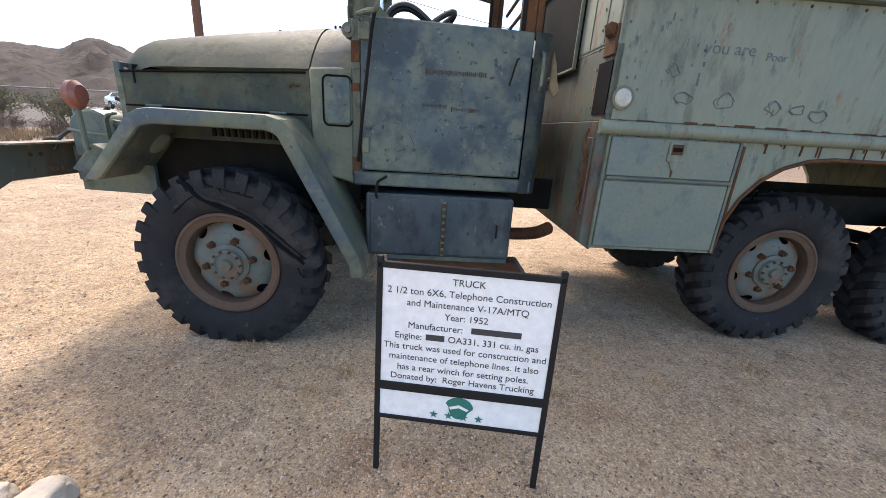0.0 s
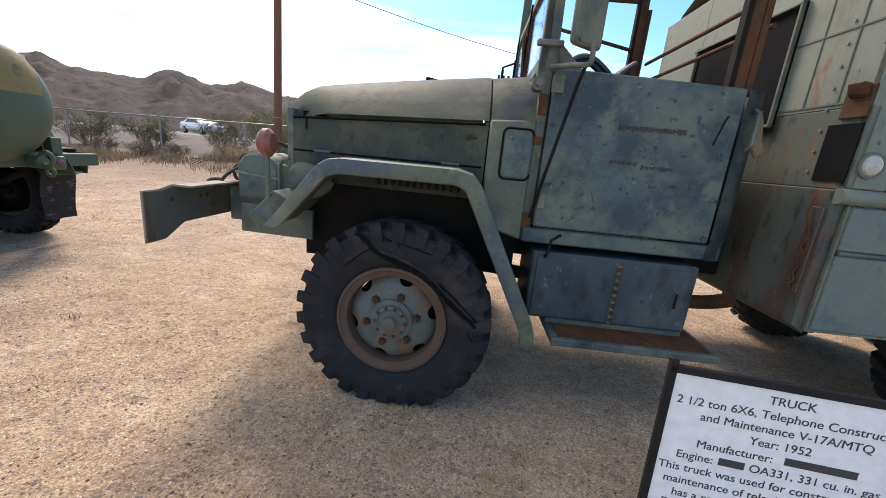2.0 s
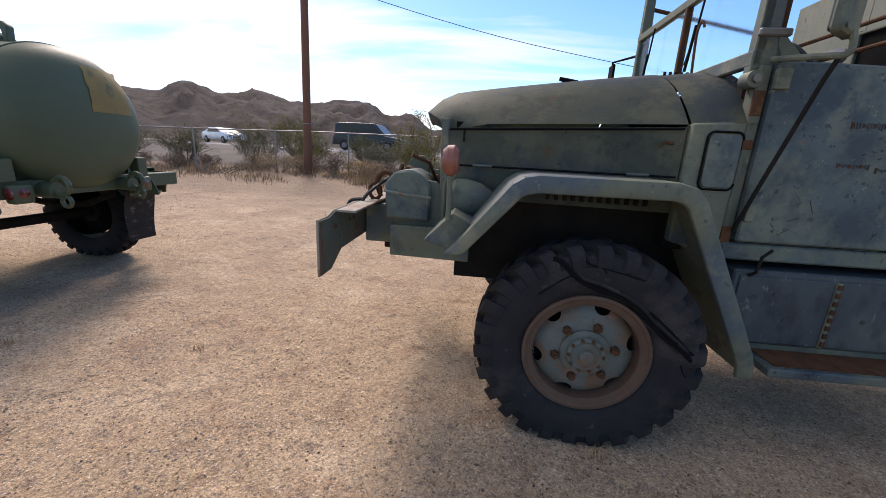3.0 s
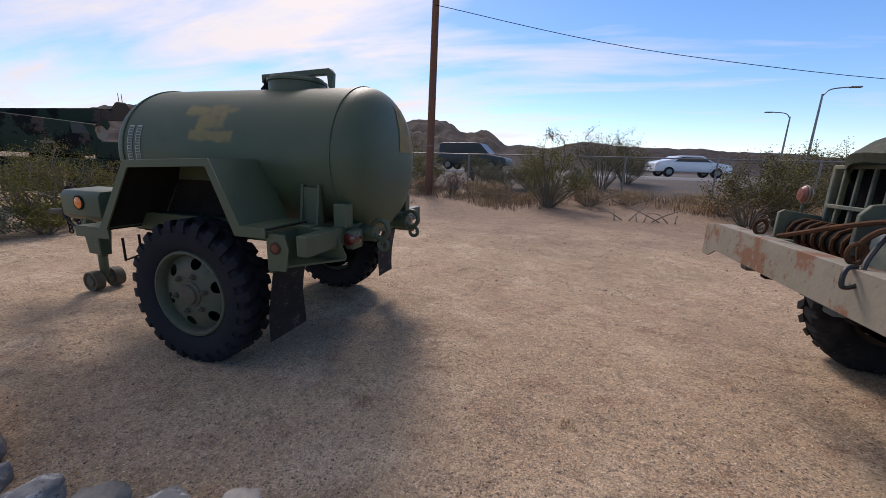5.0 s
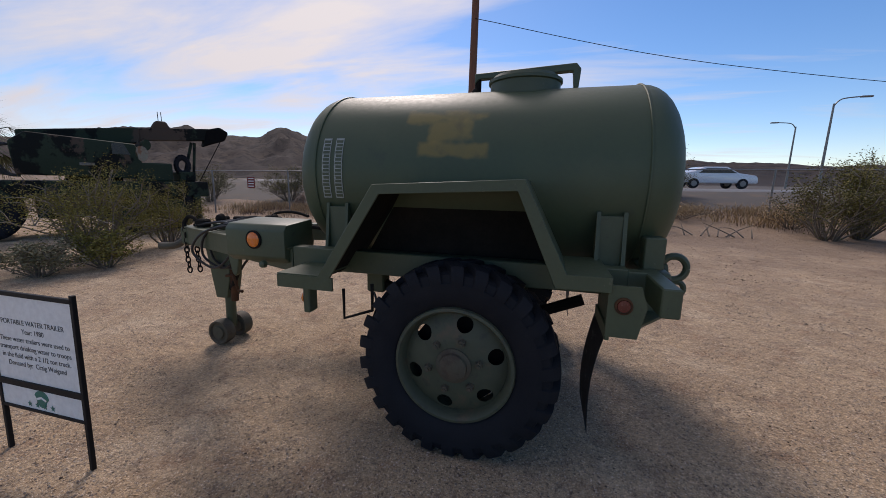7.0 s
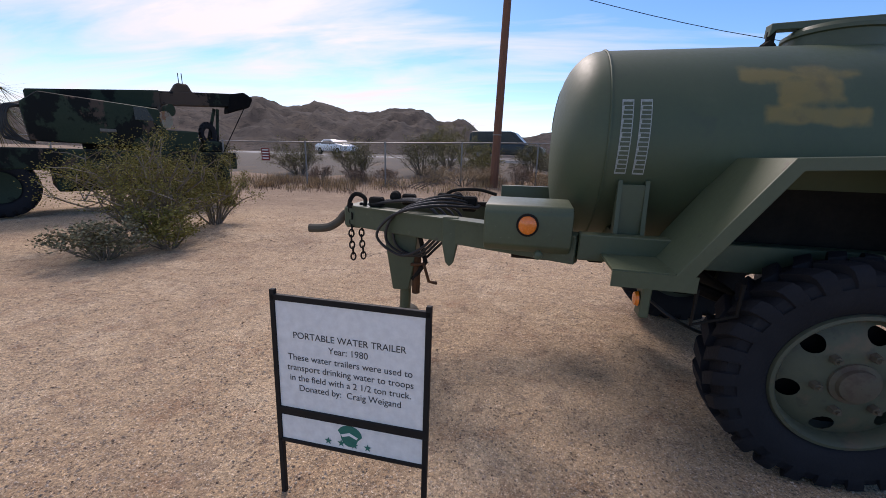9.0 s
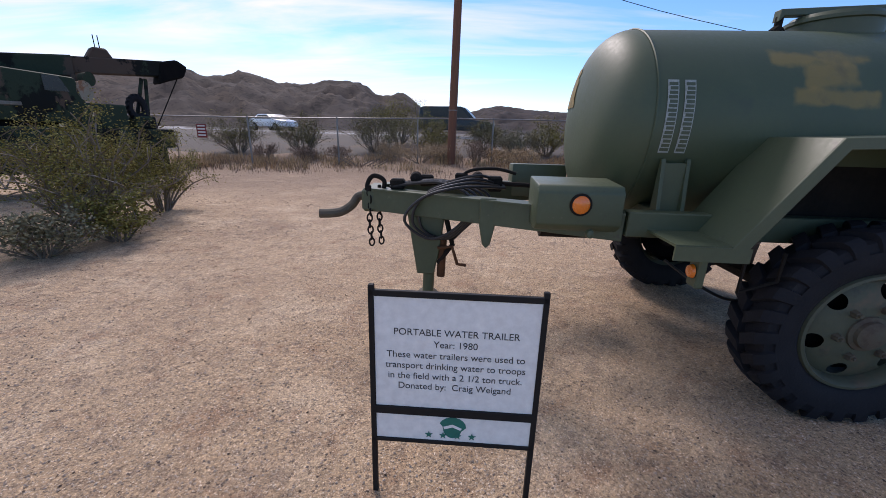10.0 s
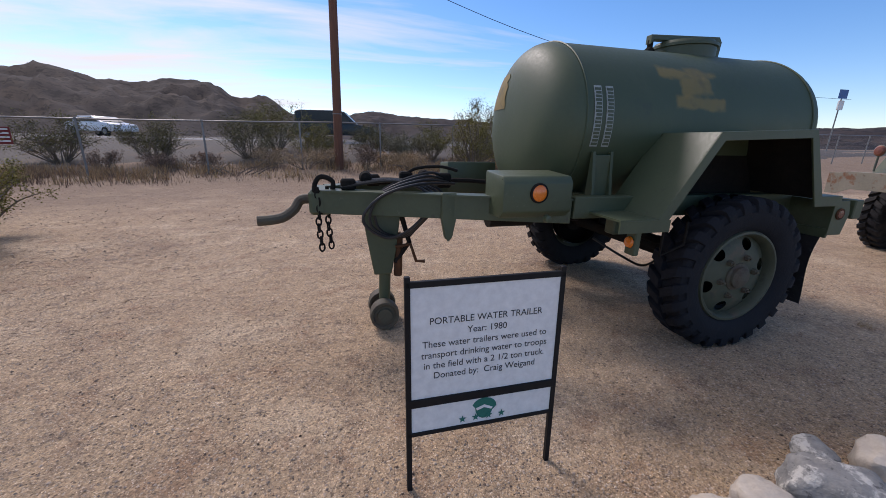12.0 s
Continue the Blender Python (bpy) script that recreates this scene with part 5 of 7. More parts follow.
        for k in range(40):
            x, z = (random.uniform(0.85, 1.3), random.uniform(1.42, 1.75)) if k < 28 else (random.uniform(2.5, 3.4), random.uniform(1.32, 1.6))
            part("paint_scuff", bx(x, x + random.uniform(0.004, 0.014), y - 0.001, y + 0.004, z, z + random.uniform(0.01, 0.035)), M_door, panel)
        part("rust_streak", bx(1.586, 1.60, y + 0.005, y + 0.012, 0.75, 1.2), M_rust, low)
        part("tie_ring", tube([(2.86 + 0.03 * math.cos(t * math.pi / 8), y - 0.01, 1.13 + 0.03 * math.sin(t * math.pi / 8)) for t in range(17)], 0.007, 6), M_galv, truck)
        part("wheel_arch_lip", tube([(px, y + 0.002, pz) for px, pz in arch[1:16]], 0.010, 6), M_rust, truck)
part("body_roof", bx(X0, X1, YB + 0.4, YF - 0.4, 2.58, 2.60), M_camo, truck)
part("body_floor", bx(X0 + 0.3, X1, YB + 0.05, YF - 0.05, 1.16, 1.24), M_dark, truck)
part("body_rear_wall", bx(X1 - 0.03, X1, YB + 0.04, YF - 0.04, 0.62, 2.5), M_box, truck)
# front bulkhead with its window
for y0, y1, z0, z1, m_, lab in ((YB, 2.52, 1.62, 2.5, M_pale, "pale riveted bulkhead sheet"), (YB, 3.42, 1.28, 1.618, M_bulk, "rust-streaked bulkhead sheet"), (2.52, 3.42, 2.14, 2.6, M_pale, "pale riveted bulkhead sheet"), (3.42, YF, 1.28, 2.5, M_pale, "pale riveted bulkhead sheet")):
    part("front_bulkhead", bx(X0, X0 + 0.035, y0, y1, z0, z1, 0.003), m_, truck, lab)
for z in (1.64, 1.95, 2.22):
    part("sheet_seam", bx(X0 - 0.004, X0 + 0.002, YB + 0.02, 2.49, z - 0.004, z + 0.004), M_truck, truck)
for y in (2.16, 2.34):
    part("sheet_seam", bx(X0 - 0.004, X0 + 0.002, y - 0.003, y + 0.003, 1.64, 2.48), M_truck, truck)
part("window_frame", prism([(2.50, 1.58), (3.44, 1.58), (3.44, 2.16), (2.50, 2.16)], X0 - 0.012, X0 + 0.005, "x"), M_black, truck)
for y in (2.50, 3.42):
    part("window_stile", bx(X0 - 0.03, X0 - 0.008, y, y + 0.018, 1.57, 2.17, 0.003), M_truck, truck)
for z in (1.565, 2.145):
    part("window_rail", bx(X0 - 0.032, X0 - 0.01, 2.50, 3.45, z, z + 0.016, 0.003), M_truck, truck)
for z in [1.35 + 0.09 * k for k in range(12)]:
    part("rivet", cyl((X0 - 0.006, 2.20, z), (X0 + 0.002, 2.20, z), 0.007, 8), M_pale, truck)
bulk = part("lower_bulkhead", prism([(X0 - 0.02, 0.66), (X0 + 0.05, 0.62), (X0 + 0.05, 1.278), (X0 - 0.02, 1.278)], YB + 0.012, YF - 0.012, bev=0.004), M_bulk, truck, "rust-streaked lower bulkhead")
part("rusted_bracket", prism([(X0 - 0.045, 1.705), (X0 - 0.01, 1.70), (X0 - 0.01, 1.645), (X0 - 0.03, 1.66)], YB + 0.02, YB + 0.10, bev=0.004), M_rust, bulk, "torn rusty bracket")
part("rusted_plate", bx(X0 - 0.012, X0, YB + 0.004, YB + 0.13, 1.57, 1.70, 0.004), M_rust, bulk)
part("rusted_plate", bx(X0 - 0.03, X0 - 0.018, YB + 0.03, YB + 0.10, 0.80, 1.20, 0.004), M_bulk, bulk)
# flat black plate on the sheet, painted shade in place of a hollow
part("recess_shade_plate", bx(X0 - 0.006, X0 + 0.0, YB + 0.01, YB + 0.17, 1.31, 1.55), M_black, bulk)
part("latch_chain", tube([(X0 - 0.04, YB + 0.05, 1.14 - 0.03 * k) if k % 2 else (X0 - 0.05, YB + 0.06, 1.14 - 0.03 * k) for k in range(12)], 0.006, 6), M_rust, bulk)
part("latch_chain", tube(smooth_line([(X0 - 0.04, YB + 0.08, 1.24), (X0 - 0.06, YB + 0.06, 1.16), (X0 - 0.03, YB + 0.05, 1.02), (X0 - 0.05, YB + 0.07, 0.85)]), 0.007, 6), M_rust, bulk)


# ---- the water trailer ----
HIGH = 1.045
TRAILER = turn_about(-6.457, 2.497, -0.139, 0.070, 0.0, 1.46) @ Matrix.Diagonal((1, 1, HIGH, 1))
trailer = thing("water_trailer", "olive-green army water tank trailer parked on gravel", "trailer", TRAILER)
TY, TZ = 3.13, 1.385


def my(y):
    return 2 * TY - y


def oval(x0, x1, rings, material, name, parent, n=64, label="", ry=0.62, rz=0.545):
    bm = bmesh.new()
    rows = []
    for x, k in rings:
        if k < 1e-4:
            rows.append([bm.verts.new((x, TY, TZ))])
        else:
            rows.append([bm.verts.new((x, TY + ry * k * math.cos(2 * math.pi * j / n), TZ + rz * k * math.sin(2 * math.pi * j / n))) for j in range(n)])
    for a, b in zip(rows, rows[1:]):
        for j in range(n):
            k = (j + 1) % n
            if len(a) == 1:
                bm.faces.new((a[0], b[k], b[j]))
            elif len(b) == 1:
                bm.faces.new((a[j], a[k], b[0]))
            else:
                bm.faces.new((a[j], a[k], b[k], b[j]))
    bmesh.ops.recalc_face_normals(bm, faces=list(bm.faces))
    return part(name, bm, material, parent, label, sharp=40)


TX0, TX1 = -6.86, -4.93
tank = oval(TX0, TX1, [(TX0 + (TX1 - TX0) * i / 8, 1.0) for i in range(9)], M_tank, "tank", trailer, label="olive tank with brushed ochre patches")
cap = [(math.sin(radians(a)), math.cos(radians(a))) for a in range(0, 91, 9)]
for x, s in ((TX0, -1), (TX1, 1)):
    rings = [(x + s * 0.235 * sn, max(0.0, c) ** 0.62) for sn, c in cap]
    oval(0, 0, [(x, 1.0)] + rings[1:-1] + [(x + s * 0.24, 0.0)], M_dome, "tank_end", tank)
    bm = bmesh.new()
    tube([(x - s * 0.012, TY + 0.623 * math.cos(t * math.pi / 32), TZ + 0.548 * math.sin(t * math.pi / 32)) for t in range(65)], 0.006, 5, bm=bm)
    part("weld_seam", bm, M_dome, tank)


def on_tank(x, z, off=0.003):
    return (x, TY - 0.62 * math.sqrt(max(0, 1 - ((z - TZ) / 0.545) ** 2)) - off, z)


def tank_patch(name, x0, x1, z0, z1, material, parent, nx=1, nz=8, off=0.003):
    bm = bmesh.new()
    g = [[bm.verts.new(on_tank(x0 + (x1 - x0) * i / nx, z0 + (z1 - z0) * j / nz, off)) for i in range(nx + 1)] for j in range(nz + 1)]
    for a, b in zip(g, g[1:]):
        for i in range(nx):
            bm.faces.new((a[i], a[i + 1], b[i + 1], b[i]))
    return part(name, bm, material, parent)


for x in (-6.80, -6.715):
    dec = tank_patch("data_decal", x, x + 0.055, 1.25, 1.60, M_plate, tank)
    dec["label"] = "narrow pale data decal with small print"
    for k in range(16):
        tank_patch("print_line", x + 0.005 + 0.003 * (k % 3), x + 0.050, 1.258 + 0.021 * k, 1.2735 + 0.021 * k, M_od, dec, nz=1, off=0.0045)
# ochre blot brushed on the rear end and small marks on the front end
for s, xe in ((1, TX1), (-1, TX0)):
    bm = bmesh.new()
    g = []
    for i in range(11):
        row = []
        for j in range(9):
            u, w = (0.02 + 0.40 * i / 10, 0.08 + 0.34 * j / 8) if s > 0 else (0.10 + 0.34 * i / 10, 0.12 + 0.24 * j / 8)
            edge = min(i, 10 - i, j, 8 - j)
            u += 0.02 * noise.noise(Vector((i * 0.9, j * 0.9, 1 + s))) * (edge == 0) * 2
            r = min(0.97, math.hypot(u / 0.62, w / 0.545))
            c = r ** (1 / 0.62)
            x = xe + s * (0.235 * math.sqrt(max(0, 1 - c * c)) + 0.004)
            row.append(bm.verts.new((x, TY + u, TZ + w)))
        g.append(row)
    for a, b in zip(g, g[1:]):
        for j in range(8):
            bm.faces.new((a[j], a[j + 1], b[j + 1], b[j]))
    part("ochre_blot", bm, M_yel, tank, "brushed ochre blot")
# hatch
hatch = part("hatch", lathe([(0.23, 0.0), (0.23, 0.085), (0.243, 0.09), (0.243, 0.108), (0.224, 0.112), (0.212, 0.132), (0.10, 0.146), (0.001, 0.158)], 40), M_od, trailer, "round filler hatch with raised lid")
hatch.matrix_local = Matrix.Translation((-5.62, TY, TZ + 0.50)) @ Matrix(((1, 0, 0, 0), (0, 0, 1, 0), (0, 1, 0, 0), (0, 0, 0, 1)))
part("hatch_bar", prism([(-5.96, 2.055), (-5.30, 2.085), (-5.27, 2.05), (-5.28, 1.94), (-5.31, 1.94), (-5.32, 2.04), (-5.93, 2.02), (-5.96, 1.99)], TY - 0.03, TY + 0.03, bev=0.004), M_od, trailer, "long hinged hatch bar")
part("hatch_clamp", cyl((-5.94, TY, 1.90), (-5.94, TY, 2.02), 0.022, 10), M_dark, trailer)
part("hatch_clamp", cyl((-5.955, TY, 1.92), (-5.925, TY, 1.945), 0.045, 10), M_dark, trailer)
# saddles and lifting tabs
for x in (-6.70, -5.10):
    for s in (-1, 1):
        y0 = TY + s * 0.60
        sad = part("tank_saddle", prism([(y0 - s * 0.02, 0.93), (y0 + s * 0.06, 0.93), (y0 + s * 0.035, 1.10), (y0 + s * 0.02, 1.22), (y0 - s * 0.0, 1.22)], x - 0.075, x - 0.055, "x"), M_od, trailer)
        part("saddle_rib", prism([(y0 - s * 0.02, 0.93), (y0 + s * 0.06, 0.93), (y0 + s * 0.035, 1.10), (y0 + s * 0.02, 1.22), (y0 - s * 0.0, 1.22)], x + 0.055, x + 0.075, "x"), M_od, sad)
        part("saddle_plate", bx(x - 0.06, x + 0.06, y0 + s * 0.005, y0 + s * 0.02, 0.93, 1.20, 0.003), M_od, sad)
part("cross_member", bx(-6.75, -6.65, TY - 0.62, TY + 0.62, 0.86, 0.95, 0.004), M_od, trailer)
part("cross_member", bx(-5.15, -5.05, TY - 0.62, TY + 0.62, 0.86, 0.95, 0.004), M_od, trailer)
# main rails and A-shaped drawbar
for s in (-1, 1):
    y = TY + s * 0.70
    part("frame_rail", bx(-6.95, -5.02, y - 0.045, y + 0.045, 0.83, 0.96, 0.005), M_od, trailer)
    a, b = Vector((-6.95, TY + s * 0.70, 0)), Vector((-8.46, TY + s * 0.13, 0))
    d = (b - a).normalized()
    w = Vector((-d.y, d.x, 0)) * 0.04
    part("drawbar_rail", prism([(p.x, p.y) for p in (a - w, a + w, b + w, b - w)], 0.80, 0.945, "z", bev=0.004), M_od, trailer)
    part("drawbar_flange", prism([(p.x, p.y) for p in (a - w * 1.5, a + w * 1.5, b + w * 1.5, b - w * 1.5)], 0.942, 0.952, "z"), M_od, trailer)
part("drawbar_nose", bx(-8.56, -8.42, TY - 0.17, TY + 0.17, 0.79, 0.95, 0.02), M_od, trailer)
part("lunette_eye", tube(smooth_line([(-8.50, TY, 0.87), (-8.62, TY, 0.87), (-8.67, TY - 0.03, 0.81), (-8.74, TY - 0.06, 0.765), (-8.82, TY - 0.08, 0.752), (-8.90, TY - 0.09, 0.75)]), 0.032, 10), M_hub, trailer, "rusty cranked towing eye")
for k, (x, y) in enumerate(((-8.30, 2.98), (-8.12, 3.20), (-7.86, 3.30), (-7.62, 3.05))):
    part("coupling_block", bx(x - 0.05, x + 0.05, y - 0.04, y + 0.04, 0.95, 1.02 + 0.01 * k, 0.012), M_dark, trailer)
for x, y in ((-8.18, 3.06), (-7.74, 3.2)):
    part("valve_knob", lathe([(0.001, -0.05), (0.035, -0.035), (0.045, 0), (0.02, 0.03), (0.018, 0.07)], 14, centre=(x, y, 1.02)), M_dark, trailer)
part("brake_rod", tube([(-8.1, 3.1, 0.98), (-7.8, 3.12, 1.0), (-7.4, 3.12, 0.99), (-6.9, 3.12, 0.95)], 0.016, 8), M_dark, trailer)
part("hand_brake", tube(smooth_line([(-7.9, 3.3, 0.97), (-7.8, 3.28, 1.06), (-7.6, 3.27, 1.08), (-7.45, 3.27, 1.05)]), 0.012, 6), M_dark, trailer)
for k in range(4):
    z = 0.66 - 0.03 * k
    y = 2.80 + 0.05 * k
    part("brake_hose", tube(smooth_line([(-7.55, y + 0.2, 0.98), (-7.85 + 0.03 * k, y, 1.00 + 0.02 * k), (-8.1, y - 0.03, 0.93), (-8.22 + 0.05 * k, y - 0.02, z + 0.12), (-8.05 + 0.04 * k, y, z + 0.02 * k), (-7.86, y - 0.02, z + 0.1), (-7.78 + 0.04 * k, y - 0.02, 0.93), (-8.0, y + 0.12, 1.01), (-8.35, y + 0.15, 0.97)]), 0.010, 7), M_rubber, trailer)


def chain_link(bm, c, a):
    tube([Vector(c) + Vector((0.018 * math.cos(t * math.pi / 6) * math.cos(a), 0.018 * math.cos(t * math.pi / 6) * math.sin(a), 0.028 * math.sin(t * math.pi / 6))) for t in range(13)], 0.0065, 5, bm=bm)


for x, y in ((-8.50, 2.97), (-8.44, 3.02)):
    ch = part("safety_chain", bx(x - 0.012, x + 0.012, y - 0.012, y + 0.012, 0.93, 0.97, 0.004), M_dark, trailer, "hanging steel safety chain")
    for k in range(9):
        bm = bmesh.new()
        chain_link(bm, (x + 0.006 * math.sin(k), y, 0.92 - 0.043 * k), k * math.pi / 2 + 0.4)
        part("link", bm, M_dark, ch)
part("chain_loop", tube(smooth_line([(-8.48, 2.98, 0.80), (-8.52, 2.98, 0.95), (-8.48, 3.0, 1.03), (-8.40, 3.0, 1.0), (-8.42, 3.0, 0.9)]), 0.016, 8), M_dark, trailer)
for s in (-1, 1):
    y = TY + s * 0.46
    part("stowage_hook", prism([(-7.73, 0.96), (-7.63, 0.96), (-7.63, 0.80), (-7.655, 0.68), (-7.68, 0.655), (-7.705, 0.68), (-7.73, 0.80)], y - s * 0.0 - 0.02, y + 0.02, bev=0.006), M_od, trailer)
# side boxes with orange reflectors
for s in (-1, 1):
    ya, yb = (2.36, 2.66) if s < 0 else (my(2.66), my(2.36))
    o = ya if s < 0 else yb
    i = yb if s < 0 else ya
    bxp = part("tool_box", prism([(i, 0.84), (o - s * 0.05, 0.845), (o, 0.885), (o, 1.05), (o - s * 0.03, 1.085), (i, 1.10)], -7.44, -6.99, "x", bev=0.01, seg=2), M_od, trailer, "closed olive tool box with orange reflector")
    part("lid_seam", tube([(-7.44, o - s * 0.028, 1.068), (-6.99, o - s * 0.028, 1.068)], 0.004, 4), M_black, bxp)
    rf = part("reflector", lathe([(0.001, -0.022), (0.03, -0.020), (0.046, -0.012), (0.048, 0.003)], 24, centre=(0, 0, 0)), M_orange, bxp, "round orange reflector")
    rf.matrix_local = pose(-7.215, o, 0.992, 0, 0, 0 if s < 0 else 180)
    part("reflector_ring", lathe([(0.047, -0.014), (0.057, -0.010), (0.058, 0.004)], 24), M_dark, rf)
    part("bolt_boss", lathe([(0.001, -0.03), (0.02, -0.025), (0.025, 0)], 12, centre=(-7.15, o, 0.845)), M_od, bxp)
part("air_reservoir", cyl((-7.30, 2.95, 0.76), (-6.95, 2.95, 0.76), 0.085, 20), M_dark, trailer)
part("bracket_loop", tube([(-6.92, 2.6, 0.82), (-6.86, 2.55, 0.79), (-6.80, 2.55, 0.79), (-6.76, 2.6, 0.82)], 0.008, 6), M_dark, trailer)
# landing leg with twin wheels
leg = part("landing_leg", prism([(-8.22, 0.80), (-7.96, 0.80), (-7.99, 0.56), (-8.03, 0.38), (-8.15, 0.38)], 2.90, 3.04, bev=0.006), M_od, trailer, "folding landing leg on twin steel wheels")
part("leg_tube", cyl((-8.08, 2.97, 0.12), (-8.06, 2.97, 0.62), 0.042, 14), M_od, leg)
part("leg_brace", tube([(-7.95, 2.92, 0.78), (-7.90, 2.90, 0.60), (-8.0, 2.92, 0.46)], 0.018, 8), M_dark, leg)
part("crank_handle", tube([(-8.0, 2.88, 0.58), (-7.90, 2.85, 0.60), (-7.86, 2.85, 0.48), (-7.80, 2.83, 0.48)], 0.012, 7), M_rust, leg)
part("leg_jack_tube", cyl((-7.98, 2.93, 0.36), (-7.97, 2.93, 0.66), 0.03, 10), M_rust, leg)
for y in (2.87, 3.07):
    part("leg_wheel", lathe([(0.001, -0.045), (0.05, -0.045), (0.055, -0.03), (0.075, -0.03), (0.085, -0.045), (0.10, -0.045), (0.105, 0), (0.10, 0.045), (0.001, 0.045)], 28, centre=(-8.09, y, 0.10)), M_hub, leg, "rusty flat steel wheel")
# mudguards over the tyres
FEN = [(-6.59, 0.865), (-6.26, 1.34), (-5.53, 1.372), (-5.33, 0.98), (-5.14, 0.98)]
FIN = [(-6.515, 0.865), (-6.225, 1.295), (-5.56, 1.322), (-5.375, 0.915), (-5.14, 0.915)]
for s in (-1, 1):
    o, i = (2.10, 2.55) if s < 0 else (my(2.10), my(2.55))
    g = part("mudguard", strip(FEN, min(o, i), max(o, i), 0.010), M_od, trailer, "angular olive mudguard", sharp=20)
    # added sheet: paints the shade of the guard's hollow over its olive underside
    part("guard_shade_liner", strip([(x, z - 0.014) for x, z in FEN], min(o, i) + 0.01, max(o, i), 0.004), M_dark, g)
    part("guard_flange", prism(FEN + FIN[::-1], o - 0.006, o + 0.006, bev=0.002), M_od, g)
    # inner wall in the same near-black, deepening the hollow's shade by colour
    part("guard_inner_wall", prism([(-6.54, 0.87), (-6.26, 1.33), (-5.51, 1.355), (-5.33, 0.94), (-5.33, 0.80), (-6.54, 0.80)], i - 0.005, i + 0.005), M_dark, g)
    part("guard_shelf", bx(-6.84, -6.57, min(o + 0.0, i), max(o, i), 0.862, 0.874), M_od, g)
    part("guard_shelf_lip", bx(-6.84, -6.50, o - 0.006, o + 0.006, 0.80, 0.868), M_od, g)
    for x, z in ((-6.33, 1.335), (-5.66, 1.375)):
        y = i if s < 0 else i
        part("lifting_loop", tube([(x, y, z - 0.02), (x, y, z + 0.045), (x + 0.12, y, z + 0.045), (x + 0.12, y, z - 0.01)], 0.008, 6), M_od, g)
    part("guard_lamp_bracket", bx(-6.70, -6.66, o + 0.02 if s < 0 else o - 0.10, o + 0.10 if s < 0 else o - 0.02, 0.66, 0.80, 0.006), M_od, g)
    lam = part("side_lamp", lathe([(0.001, -0.018), (0.028, -0.014), (0.034, 0)], 16), M_orange, g, "dull amber side lamp")
    lam.matrix_local = pose(-6.705, o + 0.06 if s < 0 else o - 0.06, 0.735, 0, 0, -90)
    wheel(trailer, -5.84, 2.225 if s < 0 else my(2.225), 0.497, 0.525, 0.27, 0.31, M_tyre_d, M_trim, M_trim, M_hub, s, 0.03, label="dark bar-tread tyre on an olive steel wheel", tall=HIGH)
part("axle", cyl((-5.84, 2.3, 0.48), (-5.84, my(2.3), 0.48), 0.05, 14), M_dark, trailer)
for s in (-1, 1):
    y = TY + s * 0.55
    part("leaf_spring", tube([(-6.45, y, 0.74), (-6.1, y, 0.62), (-5.82, y, 0.585), (-5.5, y, 0.62), (-5.2, y, 0.74)], 0.032, 8), M_dark, trailer)
    part("spring_hanger", bx(-6.52, -6.40, y - 0.05, y + 0.05, 0.68, 0.84, 0.01), M_od, trailer)
part("axle_lead", tube(smooth_line([(-6.55, 2.7, 0.62), (-6.4, 2.55, 0.52), (-6.15, 2.6, 0.42), (-5.9, 2.7, 0.44)]), 0.009, 6), M_rubber, trailer)
part("step_loop", tube([(-6.47, 2.16, 0.80), (-6.47, 2.16, 0.64), (-6.30, 2.16, 0.70), (-6.30, 2.16, 0.84)], 0.009, 6), M_dark, trailer)
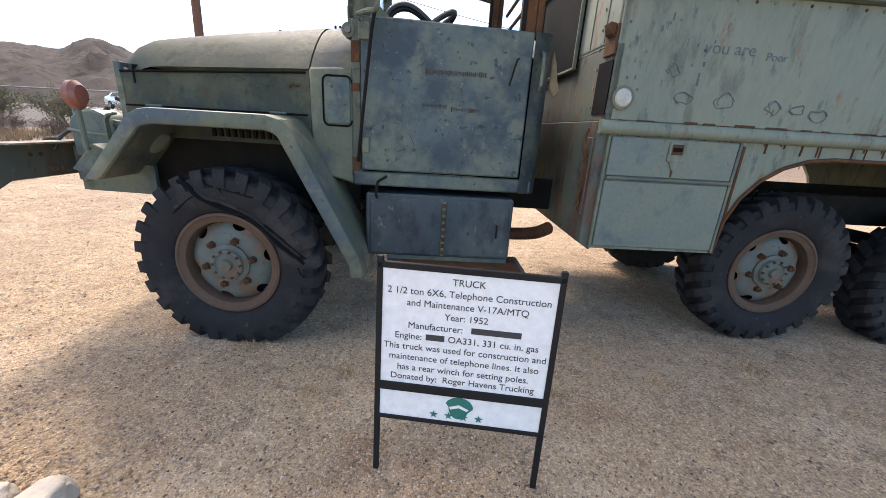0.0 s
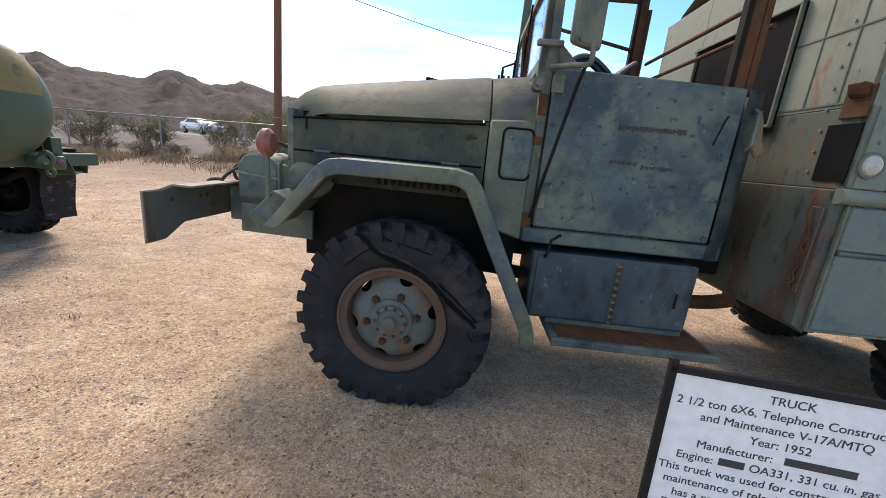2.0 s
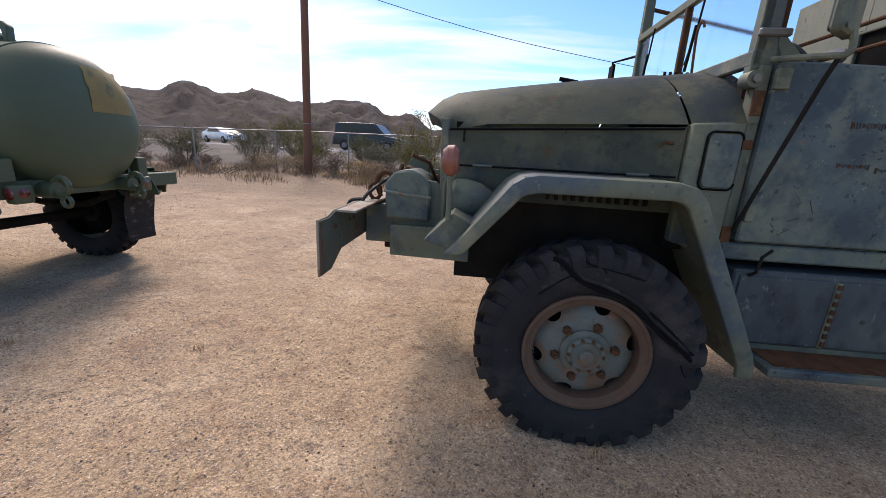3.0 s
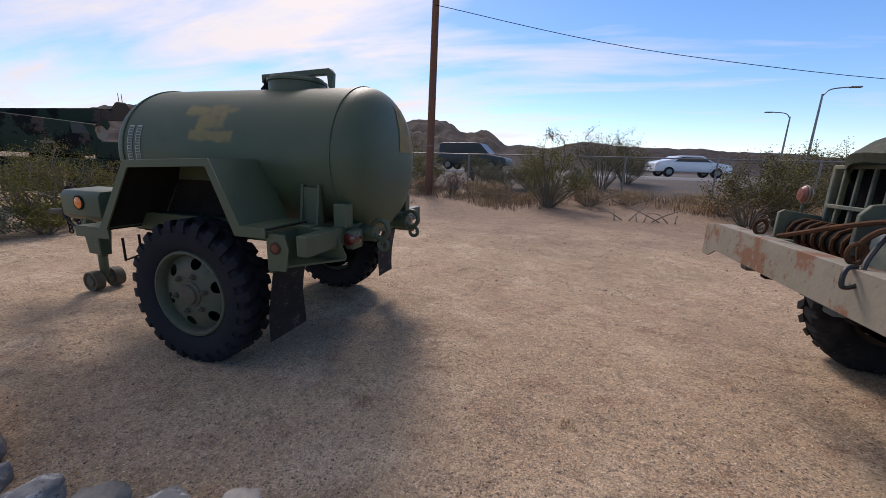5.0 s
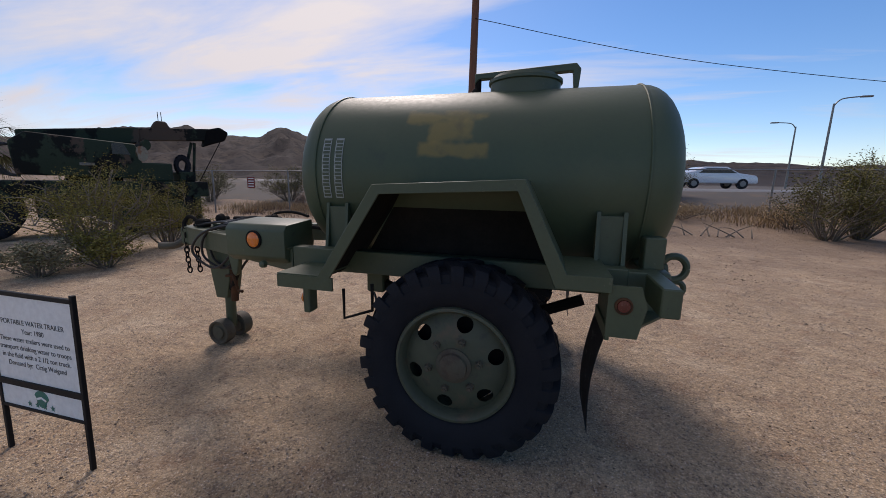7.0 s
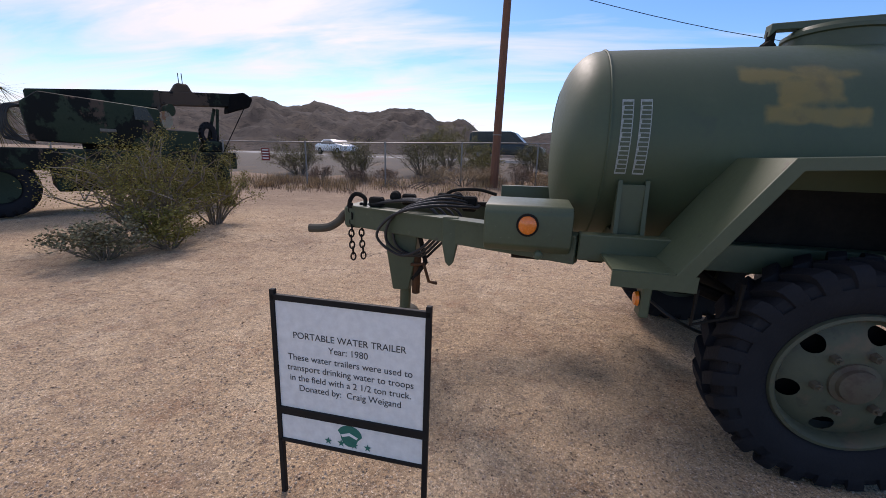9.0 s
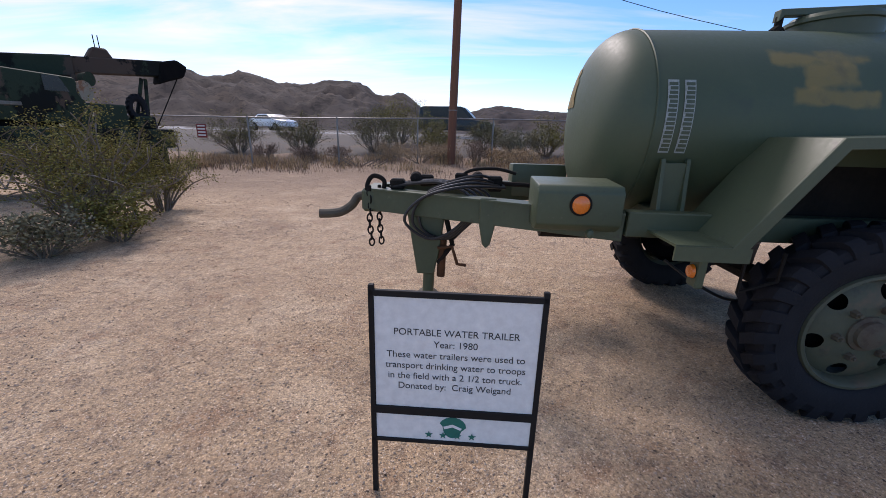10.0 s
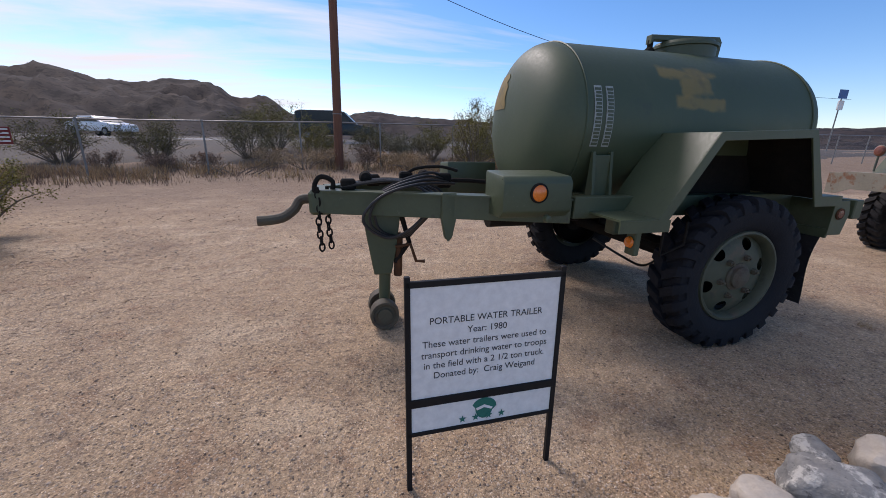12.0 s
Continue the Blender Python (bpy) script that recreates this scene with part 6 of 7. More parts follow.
# rear beam, lamps, rings and mud flaps
beam = part("rear_beam", bx(-4.94, -4.86, 2.12, my(2.12), 0.82, 0.945, 0.006), M_od, trailer)
for s in (-1, 1):
    part("beam_arm", bx(-5.05, -4.93, TY + s * 0.70 - 0.04, TY + s * 0.70 + 0.04, 0.83, 0.95, 0.005), M_od, trailer)
    o = 2.12 if s < 0 else my(2.12)
    inn = o - s * 0.34
    ep = part("end_plate", prism([(-5.15, 0.72), (-5.15, 0.945), (-5.02, 0.945), (-4.99, 0.86), (-5.02, 0.72)], o - 0.006, o + 0.006), M_od, trailer)
    part("gusset", prism([(-5.11, 0.945), (-4.88, 0.935), (-4.80, 0.77), (-4.80, 0.745), (-4.84, 0.735), (-5.11, 0.735)], inn - 0.006, inn + 0.006), M_od, ep)
    part("gusset_floor", prism([(-5.14, o), (-5.06, o), (-4.80, inn), (-5.14, inn)], 0.735, 0.747, "z"), M_od, ep)
    part("gusset_web", bx(-5.14, -5.128, min(o, inn), max(o, inn), 0.735, 0.94), M_od, ep)
    tl = part("tail_reflector", lathe([(0.001, -0.012), (0.026, -0.010), (0.03, 0)], 18), M_redd, ep, "dark red reflector")
    tl.matrix_local = pose(-5.085, o + (-0.006 if s < 0 else 0.006), 0.86, 0, 0, 0 if s < 0 else 180)
    part("reflector_ring", lathe([(0.029, -0.010), (0.037, -0.008), (0.038, 0.002)], 18), M_rust, tl)
    yl = TY + s * 0.52
    lp = part("tail_lamp", bx(-4.86, -4.78, yl - 0.07, yl + 0.07, 0.79, 0.925, 0.02, seg=2), M_od, trailer, "boxed tail lamp with a red lens")
    part("lamp_lens", lathe([(0.001, 0.012), (0.03, 0.01), (0.046, 0)], 18), M_redd, lp).matrix_local = pose(-4.785, yl, 0.862, 0, 0, -90)
    part("lamp_lens", lathe([(0.001, -0.012), (0.03, -0.01), (0.046, 0)], 18), M_redd, lp).matrix_local = pose(-4.82, yl - 0.068, 0.862, 0, 0, 0)
    ys = TY + s * 0.33
    rb = part("ring_boss", cyl((-4.86, ys, 0.87), (-4.74, ys, 0.87), 0.06, 18), M_od, trailer)
    bm = bmesh.new()
    for c, r, t in (((-4.70, 0.905), 0.066, 0.02), ((-4.675, 0.79), 0.038, 0.016)):
        tube([(c[0] + r * math.cos(q * math.pi / 12), ys - 0.0, c[1] + r * math.sin(q * math.pi / 12)) for q in range(25)], t, 8, bm=bm)
    part("tow_ring", bm, M_od, rb, "double-holed steel towing ring")
    fl = bmesh.new()
    gr = []
    for j in range(9):
        f = j / 8
        gr.append([fl.verts.new((-5.13 - 0.05 * f - 0.03 * math.sin(f * 3), o - s * (0.02 + 0.36 * q / 3) + 0.012 * math.sin(f * 5 + q), 0.76 - 0.53 * f)) for q in range(4)])
    for a, b in zip(gr, gr[1:]):
        for q in range(3):
            fl.faces.new((a[q], a[q + 1], b[q + 1], b[q]))
    bmesh.ops.solidify(fl, geom=list(fl.faces), thickness=0.012)
    part("mud_flap", fl, M_flap, trailer, "scuffed black rubber mud flap")
    part("flap_strip", bx(-5.15, -5.13, min(o, inn), max(o, inn), 0.70, 0.76, 0.003), M_od, trailer)
    part("rear_bracket", bx(-4.93, -4.83, TY + s * 0.56 - 0.05, TY + s * 0.56 + 0.05, 0.94, 1.10, 0.006), M_od, trailer)


# ---- the two information signs ----
def sign(name, m, lines, label, bars=()):
    """A steel frame holding a white board, origin at the middle between its feet."""
    s = thing(name, label, "sign", m, "information signs")
    W, H, lean = 0.31, 0.83, 0.0
    part("sign_frame", bx(-W, W, -0.009, 0.009, H - 0.022, H, 0.002), M_frame, s, "black angle-iron frame")
    for x in (-W - 0.002, W - 0.018):
        part("leg", bx(x, x + 0.02, -0.009, 0.011, -0.03, H + 0.018, 0.002), M_frame, s)
    part("cross_bar", bx(-W, W, -0.010, 0.010, 0.345, 0.378, 0.002), M_frame, s)
    part("cross_bar", bx(-W, W, -0.009, 0.009, 0.222, 0.238, 0.002), M_frame, s)
    board = part("board", bx(-W + 0.018, W - 0.018, -0.003, 0.003, 0.378, H - 0.022), M_white, s, "white board with dark printed text")
    low = part("lower_board", bx(-W + 0.018, W - 0.018, -0.003, 0.003, 0.238, 0.345), M_white, s, "white strip with a teal emblem and stars")
    for body, size, x, z, al in lines:
        lettering(body, size, x, z, -0.0036, M_ink, board, align=al)
    for x0, x1, z, h in bars:
        part("print_bar", bx(x0, x1, -0.0042, -0.003, z, z + h), M_ink, board)
    em = prism([(0.052 * math.cos(radians(a)) * (1.0 if a < 180 else 0.72), 0.300 + 0.042 * math.sin(radians(a)) * (1.0 if a < 180 else 1.15)) for a in range(0, 360, 20)], -0.0042, -0.003)
    part("emblem", em, M_teal, low)
    part("emblem_stripe", prism([(-0.035, 0.30), (0.0, 0.312), (0.036, 0.296), (0.03, 0.288), (0.0, 0.30), (-0.03, 0.290)], -0.0052, -0.0041), M_white, low)
    for k in range(4):
        cx = -0.09 + 0.055 * k
        st = [(cx + (0.016 if q % 2 == 0 else 0.0065) * math.sin(q * math.pi / 5), 0.262 + (0.016 if q % 2 == 0 else 0.0065) * math.cos(q * math.pi / 5)) for q in range(10)]
        part("star", prism(st, -0.0055, -0.0042), M_teal, low)
    return s


S1 = pose(0.202, 1.118, 0, -3.5, 0, -6.5)
L1 = [("TRUCK", 0.034, 0.0, 0.765, "CENTER"), ("2 1/2 ton 6X6, Telephone Construction", 0.034, 0, 0.722, "CENTER"), ("and Maintenance V-17A/MTQ", 0.034, 0, 0.680, "CENTER"), ("Year: 1952", 0.034, 0, 0.638, "CENTER"),
      ("Manufacturer:", 0.034, -0.20, 0.596, "LEFT"), ("Engine:", 0.034, -0.245, 0.555, "LEFT"), ("OA331, 331 cu. in. gas", 0.034, -0.058, 0.555, "LEFT"),
      ("This truck was used for construction and", 0.034, 0, 0.514, "CENTER"), ("maintenance of telephone lines. It also", 0.034, 0, 0.473, "CENTER"), ("has a rear winch for setting poles.", 0.034, 0, 0.432, "CENTER"), ("Donated by:  Roger Havens Trucking", 0.034, 0, 0.394, "CENTER")]
sign("information_sign", S1, L1, "white information board in a black steel frame beside the truck", bars=((0.02, 0.19, 0.597, 0.022), (-0.135, -0.07, 0.556, 0.022)))
S2 = pose(-7.941, 1.564, 0, -2, 0, 1.8) @ Matrix.Diagonal((1, 1, 1.03, 1))
L2 = [("PORTABLE WATER TRAILER", 0.036, 0, 0.668, "CENTER"), ("Year: 1980", 0.036, 0, 0.624, "CENTER"), ("These water trailers were used to", 0.036, 0, 0.580, "CENTER"), ("transport drinking water to troops", 0.036, 0, 0.538, "CENTER"),
      ("in the field with a 2 1/2 ton truck.", 0.036, 0, 0.496, "CENTER"), ("Donated by:  Craig Weigand", 0.036, 0, 0.455, "CENTER")]
sign("information_sign", S2, L2, "white information board in a black steel frame beside the water trailer")


# ---- fence, pole and far fittings ----
def wood_pole():
    p = thing("utility_pole", "tall brown timber utility pole behind the yard", "pole", pose(-9.0, 15.5, ground_z(-9.0, 15.5) - 0.02))
    part("pole_shaft", cyl((0, 0, -0.3), (0.18, 0, 11.5), 0.165, 20, 0.12), M_pole, p)
    part("id_band", cyl((0.03, 0, 2.0), (0.03, 0, 2.03), 0.166, 20), M_galv, p)
    part("crossarm", bx(-1.1, 1.4, -0.06, 0.06, 10.6, 10.75, 0.01), M_pole, p)
    part("overhead_wire", tube(smooth_line([(0.15, -0.15, 7.2), (9.0, 2.0, 5.6), (22.0, 5.0, 4.6), (40.0, 9.0, 5.0)], 8), 0.012, 5), M_black, p)


wood_pole()
FENCE = [(-34, 7.4), (-24, 10.7), (-14.1, 14.0), (-9, 15.85), (-5.6, 16.0), (4, 16.3), (16, 17.2), (30, 18.5)]


def fence_at(s):
    k = 0
    for (a, b), (c, d) in zip(FENCE, FENCE[1:]):
        l = math.hypot(c - a, d - b)
        if s <= l:
            return a + (c - a) * s / l, b + (d - b) * s / l
        s -= l
    return FENCE[-1]


def fence():
    f = thing("chain_link_fence", "grey chain-link fence with steel posts and top rail", "fence")
    total = sum(math.hypot(c - a, d - b) for (a, b), (c, d) in zip(FENCE, FENCE[1:]))
    n = int(total / 3.0)
    for i in range(n + 1):
        x, y = fence_at(3.0 * i + 1.0)
        z = ground_z(x, y)
        part("post", cyl((x, y, z - 0.1), (x, y, z + 1.72), 0.03, 10), M_galv, f)
    pts = []
    for i in range(int(total) + 1):
        x, y = fence_at(i)
        pts.append((x, y, ground_z(x, y) + 1.68))
    part("top_rail", tube(pts, 0.024, 8), M_galv, f)
    bm = bmesh.new()
    step = 0.11
    k = int(total / step)
    for i in range(-15, k):
        for s in (-1, 1):
            a, b = (i * step, (i + 15) * step) if s > 0 else ((i + 15) * step, i * step)
            a, b = max(0, min(total, a)), max(0, min(total, b))
            (xa, ya), (xb, yb) = fence_at(a), fence_at(b)
            za, zb = ground_z(xa, ya) + 0.04, ground_z(xb, yb) + 1.66
            vs = [bm.verts.new(p) for p in ((xa - 0.0016, ya, za), (xa + 0.0016, ya, za), (xb + 0.0016, yb, zb), (xb - 0.0016, yb, zb))]
            bm.faces.new(vs)
    tagged(part("wire_mesh", bm, M_galv, f, smooth=False), kind="stuff")
    return f


fence()


def small_sign(x, y, z, material, label):
    s = thing("warning_sign", label, "sign", pose(x, y, z, 0, 0, 12))
    part("plate", bx(-0.16, 0.16, -0.006, 0.006, 0, 0.44, 0.004), material, s)
    for k in range(4):
        part("print_bar", bx(-0.12, 0.12, -0.009, -0.006, 0.06 + 0.1 * k, 0.10 + 0.1 * k), M_white, s)


M_signred = mat("red_sign_enamel", (0.20, 0.015, 0.012), (0.16, 0.012, 0.01), 5, 0.5, 0, 0, 60)
small_sign(-17.3, 12.82, ground_z(-17.3, 12.85) + 1.0, M_signred, "small red warning sign wired to the fence")
small_sign(5.3, 16.3, ground_z(5.3, 16.4) + 1.0, M_black, "small black sign wired to the fence")


def street_lamp(x, y, h, a):
    z = ground_z(x, y)
    s = thing("street_lamp", "tall grey steel street lamp beside the road", "street lamp", pose(x, y, z, 0, 0, a), "road lamps")
    part("lamp_pole", cyl((0, 0, -0.2), (0, 0, h), 0.12, 10, 0.07), M_galv, s)
    arm = part("lamp_arm", tube(smooth_line([(0, 0, h - 0.2), (0.5, 0, h + 0.35), (1.9, 0, h + 0.5)]), 0.05, 8), M_galv, s)
    part("lamp_head", bx(1.7, 2.5, -0.15, 0.15, h + 0.42, h + 0.55, 0.04), M_galv, arm)


street_lamp(16.6, 42, 7.3, 0)
street_lamp(20.4, 55, 7.1, 180)
rs = thing("road_sign", "blue and white road sign on a post", "sign", pose(31.5, 25.5, 1.1))
part("post", cyl((0, 0, -0.2), (0, 0, 5.0), 0.05, 8), M_galv, rs)
part("plate", bx(-0.5, 0.5, -0.06, -0.05, 4.3, 5.0, 0.01), mat("blue_sign_enamel", (0.03, 0.12, 0.35), (0.03, 0.10, 0.30), 4, 0.5, 0, 0, 50), rs)
part("shield", bx(-0.3, 0.3, -0.06, -0.05, 3.4, 4.15, 0.05), M_white, rs)


def pylon(az, d, h):
    x, y = d * math.sin(radians(az)) - 5, d * math.cos(radians(az))
    zb = d * math.tan(radians(5.3 if az < -20 else 2.0))
    p = thing("power_pylon", "distant lattice power pylon on the ridge", "pylon", pose(x, y, zb), "pylons")
    for sx in (-1, 1):
        for sy in (-1, 1):
            part("pylon_leg", cyl((sx * 3, sy * 3, -8), (0.4 * sx, 0.4 * sy, h), 0.3, 5), M_galv, p)
    for k in (0.55, 0.72, 0.88):
        part("pylon_arm", cyl((-5.0, 0, h * k), (5.0, 0, h * k), 0.25, 5), M_galv, p)


for az, d, h in ((-32.8, 905, 22), (-6.4, 950, 26), (-9.0, 950, 22)):
    pylon(az, d, h)


# ---- vehicles in the distance ----
def car(name, m, paint, label, L, Hh, suv):
    c = thing(name, label, "car", m, "cars on the road")
    w = 0.9
    prof = [(-L / 2, 0.45), (-L / 2 + 0.05, 0.85), (-L / 2 + 0.2, 1.0), (-L / 2 + (0.25 if suv else 0.9), Hh * (0.95 if suv else 0.80)), (-L / 2 + (0.5 if suv else 1.5), Hh), (L * 0.10, Hh), (L * 0.26, 1.02), (L / 2 - 0.15, 0.88), (L / 2, 0.70), (L / 2, 0.36), (-L / 2, 0.36)]
    body = part("body", prism(prof, -w, w, bev=0.07, seg=2), paint, c, sharp=50)
    win = [(-L / 2 + (0.5 if suv else 1.15), 1.02), (-L / 2 + (0.6 if suv else 1.6), Hh - 0.10), (L * 0.09, Hh - 0.10), (L * 0.23, 1.02)]
    for s in (-1, 1):
        part("side_window", prism(win, s * (w - 0.01), s * (w + 0.012)), M_carglass, body)
    part("windscreen", prism([(L * 0.115, Hh - 0.05), (L * 0.25, 1.06), (L * 0.27, 1.06), (L * 0.13, Hh - 0.05)], -w + 0.15, w - 0.15), M_carglass, body)
    for x in (-L * 0.31, L * 0.31):
        for s in (-1, 1):
            wh = part("wheel", lathe([(0.001, -0.12), (0.2, -0.12), (0.33, -0.09), (0.34, 0), (0.33, 0.09), (0.001, 0.12)], 24, centre=(x, s * (w - 0.08), 0.34)), M_tyre_d, c)
            part("rim", lathe([(0.001, -0.02), (0.17, -0.02), (0.19, 0.0)], 16, centre=(x, s * (w - 0.08) - 0.115, 0.34)), M_galv, wh)
    for s in (-1, 1):
        part("headlight", bx(L / 2 - 0.12, L / 2 + 0.012, s * 0.62 - 0.16, s * 0.62 + 0.16, 0.66, 0.80, 0.02), M_lens, body)
    return c


def on_road(x, lane):
    y = road_y(x) + lane
    return pose(x, y, 1.2, 0, 0, math.degrees(math.atan(0.021 * (x + 4))))


car("suv", on_road(-9.5, -2.0), M_cardark, "dark green sport utility car driving on the road", 4.9, 1.78, True)
car("sedan", on_road(-27, 2.0), M_carwhite, "white sedan driving on the road", 4.8, 1.42, False)
car("sedan", on_road(4.4, 2.0), M_carwhite, "white sedan driving on the road", 4.8, 1.42, False)


def crane_truck():
    """A camouflaged mobile crane parked at the far side of the yard, its boom laid forward."""
    c = thing("mobile_crane", "camouflaged army mobile crane with lowered boom", "crane", Matrix.Translation((-17.32, 6.08, 0)) @ pose(0, 0, 0, 0, 0, 62) @ Matrix.Diagonal((0.76, 0.72, 1.12, 1)) @ Matrix.Translation((19.8, -9.45, 0)))
    y0, y1 = 8.2, 10.4
    part("carrier_deck", bx(-22.8, -15.2, y0, y1, 0.80, 1.16, 0.03), M_crane, c)
    part("side_locker", bx(-19.6, -18.2, y0 - 0.02, y1 + 0.02, 0.42, 0.85, 0.03), M_crane, c)
    part("side_locker", bx(-22.6, -21.6, y0 - 0.02, y1 + 0.02, 0.40, 0.85, 0.03), M_crane, c)
    for x in (-20.6, -17.4, -16.3):
        for y in (y0 + 0.25, y1 - 0.25):
            wh = part("wheel", tyre_mesh(0.5, 0.36, 0.27, 20), M_tyre_d, c)
            wh.matrix_local = pose(x, y, 0.52) @ Matrix.Diagonal((1.47, 1.3, 1.0, 1))
            part("rim", lathe([(0.001, -0.10), (0.16, -0.10), (0.26, -0.15)], 24), M_crane, wh)
    for x in (-22.0, -15.6):
        o = part("outrigger", bx(x - 0.10, x + 0.10, y0 - 0.12, y0 + 0.1, 0.08, 0.85, 0.02), M_crane, c)
        part("outrigger_foot", cyl((x, y0 - 0.02, 0.0), (x, y0 - 0.02, 0.08), 0.2, 16), M_rust, o)
    cab = part("carrier_cab", prism([(-22.8, 1.14), (-21.3, 1.14), (-21.3, 2.2), (-21.5, 2.34), (-22.6, 2.34), (-22.8, 2.2)], y0 + 0.1, y0 + 1.2, bev=0.04), M_crane, c)
    for x in (-22.55, -21.95):
        part("cab_window", bx(x, x + 0.5, y0 + 0.085, y0 + 0.11, 1.62, 2.2, 0.03), M_carglass, cab)
    part("cab_rail", tube([(-22.8, y0 + 0.1, 2.5), (-21.3, y0 + 0.1, 2.5), (-21.3, y0 + 0.1, 1.2)], 0.03, 6), M_crane, cab)
    tur = part("turret", prism([(-19.9, 1.28), (-17.3, 1.22), (-17.0, 1.5), (-17.15, 1.98), (-19.6, 2.10), (-19.95, 1.90)], y0 + 0.2, y0 + 0.95, bev=0.05, seg=2), M_crane, c)
    part("turret_base", cyl((-18.2, 9.2, 1.14), (-18.2, 9.2, 1.34), 0.7, 24), M_black, tur)
    part("turret_plate", bx(-18.55, -18.2, y0 + 0.185, y0 + 0.21, 1.48, 1.54, 0.01), M_steel, tur)
    part("turret_panel", bx(-18.85, -18.65, y0 + 0.185, y0 + 0.21, 1.72, 1.88, 0.01), M_crane, tur)
    part("turret_window", prism([(-17.75, 1.98), (-17.45, 1.98), (-17.30, 1.74), (-17.75, 1.74)], y0 + 0.18, y0 + 0.22), M_carglass, tur)
    boom = part("boom", prism([(-19.8, 1.86), (-19.8, 2.16), (-16.9, 2.40), (-16.9, 2.04)], y0 + 1.0, y0 + 1.5, bev=0.03), M_crane, c)
    part("boom_section", prism([(-17.0, 2.10), (-17.0, 2.38), (-14.75, 2.52), (-14.75, 2.22)], y0 + 1.06, y0 + 1.44, bev=0.02), M_crane, boom)
    hd = part("boom_head", prism([(-15.0, 2.05), (-14.85, 2.50), (-14.4, 2.58), (-14.1, 2.46), (-14.25, 2.24), (-14.75, 2.12)], y0 + 1.0, y0 + 1.5, bev=0.04), M_black, boom)
    for y in (y0 + 1.12, y0 + 1.38):
        part("sheave", lathe([(0.001, -0.04), (0.16, -0.04), (0.14, 0), (0.16, 0.04), (0.001, 0.04)], 24, centre=(-14.35, y, 2.40)), M_dark, hd)
    part("boom_hump", prism([(-16.6, 2.38), (-16.4, 2.60), (-16.1, 2.60), (-15.95, 2.40)], y0 + 1.1, y0 + 1.4, bev=0.03), M_crane, boom)
    for x in (-16.3, -16.2):
        part("aerial", cyl((x, y0 + 1.25, 2.58), (x, y0 + 1.25, 2.82), 0.012, 6), M_black, boom)
    part("boom_rest", tube([(-15.75, y0 + 1.25, 1.14), (-15.35, y0 + 1.25, 2.14)], 0.05, 8), M_crane, c)
    part("boom_rest", tube([(-15.40, y0 + 1.25, 1.14), (-15.25, y0 + 1.25, 2.14)], 0.05, 8), M_crane, c)
    part("hoist_line", tube([(-14.3, y0 + 1.25, 2.3), (-15.2, y0 + 1.25, 1.16)], 0.014, 6), M_black, c)
    part("lift_ram", tube([(-17.6, y0 + 0.9, 1.3), (-16.9, y0 + 1.0, 2.0)], 0.12, 12), M_crane, c)
    for k, (x, z, r) in enumerate(((-17.0, 1.78, 0.17), (-16.85, 1.98, 0.12))):
        part("winch_drum", cyl((x, y0 + 0.2, z), (x, y0 + 0.9, z), r, 18), M_tan if k == 0 else M_crane, c)
    part("equipment_box", bx(-17.2, -16.2, y0 + 0.2, y1 - 0.2, 1.16, 1.58, 0.03), M_crane, c)
    part("equipment_box", bx(-16.0, -15.5, y0 + 0.3, y1 - 0.3, 1.16, 1.40, 0.03), M_crane, c)
    part("spare_tyre", tyre_mesh(0.26, 0.2, 0.13, 16), M_tyre_d, c).matrix_local = pose(-15.85, y0 + 0.5, 1.55)
    for k in range(4):
        x = -19.95 - 0.04 * k
        part("hose_loop", tube(smooth_line([(x + 0.1, y0 + 0.4, 1.85), (x - 0.18, y0 + 0.35, 1.8), (x - 0.26, y0 + 0.35, 1.55 - 0.06 * k), (x - 0.08, y0 + 0.4, 1.3), (x + 0.15, y0 + 0.4, 1.25)]), 0.025, 7), M_rubber, c)
    return c


crane_truck()


# ---- plants ----
def leaf_quad(bm, p, size, up):
    a = random.uniform(0, 6.28)
    d = Vector((math.cos(a), math.sin(a), random.uniform(-0.5, 0.9))).normalized()
    u = d.cross(Vector((random.uniform(-1, 1), random.uniform(-1, 1), random.uniform(-1, 1)))).normalized()
    l, w = size * random.uniform(0.7, 1.5), size * random.uniform(0.28, 0.5)
    q = [p, p + d * l * 0.5 + u * w, p + d * l, p + d * l * 0.5 - u * w]
    bm.faces.new([bm.verts.new(v) for v in q])


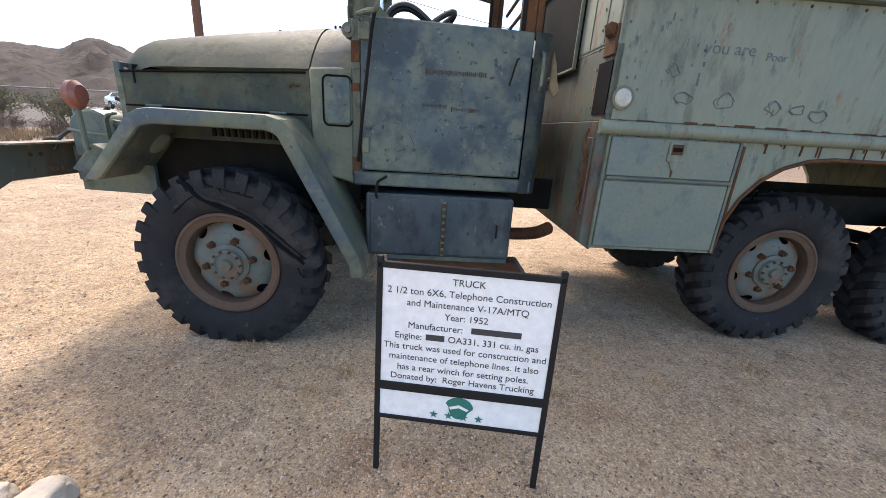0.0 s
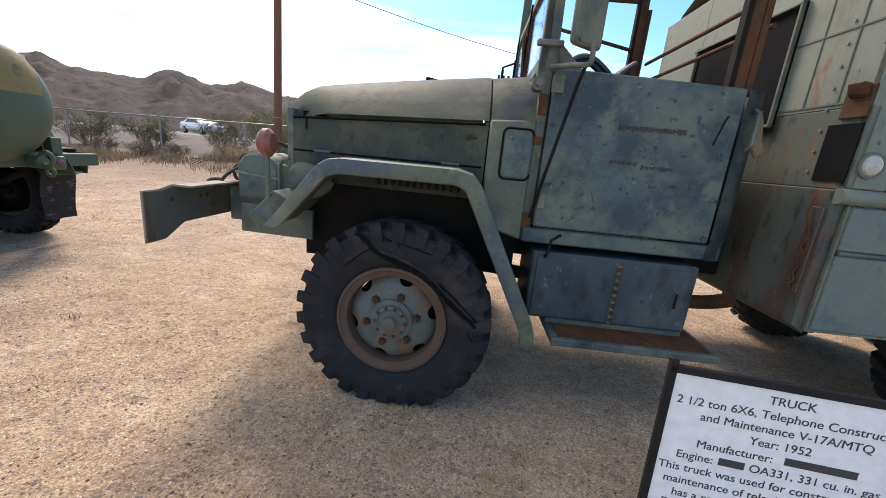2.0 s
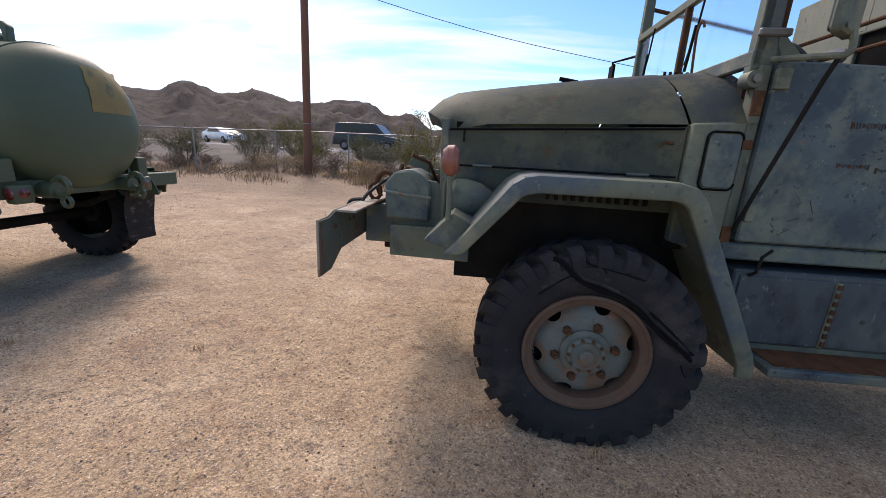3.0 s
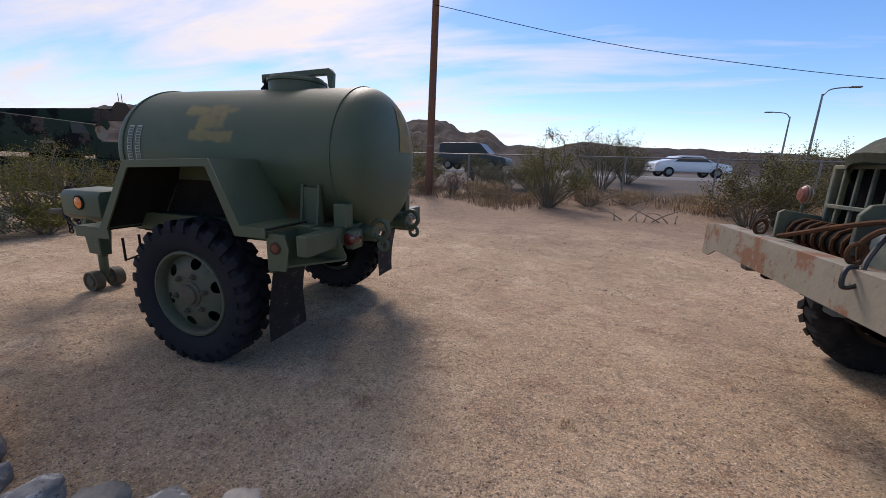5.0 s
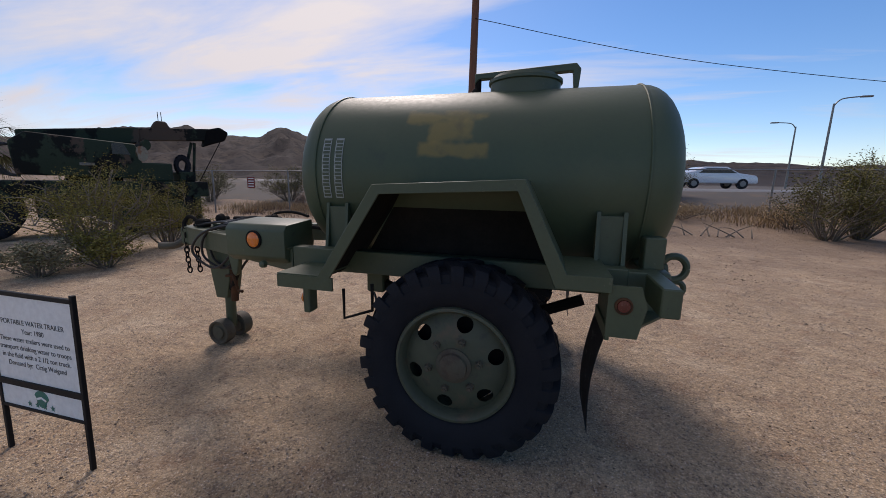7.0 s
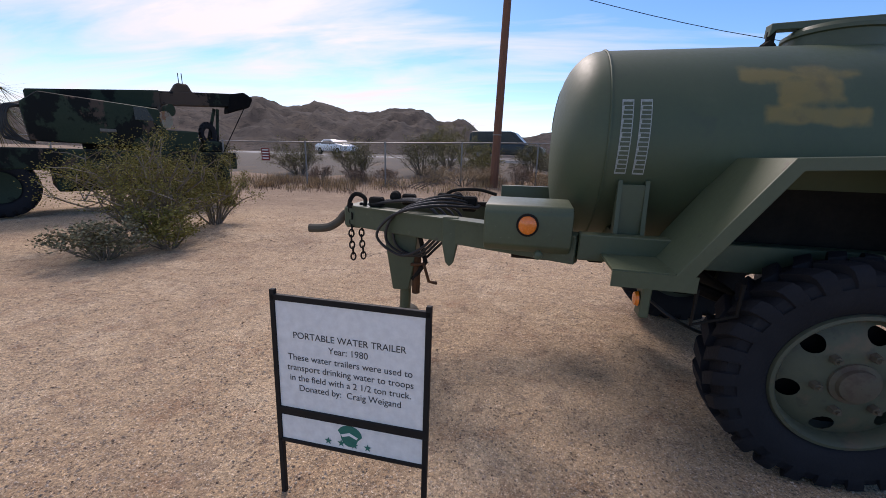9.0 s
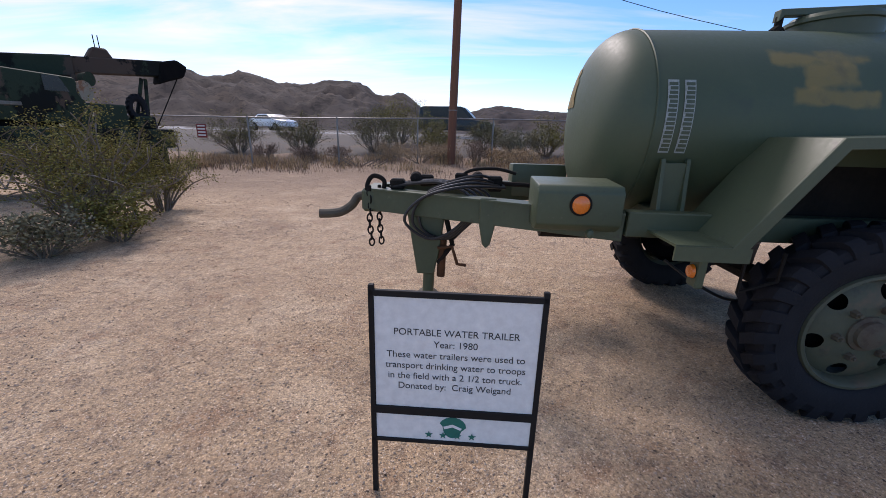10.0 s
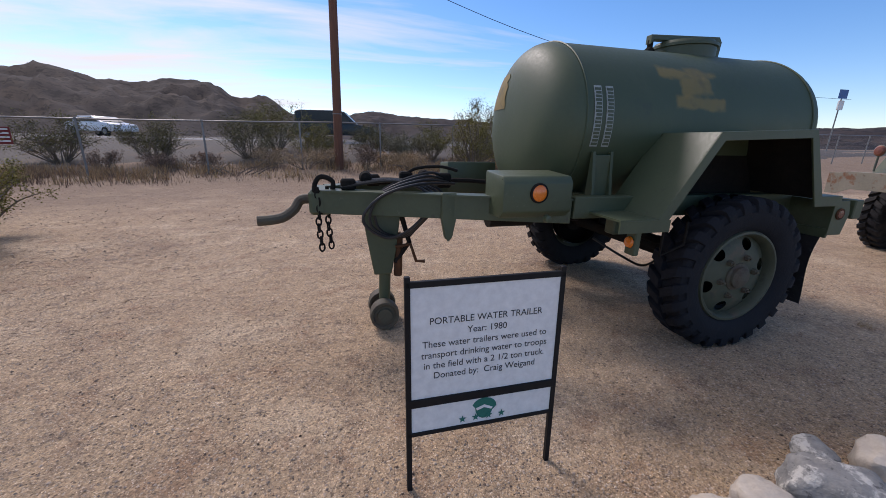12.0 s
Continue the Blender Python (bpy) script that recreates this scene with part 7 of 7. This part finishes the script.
def shrub(name, x, y, r, h, leaves, leaf, label, size=0.035, stems=16, bare=0.35, seed=1, lean=0.0, tag="shrub"):
    """Many thin stems that fan out from the base and fork, with small leaves along their upper part."""
    random.seed(seed)
    s = thing(name, label, tag, pose(x, y, ground_z(x, y) - 0.02), "desert shrubs")
    wood, green = bmesh.new(), bmesh.new()
    tips = []
    for i in range(stems):
        a = 2 * math.pi * i / stems + random.uniform(-0.35, 0.35)
        out = r * random.uniform(0.25, 1.0)
        top = h * random.uniform(0.62, 1.05) * (1 - 0.6 * (out / r) ** 2)
        p0 = Vector((0.10 * r * math.cos(a), 0.10 * r * math.sin(a), 0))
        p3 = Vector((out * math.cos(a) + lean * h, out * math.sin(a), top))
        p1 = p0.lerp(p3, 0.35) + Vector((random.uniform(-0.1, 0.1), random.uniform(-0.1, 0.1), 0.06)) * r
        p2 = p0.lerp(p3, 0.7) + Vector((random.uniform(-0.12, 0.12), random.uniform(-0.12, 0.12), 0.08)) * r
        line = smooth_line([p0, p1, p2, p3], 3)
        tube(line, 0.016 * h ** 0.5, 4, bm=wood, taper=0.25)
        tips.append(line)
        for k in range(4):
            b = line[random.randint(3, len(line) - 2)]
            e = b + Vector((random.uniform(-1, 1), random.uniform(-1, 1), random.uniform(0.1, 1.0))).normalized() * r * random.uniform(0.2, 0.45)
            e.z = min(max(e.z, 0.05), h * 1.05)
            br = [b, b.lerp(e, 0.5) + Vector((0, 0, 0.03 * r)), e]
            tube(br, 0.008 * h ** 0.5, 3, bm=wood, taper=0.3)
            tips.append(smooth_line(br, 3))
    for i in range(leaves):
        line = random.choice(tips)
        f = bare + (1 - bare) * random.random() ** 0.7
        p = line[min(len(line) - 1, int(f * len(line)))]
        spread = 0.06 * r
        p = p + Vector((random.gauss(0, spread), random.gauss(0, spread), random.gauss(0, spread)))
        if p.z > 0.03:
            leaf_quad(green, p, size, 1)
    part("branchwork", wood, M_stem, s)
    part("foliage", green, leaf, s, smooth=False)
    return s


CREO = "green creosote bush with grey twigs growing from the gravel"
shrub("creosote_bush", -13.2, 5.0, 1.2, 1.62, 17000, M_leaf, CREO, 0.024, 44, 0.4, 11)
shrub("creosote_bush", -13.2, 6.2, 0.85, 1.3, 9000, M_leaf, CREO, 0.024, 18, 0.2, 12)
shrub("sagebrush", -12.5, 3.8, 0.55, 0.55, 3000, M_sage, "low grey dry sagebrush at the foot of a bush", 0.035, 22, 0.2, 13)
shrub("sagebrush", -12.3, 4.5, 0.55, 0.60, 2600, M_leaf, "low green sagebrush at the foot of a bush", 0.035, 16, 0.3, 14)
far = [(-18.5, 16.5, 1.6, 1.7, M_leafd), (-15.6, 16.8, 1.5, 1.6, M_leafd), (-12.6, 17.6, 1.7, 2.0, M_leafd), (-12.0, 20.2, 1.7, 2.4, M_leaf), (-9.9, 17.6, 1.3, 1.7, M_leaf), (-6.3, 17.4, 1.2, 1.2, M_sage), (-4.0, 14.3, 1.45, 2.5, M_leaf),
       (-4.9, 17.9, 1.2, 1.6, M_leaf), (-1.9, 19.0, 1.8, 2.9, M_leafd), (-0.6, 21.0, 1.3, 1.9, M_leafd), (1.5, 12.9, 1.5, 2.1, M_leafd), (2.4, 13.3, 1.1, 2.2, M_leaf), (5.5, 17.8, 1.6, 2.2, M_leafd), (9.5, 18.8, 1.8, 2.2, M_leafd),
       (-2.9, 16.6, 0.8, 1.1, M_sage), (-22.5, 15.5, 1.5, 1.7, M_leafd), (14, 20, 2.0, 2.4, M_leafd), (-7.6, 18.6, 1.2, 1.4, M_leafd), (-27, 15, 1.8, 2.0, M_leafd)]
for i, (x, y, r, h, lf) in enumerate(far):
    shrub("desert_bush", x, y, r, h, 8000, lf, "olive desert bush growing along the fence" if lf is not M_sage else "grey-brown dry bush along the fence", 0.042, 26, 0.06, 30 + i)


dry = [(-13.6, 15.6), (-11.6, 16.3), (-10.2, 15.4), (-8.0, 15.7), (-7.2, 16.2), (-6.2, 15.2), (-4.0, 15.6), (-2.6, 14.9), (-1.2, 15.6), (-16.5, 15.2), (-9.3, 15.9), (1.5, 14.6), (-14.9, 15.3)]
for i, (x, y) in enumerate(dry):
    shrub("dry_shrub", x, y, 0.75 + 0.2 * (i % 3), 0.5 + 0.12 * (i % 4), 2600, M_straw if i % 3 else M_litter, "low orange-brown dead shrub at the foot of the fence" if i % 3 else "low dark brown dead shrub at the foot of the fence", 0.035, 18, 0.05, 90 + i)


def tufts(name, spots, n, h, material, label, seed, wide=0.02):
    """Dry grass blades in loose clumps."""
    random.seed(seed)
    bm = bmesh.new()
    for x, y, r in spots:
        for i in range(n):
            a, d = random.uniform(0, 6.28), r * math.sqrt(random.random())
            px, py = x + d * math.cos(a), y + d * math.sin(a)
            z = ground_z(px, py)
            l = h * random.uniform(0.35, 1.1)
            b = Vector((random.uniform(-1, 1), random.uniform(-1, 1), 0)) * l * 0.45
            w = wide * random.uniform(0.5, 1.0)
            s = Vector((math.cos(a * 3), math.sin(a * 3), 0)) * w
            p = Vector((px, py, z - 0.01))
            bm.faces.new([bm.verts.new(v) for v in (p - s, p + s, p + b * 0.5 + Vector((0, 0, l * 0.65)) + s * 0.6, p + b * 0.5 + Vector((0, 0, l * 0.65)) - s * 0.6)])
            bm.faces.new([bm.verts.new(v) for v in (p + b * 0.5 + Vector((0, 0, l * 0.65)) + s * 0.6, p + b + Vector((0, 0, l)), p + b * 0.5 + Vector((0, 0, l * 0.65)) - s * 0.6)])
    return tagged(part(name, bm, material, smooth=False), label, "dry grass", kind="stuff")


random.seed(77)
spots = [(random.uniform(-20, 8), 0, random.uniform(0.35, 0.8)) for _ in range(80)]
spots = [(x, 14.2 + 0.12 * (x + 8) + random.uniform(-0.5, 2.6), r) for x, _, r in spots]
tufts("dry_grass", spots, 120, 0.32, M_straw, "orange-brown dry grass tufts along the fence", 5, 0.012)
tufts("dry_brush", [(x + 0.6, y - 0.5, r * 1.2) for x, y, r in spots], 80, 0.2, M_litter, "brown dry twig litter along the fence", 6, 0.010)


def twigs(name, areas, material, label, seed, lo=0.03, hi=0.11, thick=0.002):
    random.seed(seed)
    bm = bmesh.new()
    for x, y, r, n in areas:
        for i in range(n):
            a, d = random.uniform(0, 6.28), r * random.random() ** 0.6
            p = Vector((x + d * math.cos(a), y + d * math.sin(a), 0))
            l = lo + (hi - lo) * random.random() ** 2
            b = random.uniform(0, 6.28)
            q = p + Vector((math.cos(b), math.sin(b), 0)) * l
            m = (p + q) / 2 + Vector((random.uniform(-0.15, 0.15) * l, random.uniform(-0.15, 0.15) * l, random.uniform(0.0, 0.12) * l))
            for v in (p, q, m):
                v.z += ground_z(v.x, v.y) + 0.002
            tube([p, m, q], random.uniform(0.4, 1.0) * thick, 3, bm=bm, taper=0.5)
    return tagged(part(name, bm, material, smooth=False), label, "twigs", kind="stuff")


twigs("twig_litter", [(-12.4, 4.3, 2.3, 1500), (-10.8, 4.6, 1.6, 300), (-10, 12.5, 4.0, 900), (-3, 12.5, 3.0, 700), (-1.0, 12.0, 1.0, 90), (-6, 6, 5, 160), (-2, 3, 3, 60)], M_litter, "dry twigs and bark litter scattered on the gravel", 8)
twigs("bark_litter", [(-4.8, 3.0, 0.7, 260), (-5.2, 2.5, 0.5, 120), (-6.7, 3.5, 0.8, 240), (-6.2, 2.9, 0.7, 160), (-3.0, 2.6, 0.8, 120), (-1.1, 1.8, 0.5, 80), (0.4, 2.0, 1.0, 130), (-10, 3.2, 1.4, 160), (-9, 7.5, 2.5, 400), (-4, 8, 3, 400), (-8, 11, 3.5, 900), (-3, 11, 3, 700), (-12, 8, 2.5, 500)], M_litter, "small dark bark and twig litter on the gravel", 10, 0.006, 0.035, 0.0022)
tufts("weed_tuft", [(-0.35, 1.72, 0.05), (-0.50, 1.55, 0.04), (1.05, 1.95, 0.09), (1.35, 1.72, 0.07), (2.0, 1.9, 0.08), (-0.95, 1.9, 0.05), (0.75, 1.6, 0.05), (-4.6, 2.2, 0.05), (-3.4, 2.4, 0.06)], 45, 0.06, M_straw, "small dry weed tufts on the gravel", 15, 0.003)
twigs("path_edge_litter", [(-1.3, 0.95, 0.45, 350), (-3.9, 1.1, 0.6, 600), (-6.5, 1.2, 0.6, 800), (-5.2, 1.25, 0.6, 350), (-7.2, 1.2, 0.45, 260), (-2.5, 1.05, 0.6, 140)], M_straw, "straw and leaf litter among the edging stones", 9, 0.015, 0.07, 0.0016)


def dead_branches(x, y, seed):
    random.seed(seed)
    s = thing("fallen_branch", "bleached fallen branch lying by the fence", "branch", pose(x, y, ground_z(x, y)))
    for k in range(9):
        a = random.uniform(0, 3.14)
        p = [Vector((0.2 * k - 0.8, 0, 0.03)), Vector((0.2 * k - 0.8 + 0.4 * math.cos(a), 0.3 * math.sin(a), 0.22)), Vector((0.2 * k - 0.8 + 0.8 * math.cos(a), 0.5 * math.sin(a), 0.40 * random.random() + 0.1))]
        part("limb", tube(smooth_line(p, 3), 0.022, 5, taper=0.3), M_stem, s)


for i, (x, y) in enumerate(((-12.4, 14.2), (-1.2, 12.4), (-5.6, 15.0))):
    dead_branches(x, y, 60 + i)


def palm(x, y, h):
    random.seed(3)
    s = thing("palm_tree", "fan palm with ragged green fronds", "palm", pose(x, y, 0))
    part("trunk", cyl((0, 0, -0.2), (0.1, 0, h), 0.28, 14, 0.22), M_pole, s)
    bm = bmesh.new()
    for i in range(34):
        a, e = random.uniform(0, 6.28), random.uniform(-0.7, 1.2)
        d = Vector((math.cos(a) * math.cos(e), math.sin(a) * math.cos(e), math.sin(e)))
        c = Vector((0.1, 0, h)) + d * 0.9
        side = d.cross(Vector((0, 0, 1))).normalized()
        for k in range(-7, 8):
            q = (d + side * 0.14 * k).normalized()
            w = side * 0.022
            t = c + q * 0.85 - Vector((0, 0, 0.02 * k * k))
            bm.faces.new([bm.verts.new(v) for v in (c - w, c + w, t)])
        tube([Vector((0.1, 0, h)), c], 0.018, 4, bm=bm)
    part("crown", bm, M_palm, s, smooth=False)


palm(-21.3, 6.9, 2.5)


# ---- edging stones and gravel ----
def stone(x, y, rx, ry, rz, material, label, seed, turn=0):
    bm = bmesh.new()
    bmesh.ops.create_icosphere(bm, subdivisions=4, radius=1.0)
    for v in bm.verts:
        d = v.co.normalized()
        k = 1 + 0.22 * noise.noise(d * 1.3 + Vector((seed * 3.1, 0, 0))) + 0.10 * noise.noise(d * 3.0 + Vector((0, seed * 2.7, 0))) + 0.03 * noise.noise(d * 9 + Vector((seed, 0, 0)))
        f = Vector((abs(d.x) ** 0.75 * math.copysign(1, d.x), abs(d.y) ** 0.75 * math.copysign(1, d.y), abs(d.z) ** 0.8 * math.copysign(1, d.z)))
        v.co = Vector((f.x * rx * k, f.y * ry * k, f.z * rz * k))
    ob = part("edging_stone", bm, material)
    ob.matrix_world = pose(x, y, rz * 0.55, 0, 0, turn)
    return tagged(ob, label, "stone", "path edging stones")


GR, WH, DK = (M_rock_g, "speckled blue-grey granite edging stone on the ground"), (M_rock_w, "pale cream rounded edging stone on the ground"), (M_rock_d, "dark veined edging stone on the ground")
STONES = [(-1.48, 0.85, 0.13, 0.10, 0.11, GR), (-1.30, 0.86, 0.08, 0.08, 0.07, WH), (-1.14, 0.88, 0.09, 0.08, 0.07, WH), (-1.62, 1.0, 0.10, 0.09, 0.08, GR), (-1.88, 0.94, 0.12, 0.10, 0.09, DK), (-2.25, 0.98, 0.15, 0.12, 0.11, GR),
          (-2.58, 1.02, 0.11, 0.10, 0.09, WH), (-2.88, 1.0, 0.12, 0.10, 0.09, GR), (-3.14, 1.04, 0.10, 0.09, 0.07, WH), (-3.40, 1.10, 0.13, 0.08, 0.07, WH), (-3.63, 0.97, 0.12, 0.08, 0.07, WH), (-3.90, 1.06, 0.20, 0.14, 0.15, GR), (-4.27, 1.16, 0.14, 0.11, 0.11, GR),
          (-4.46, 1.27, 0.11, 0.09, 0.09, WH), (-4.66, 1.36, 0.15, 0.10, 0.08, WH), (-4.92, 1.28, 0.14, 0.10, 0.09, GR), (-5.22, 1.22, 0.12, 0.10, 0.09, DK), (-5.52, 1.16, 0.12, 0.09, 0.07, GR), (-5.80, 1.12, 0.13, 0.09, 0.08, GR), (-6.06, 1.10, 0.13, 0.11, 0.10, DK),
          (-6.32, 1.12, 0.14, 0.12, 0.12, WH), (-6.50, 1.26, 0.09, 0.08, 0.07, GR), (-6.70, 1.06, 0.20, 0.14, 0.15, GR), (-6.98, 1.12, 0.12, 0.10, 0.09, WH), (-7.24, 1.06, 0.15, 0.11, 0.10, WH), (-7.48, 0.96, 0.13, 0.10, 0.09, GR)]
for i, (x, y, rx, ry, rz, (m_, lab)) in enumerate(STONES):
    stone(x, y + (0.05 if x > -1.7 or x < -5.9 else -0.07), rx * 0.86, ry * 0.86, rz * 0.86, m_, lab, i + 1, (i * 47) % 180)


def pebbles(n, x0, x1, y0, y1, lo, hi, seed, name, label, material=M_peb):
    random.seed(seed)
    verts, faces = [], []
    for i in range(n):
        x = random.uniform(x0, x1)
        y = y0 + (y1 - y0) * random.random() ** 1.7
        r = lo + (hi - lo) * random.random() ** 3
        z = ground_z(x, y) + r * 0.15
        a = random.uniform(0, 6.28)
        b = len(verts)
        for k in range(4):
            verts.append((x + r * math.cos(a + k * 1.57) * random.uniform(0.7, 1.2), y + r * math.sin(a + k * 1.57) * random.uniform(0.7, 1.2), z + r * random.uniform(-0.2, 0.2)))
        verts.append((x, y, z + r * random.uniform(0.4, 0.8)))
        faces += [(b, b + 1, b + 4), (b + 1, b + 2, b + 4), (b + 2, b + 3, b + 4), (b + 3, b, b + 4)]
    me = bpy.data.meshes.new(name)
    me.from_pydata(verts, [], faces)
    me.materials.append(material)
    tagged(new(name, me), label, "gravel", kind="stuff")


pebbles(120000, -12, 3.5, 1.0, 7.0, 0.002, 0.009, 21, "gravel", "fine loose gravel grains on the ground")
pebbles(12000, -20, 8, 5, 14, 0.005, 0.02, 22, "gravel", "scattered gravel on the far ground")
pebbles(16000, -12, 3.5, 1.0, 9.0, 0.002, 0.009, 23, "bark_crumbs", "dark bark crumbs and clods strewn over the gravel", M_clod)
pebbles(6000, -16, 6, 7, 16, 0.005, 0.02, 24, "bark_crumbs", "dark clods and litter on the far ground", M_clod)
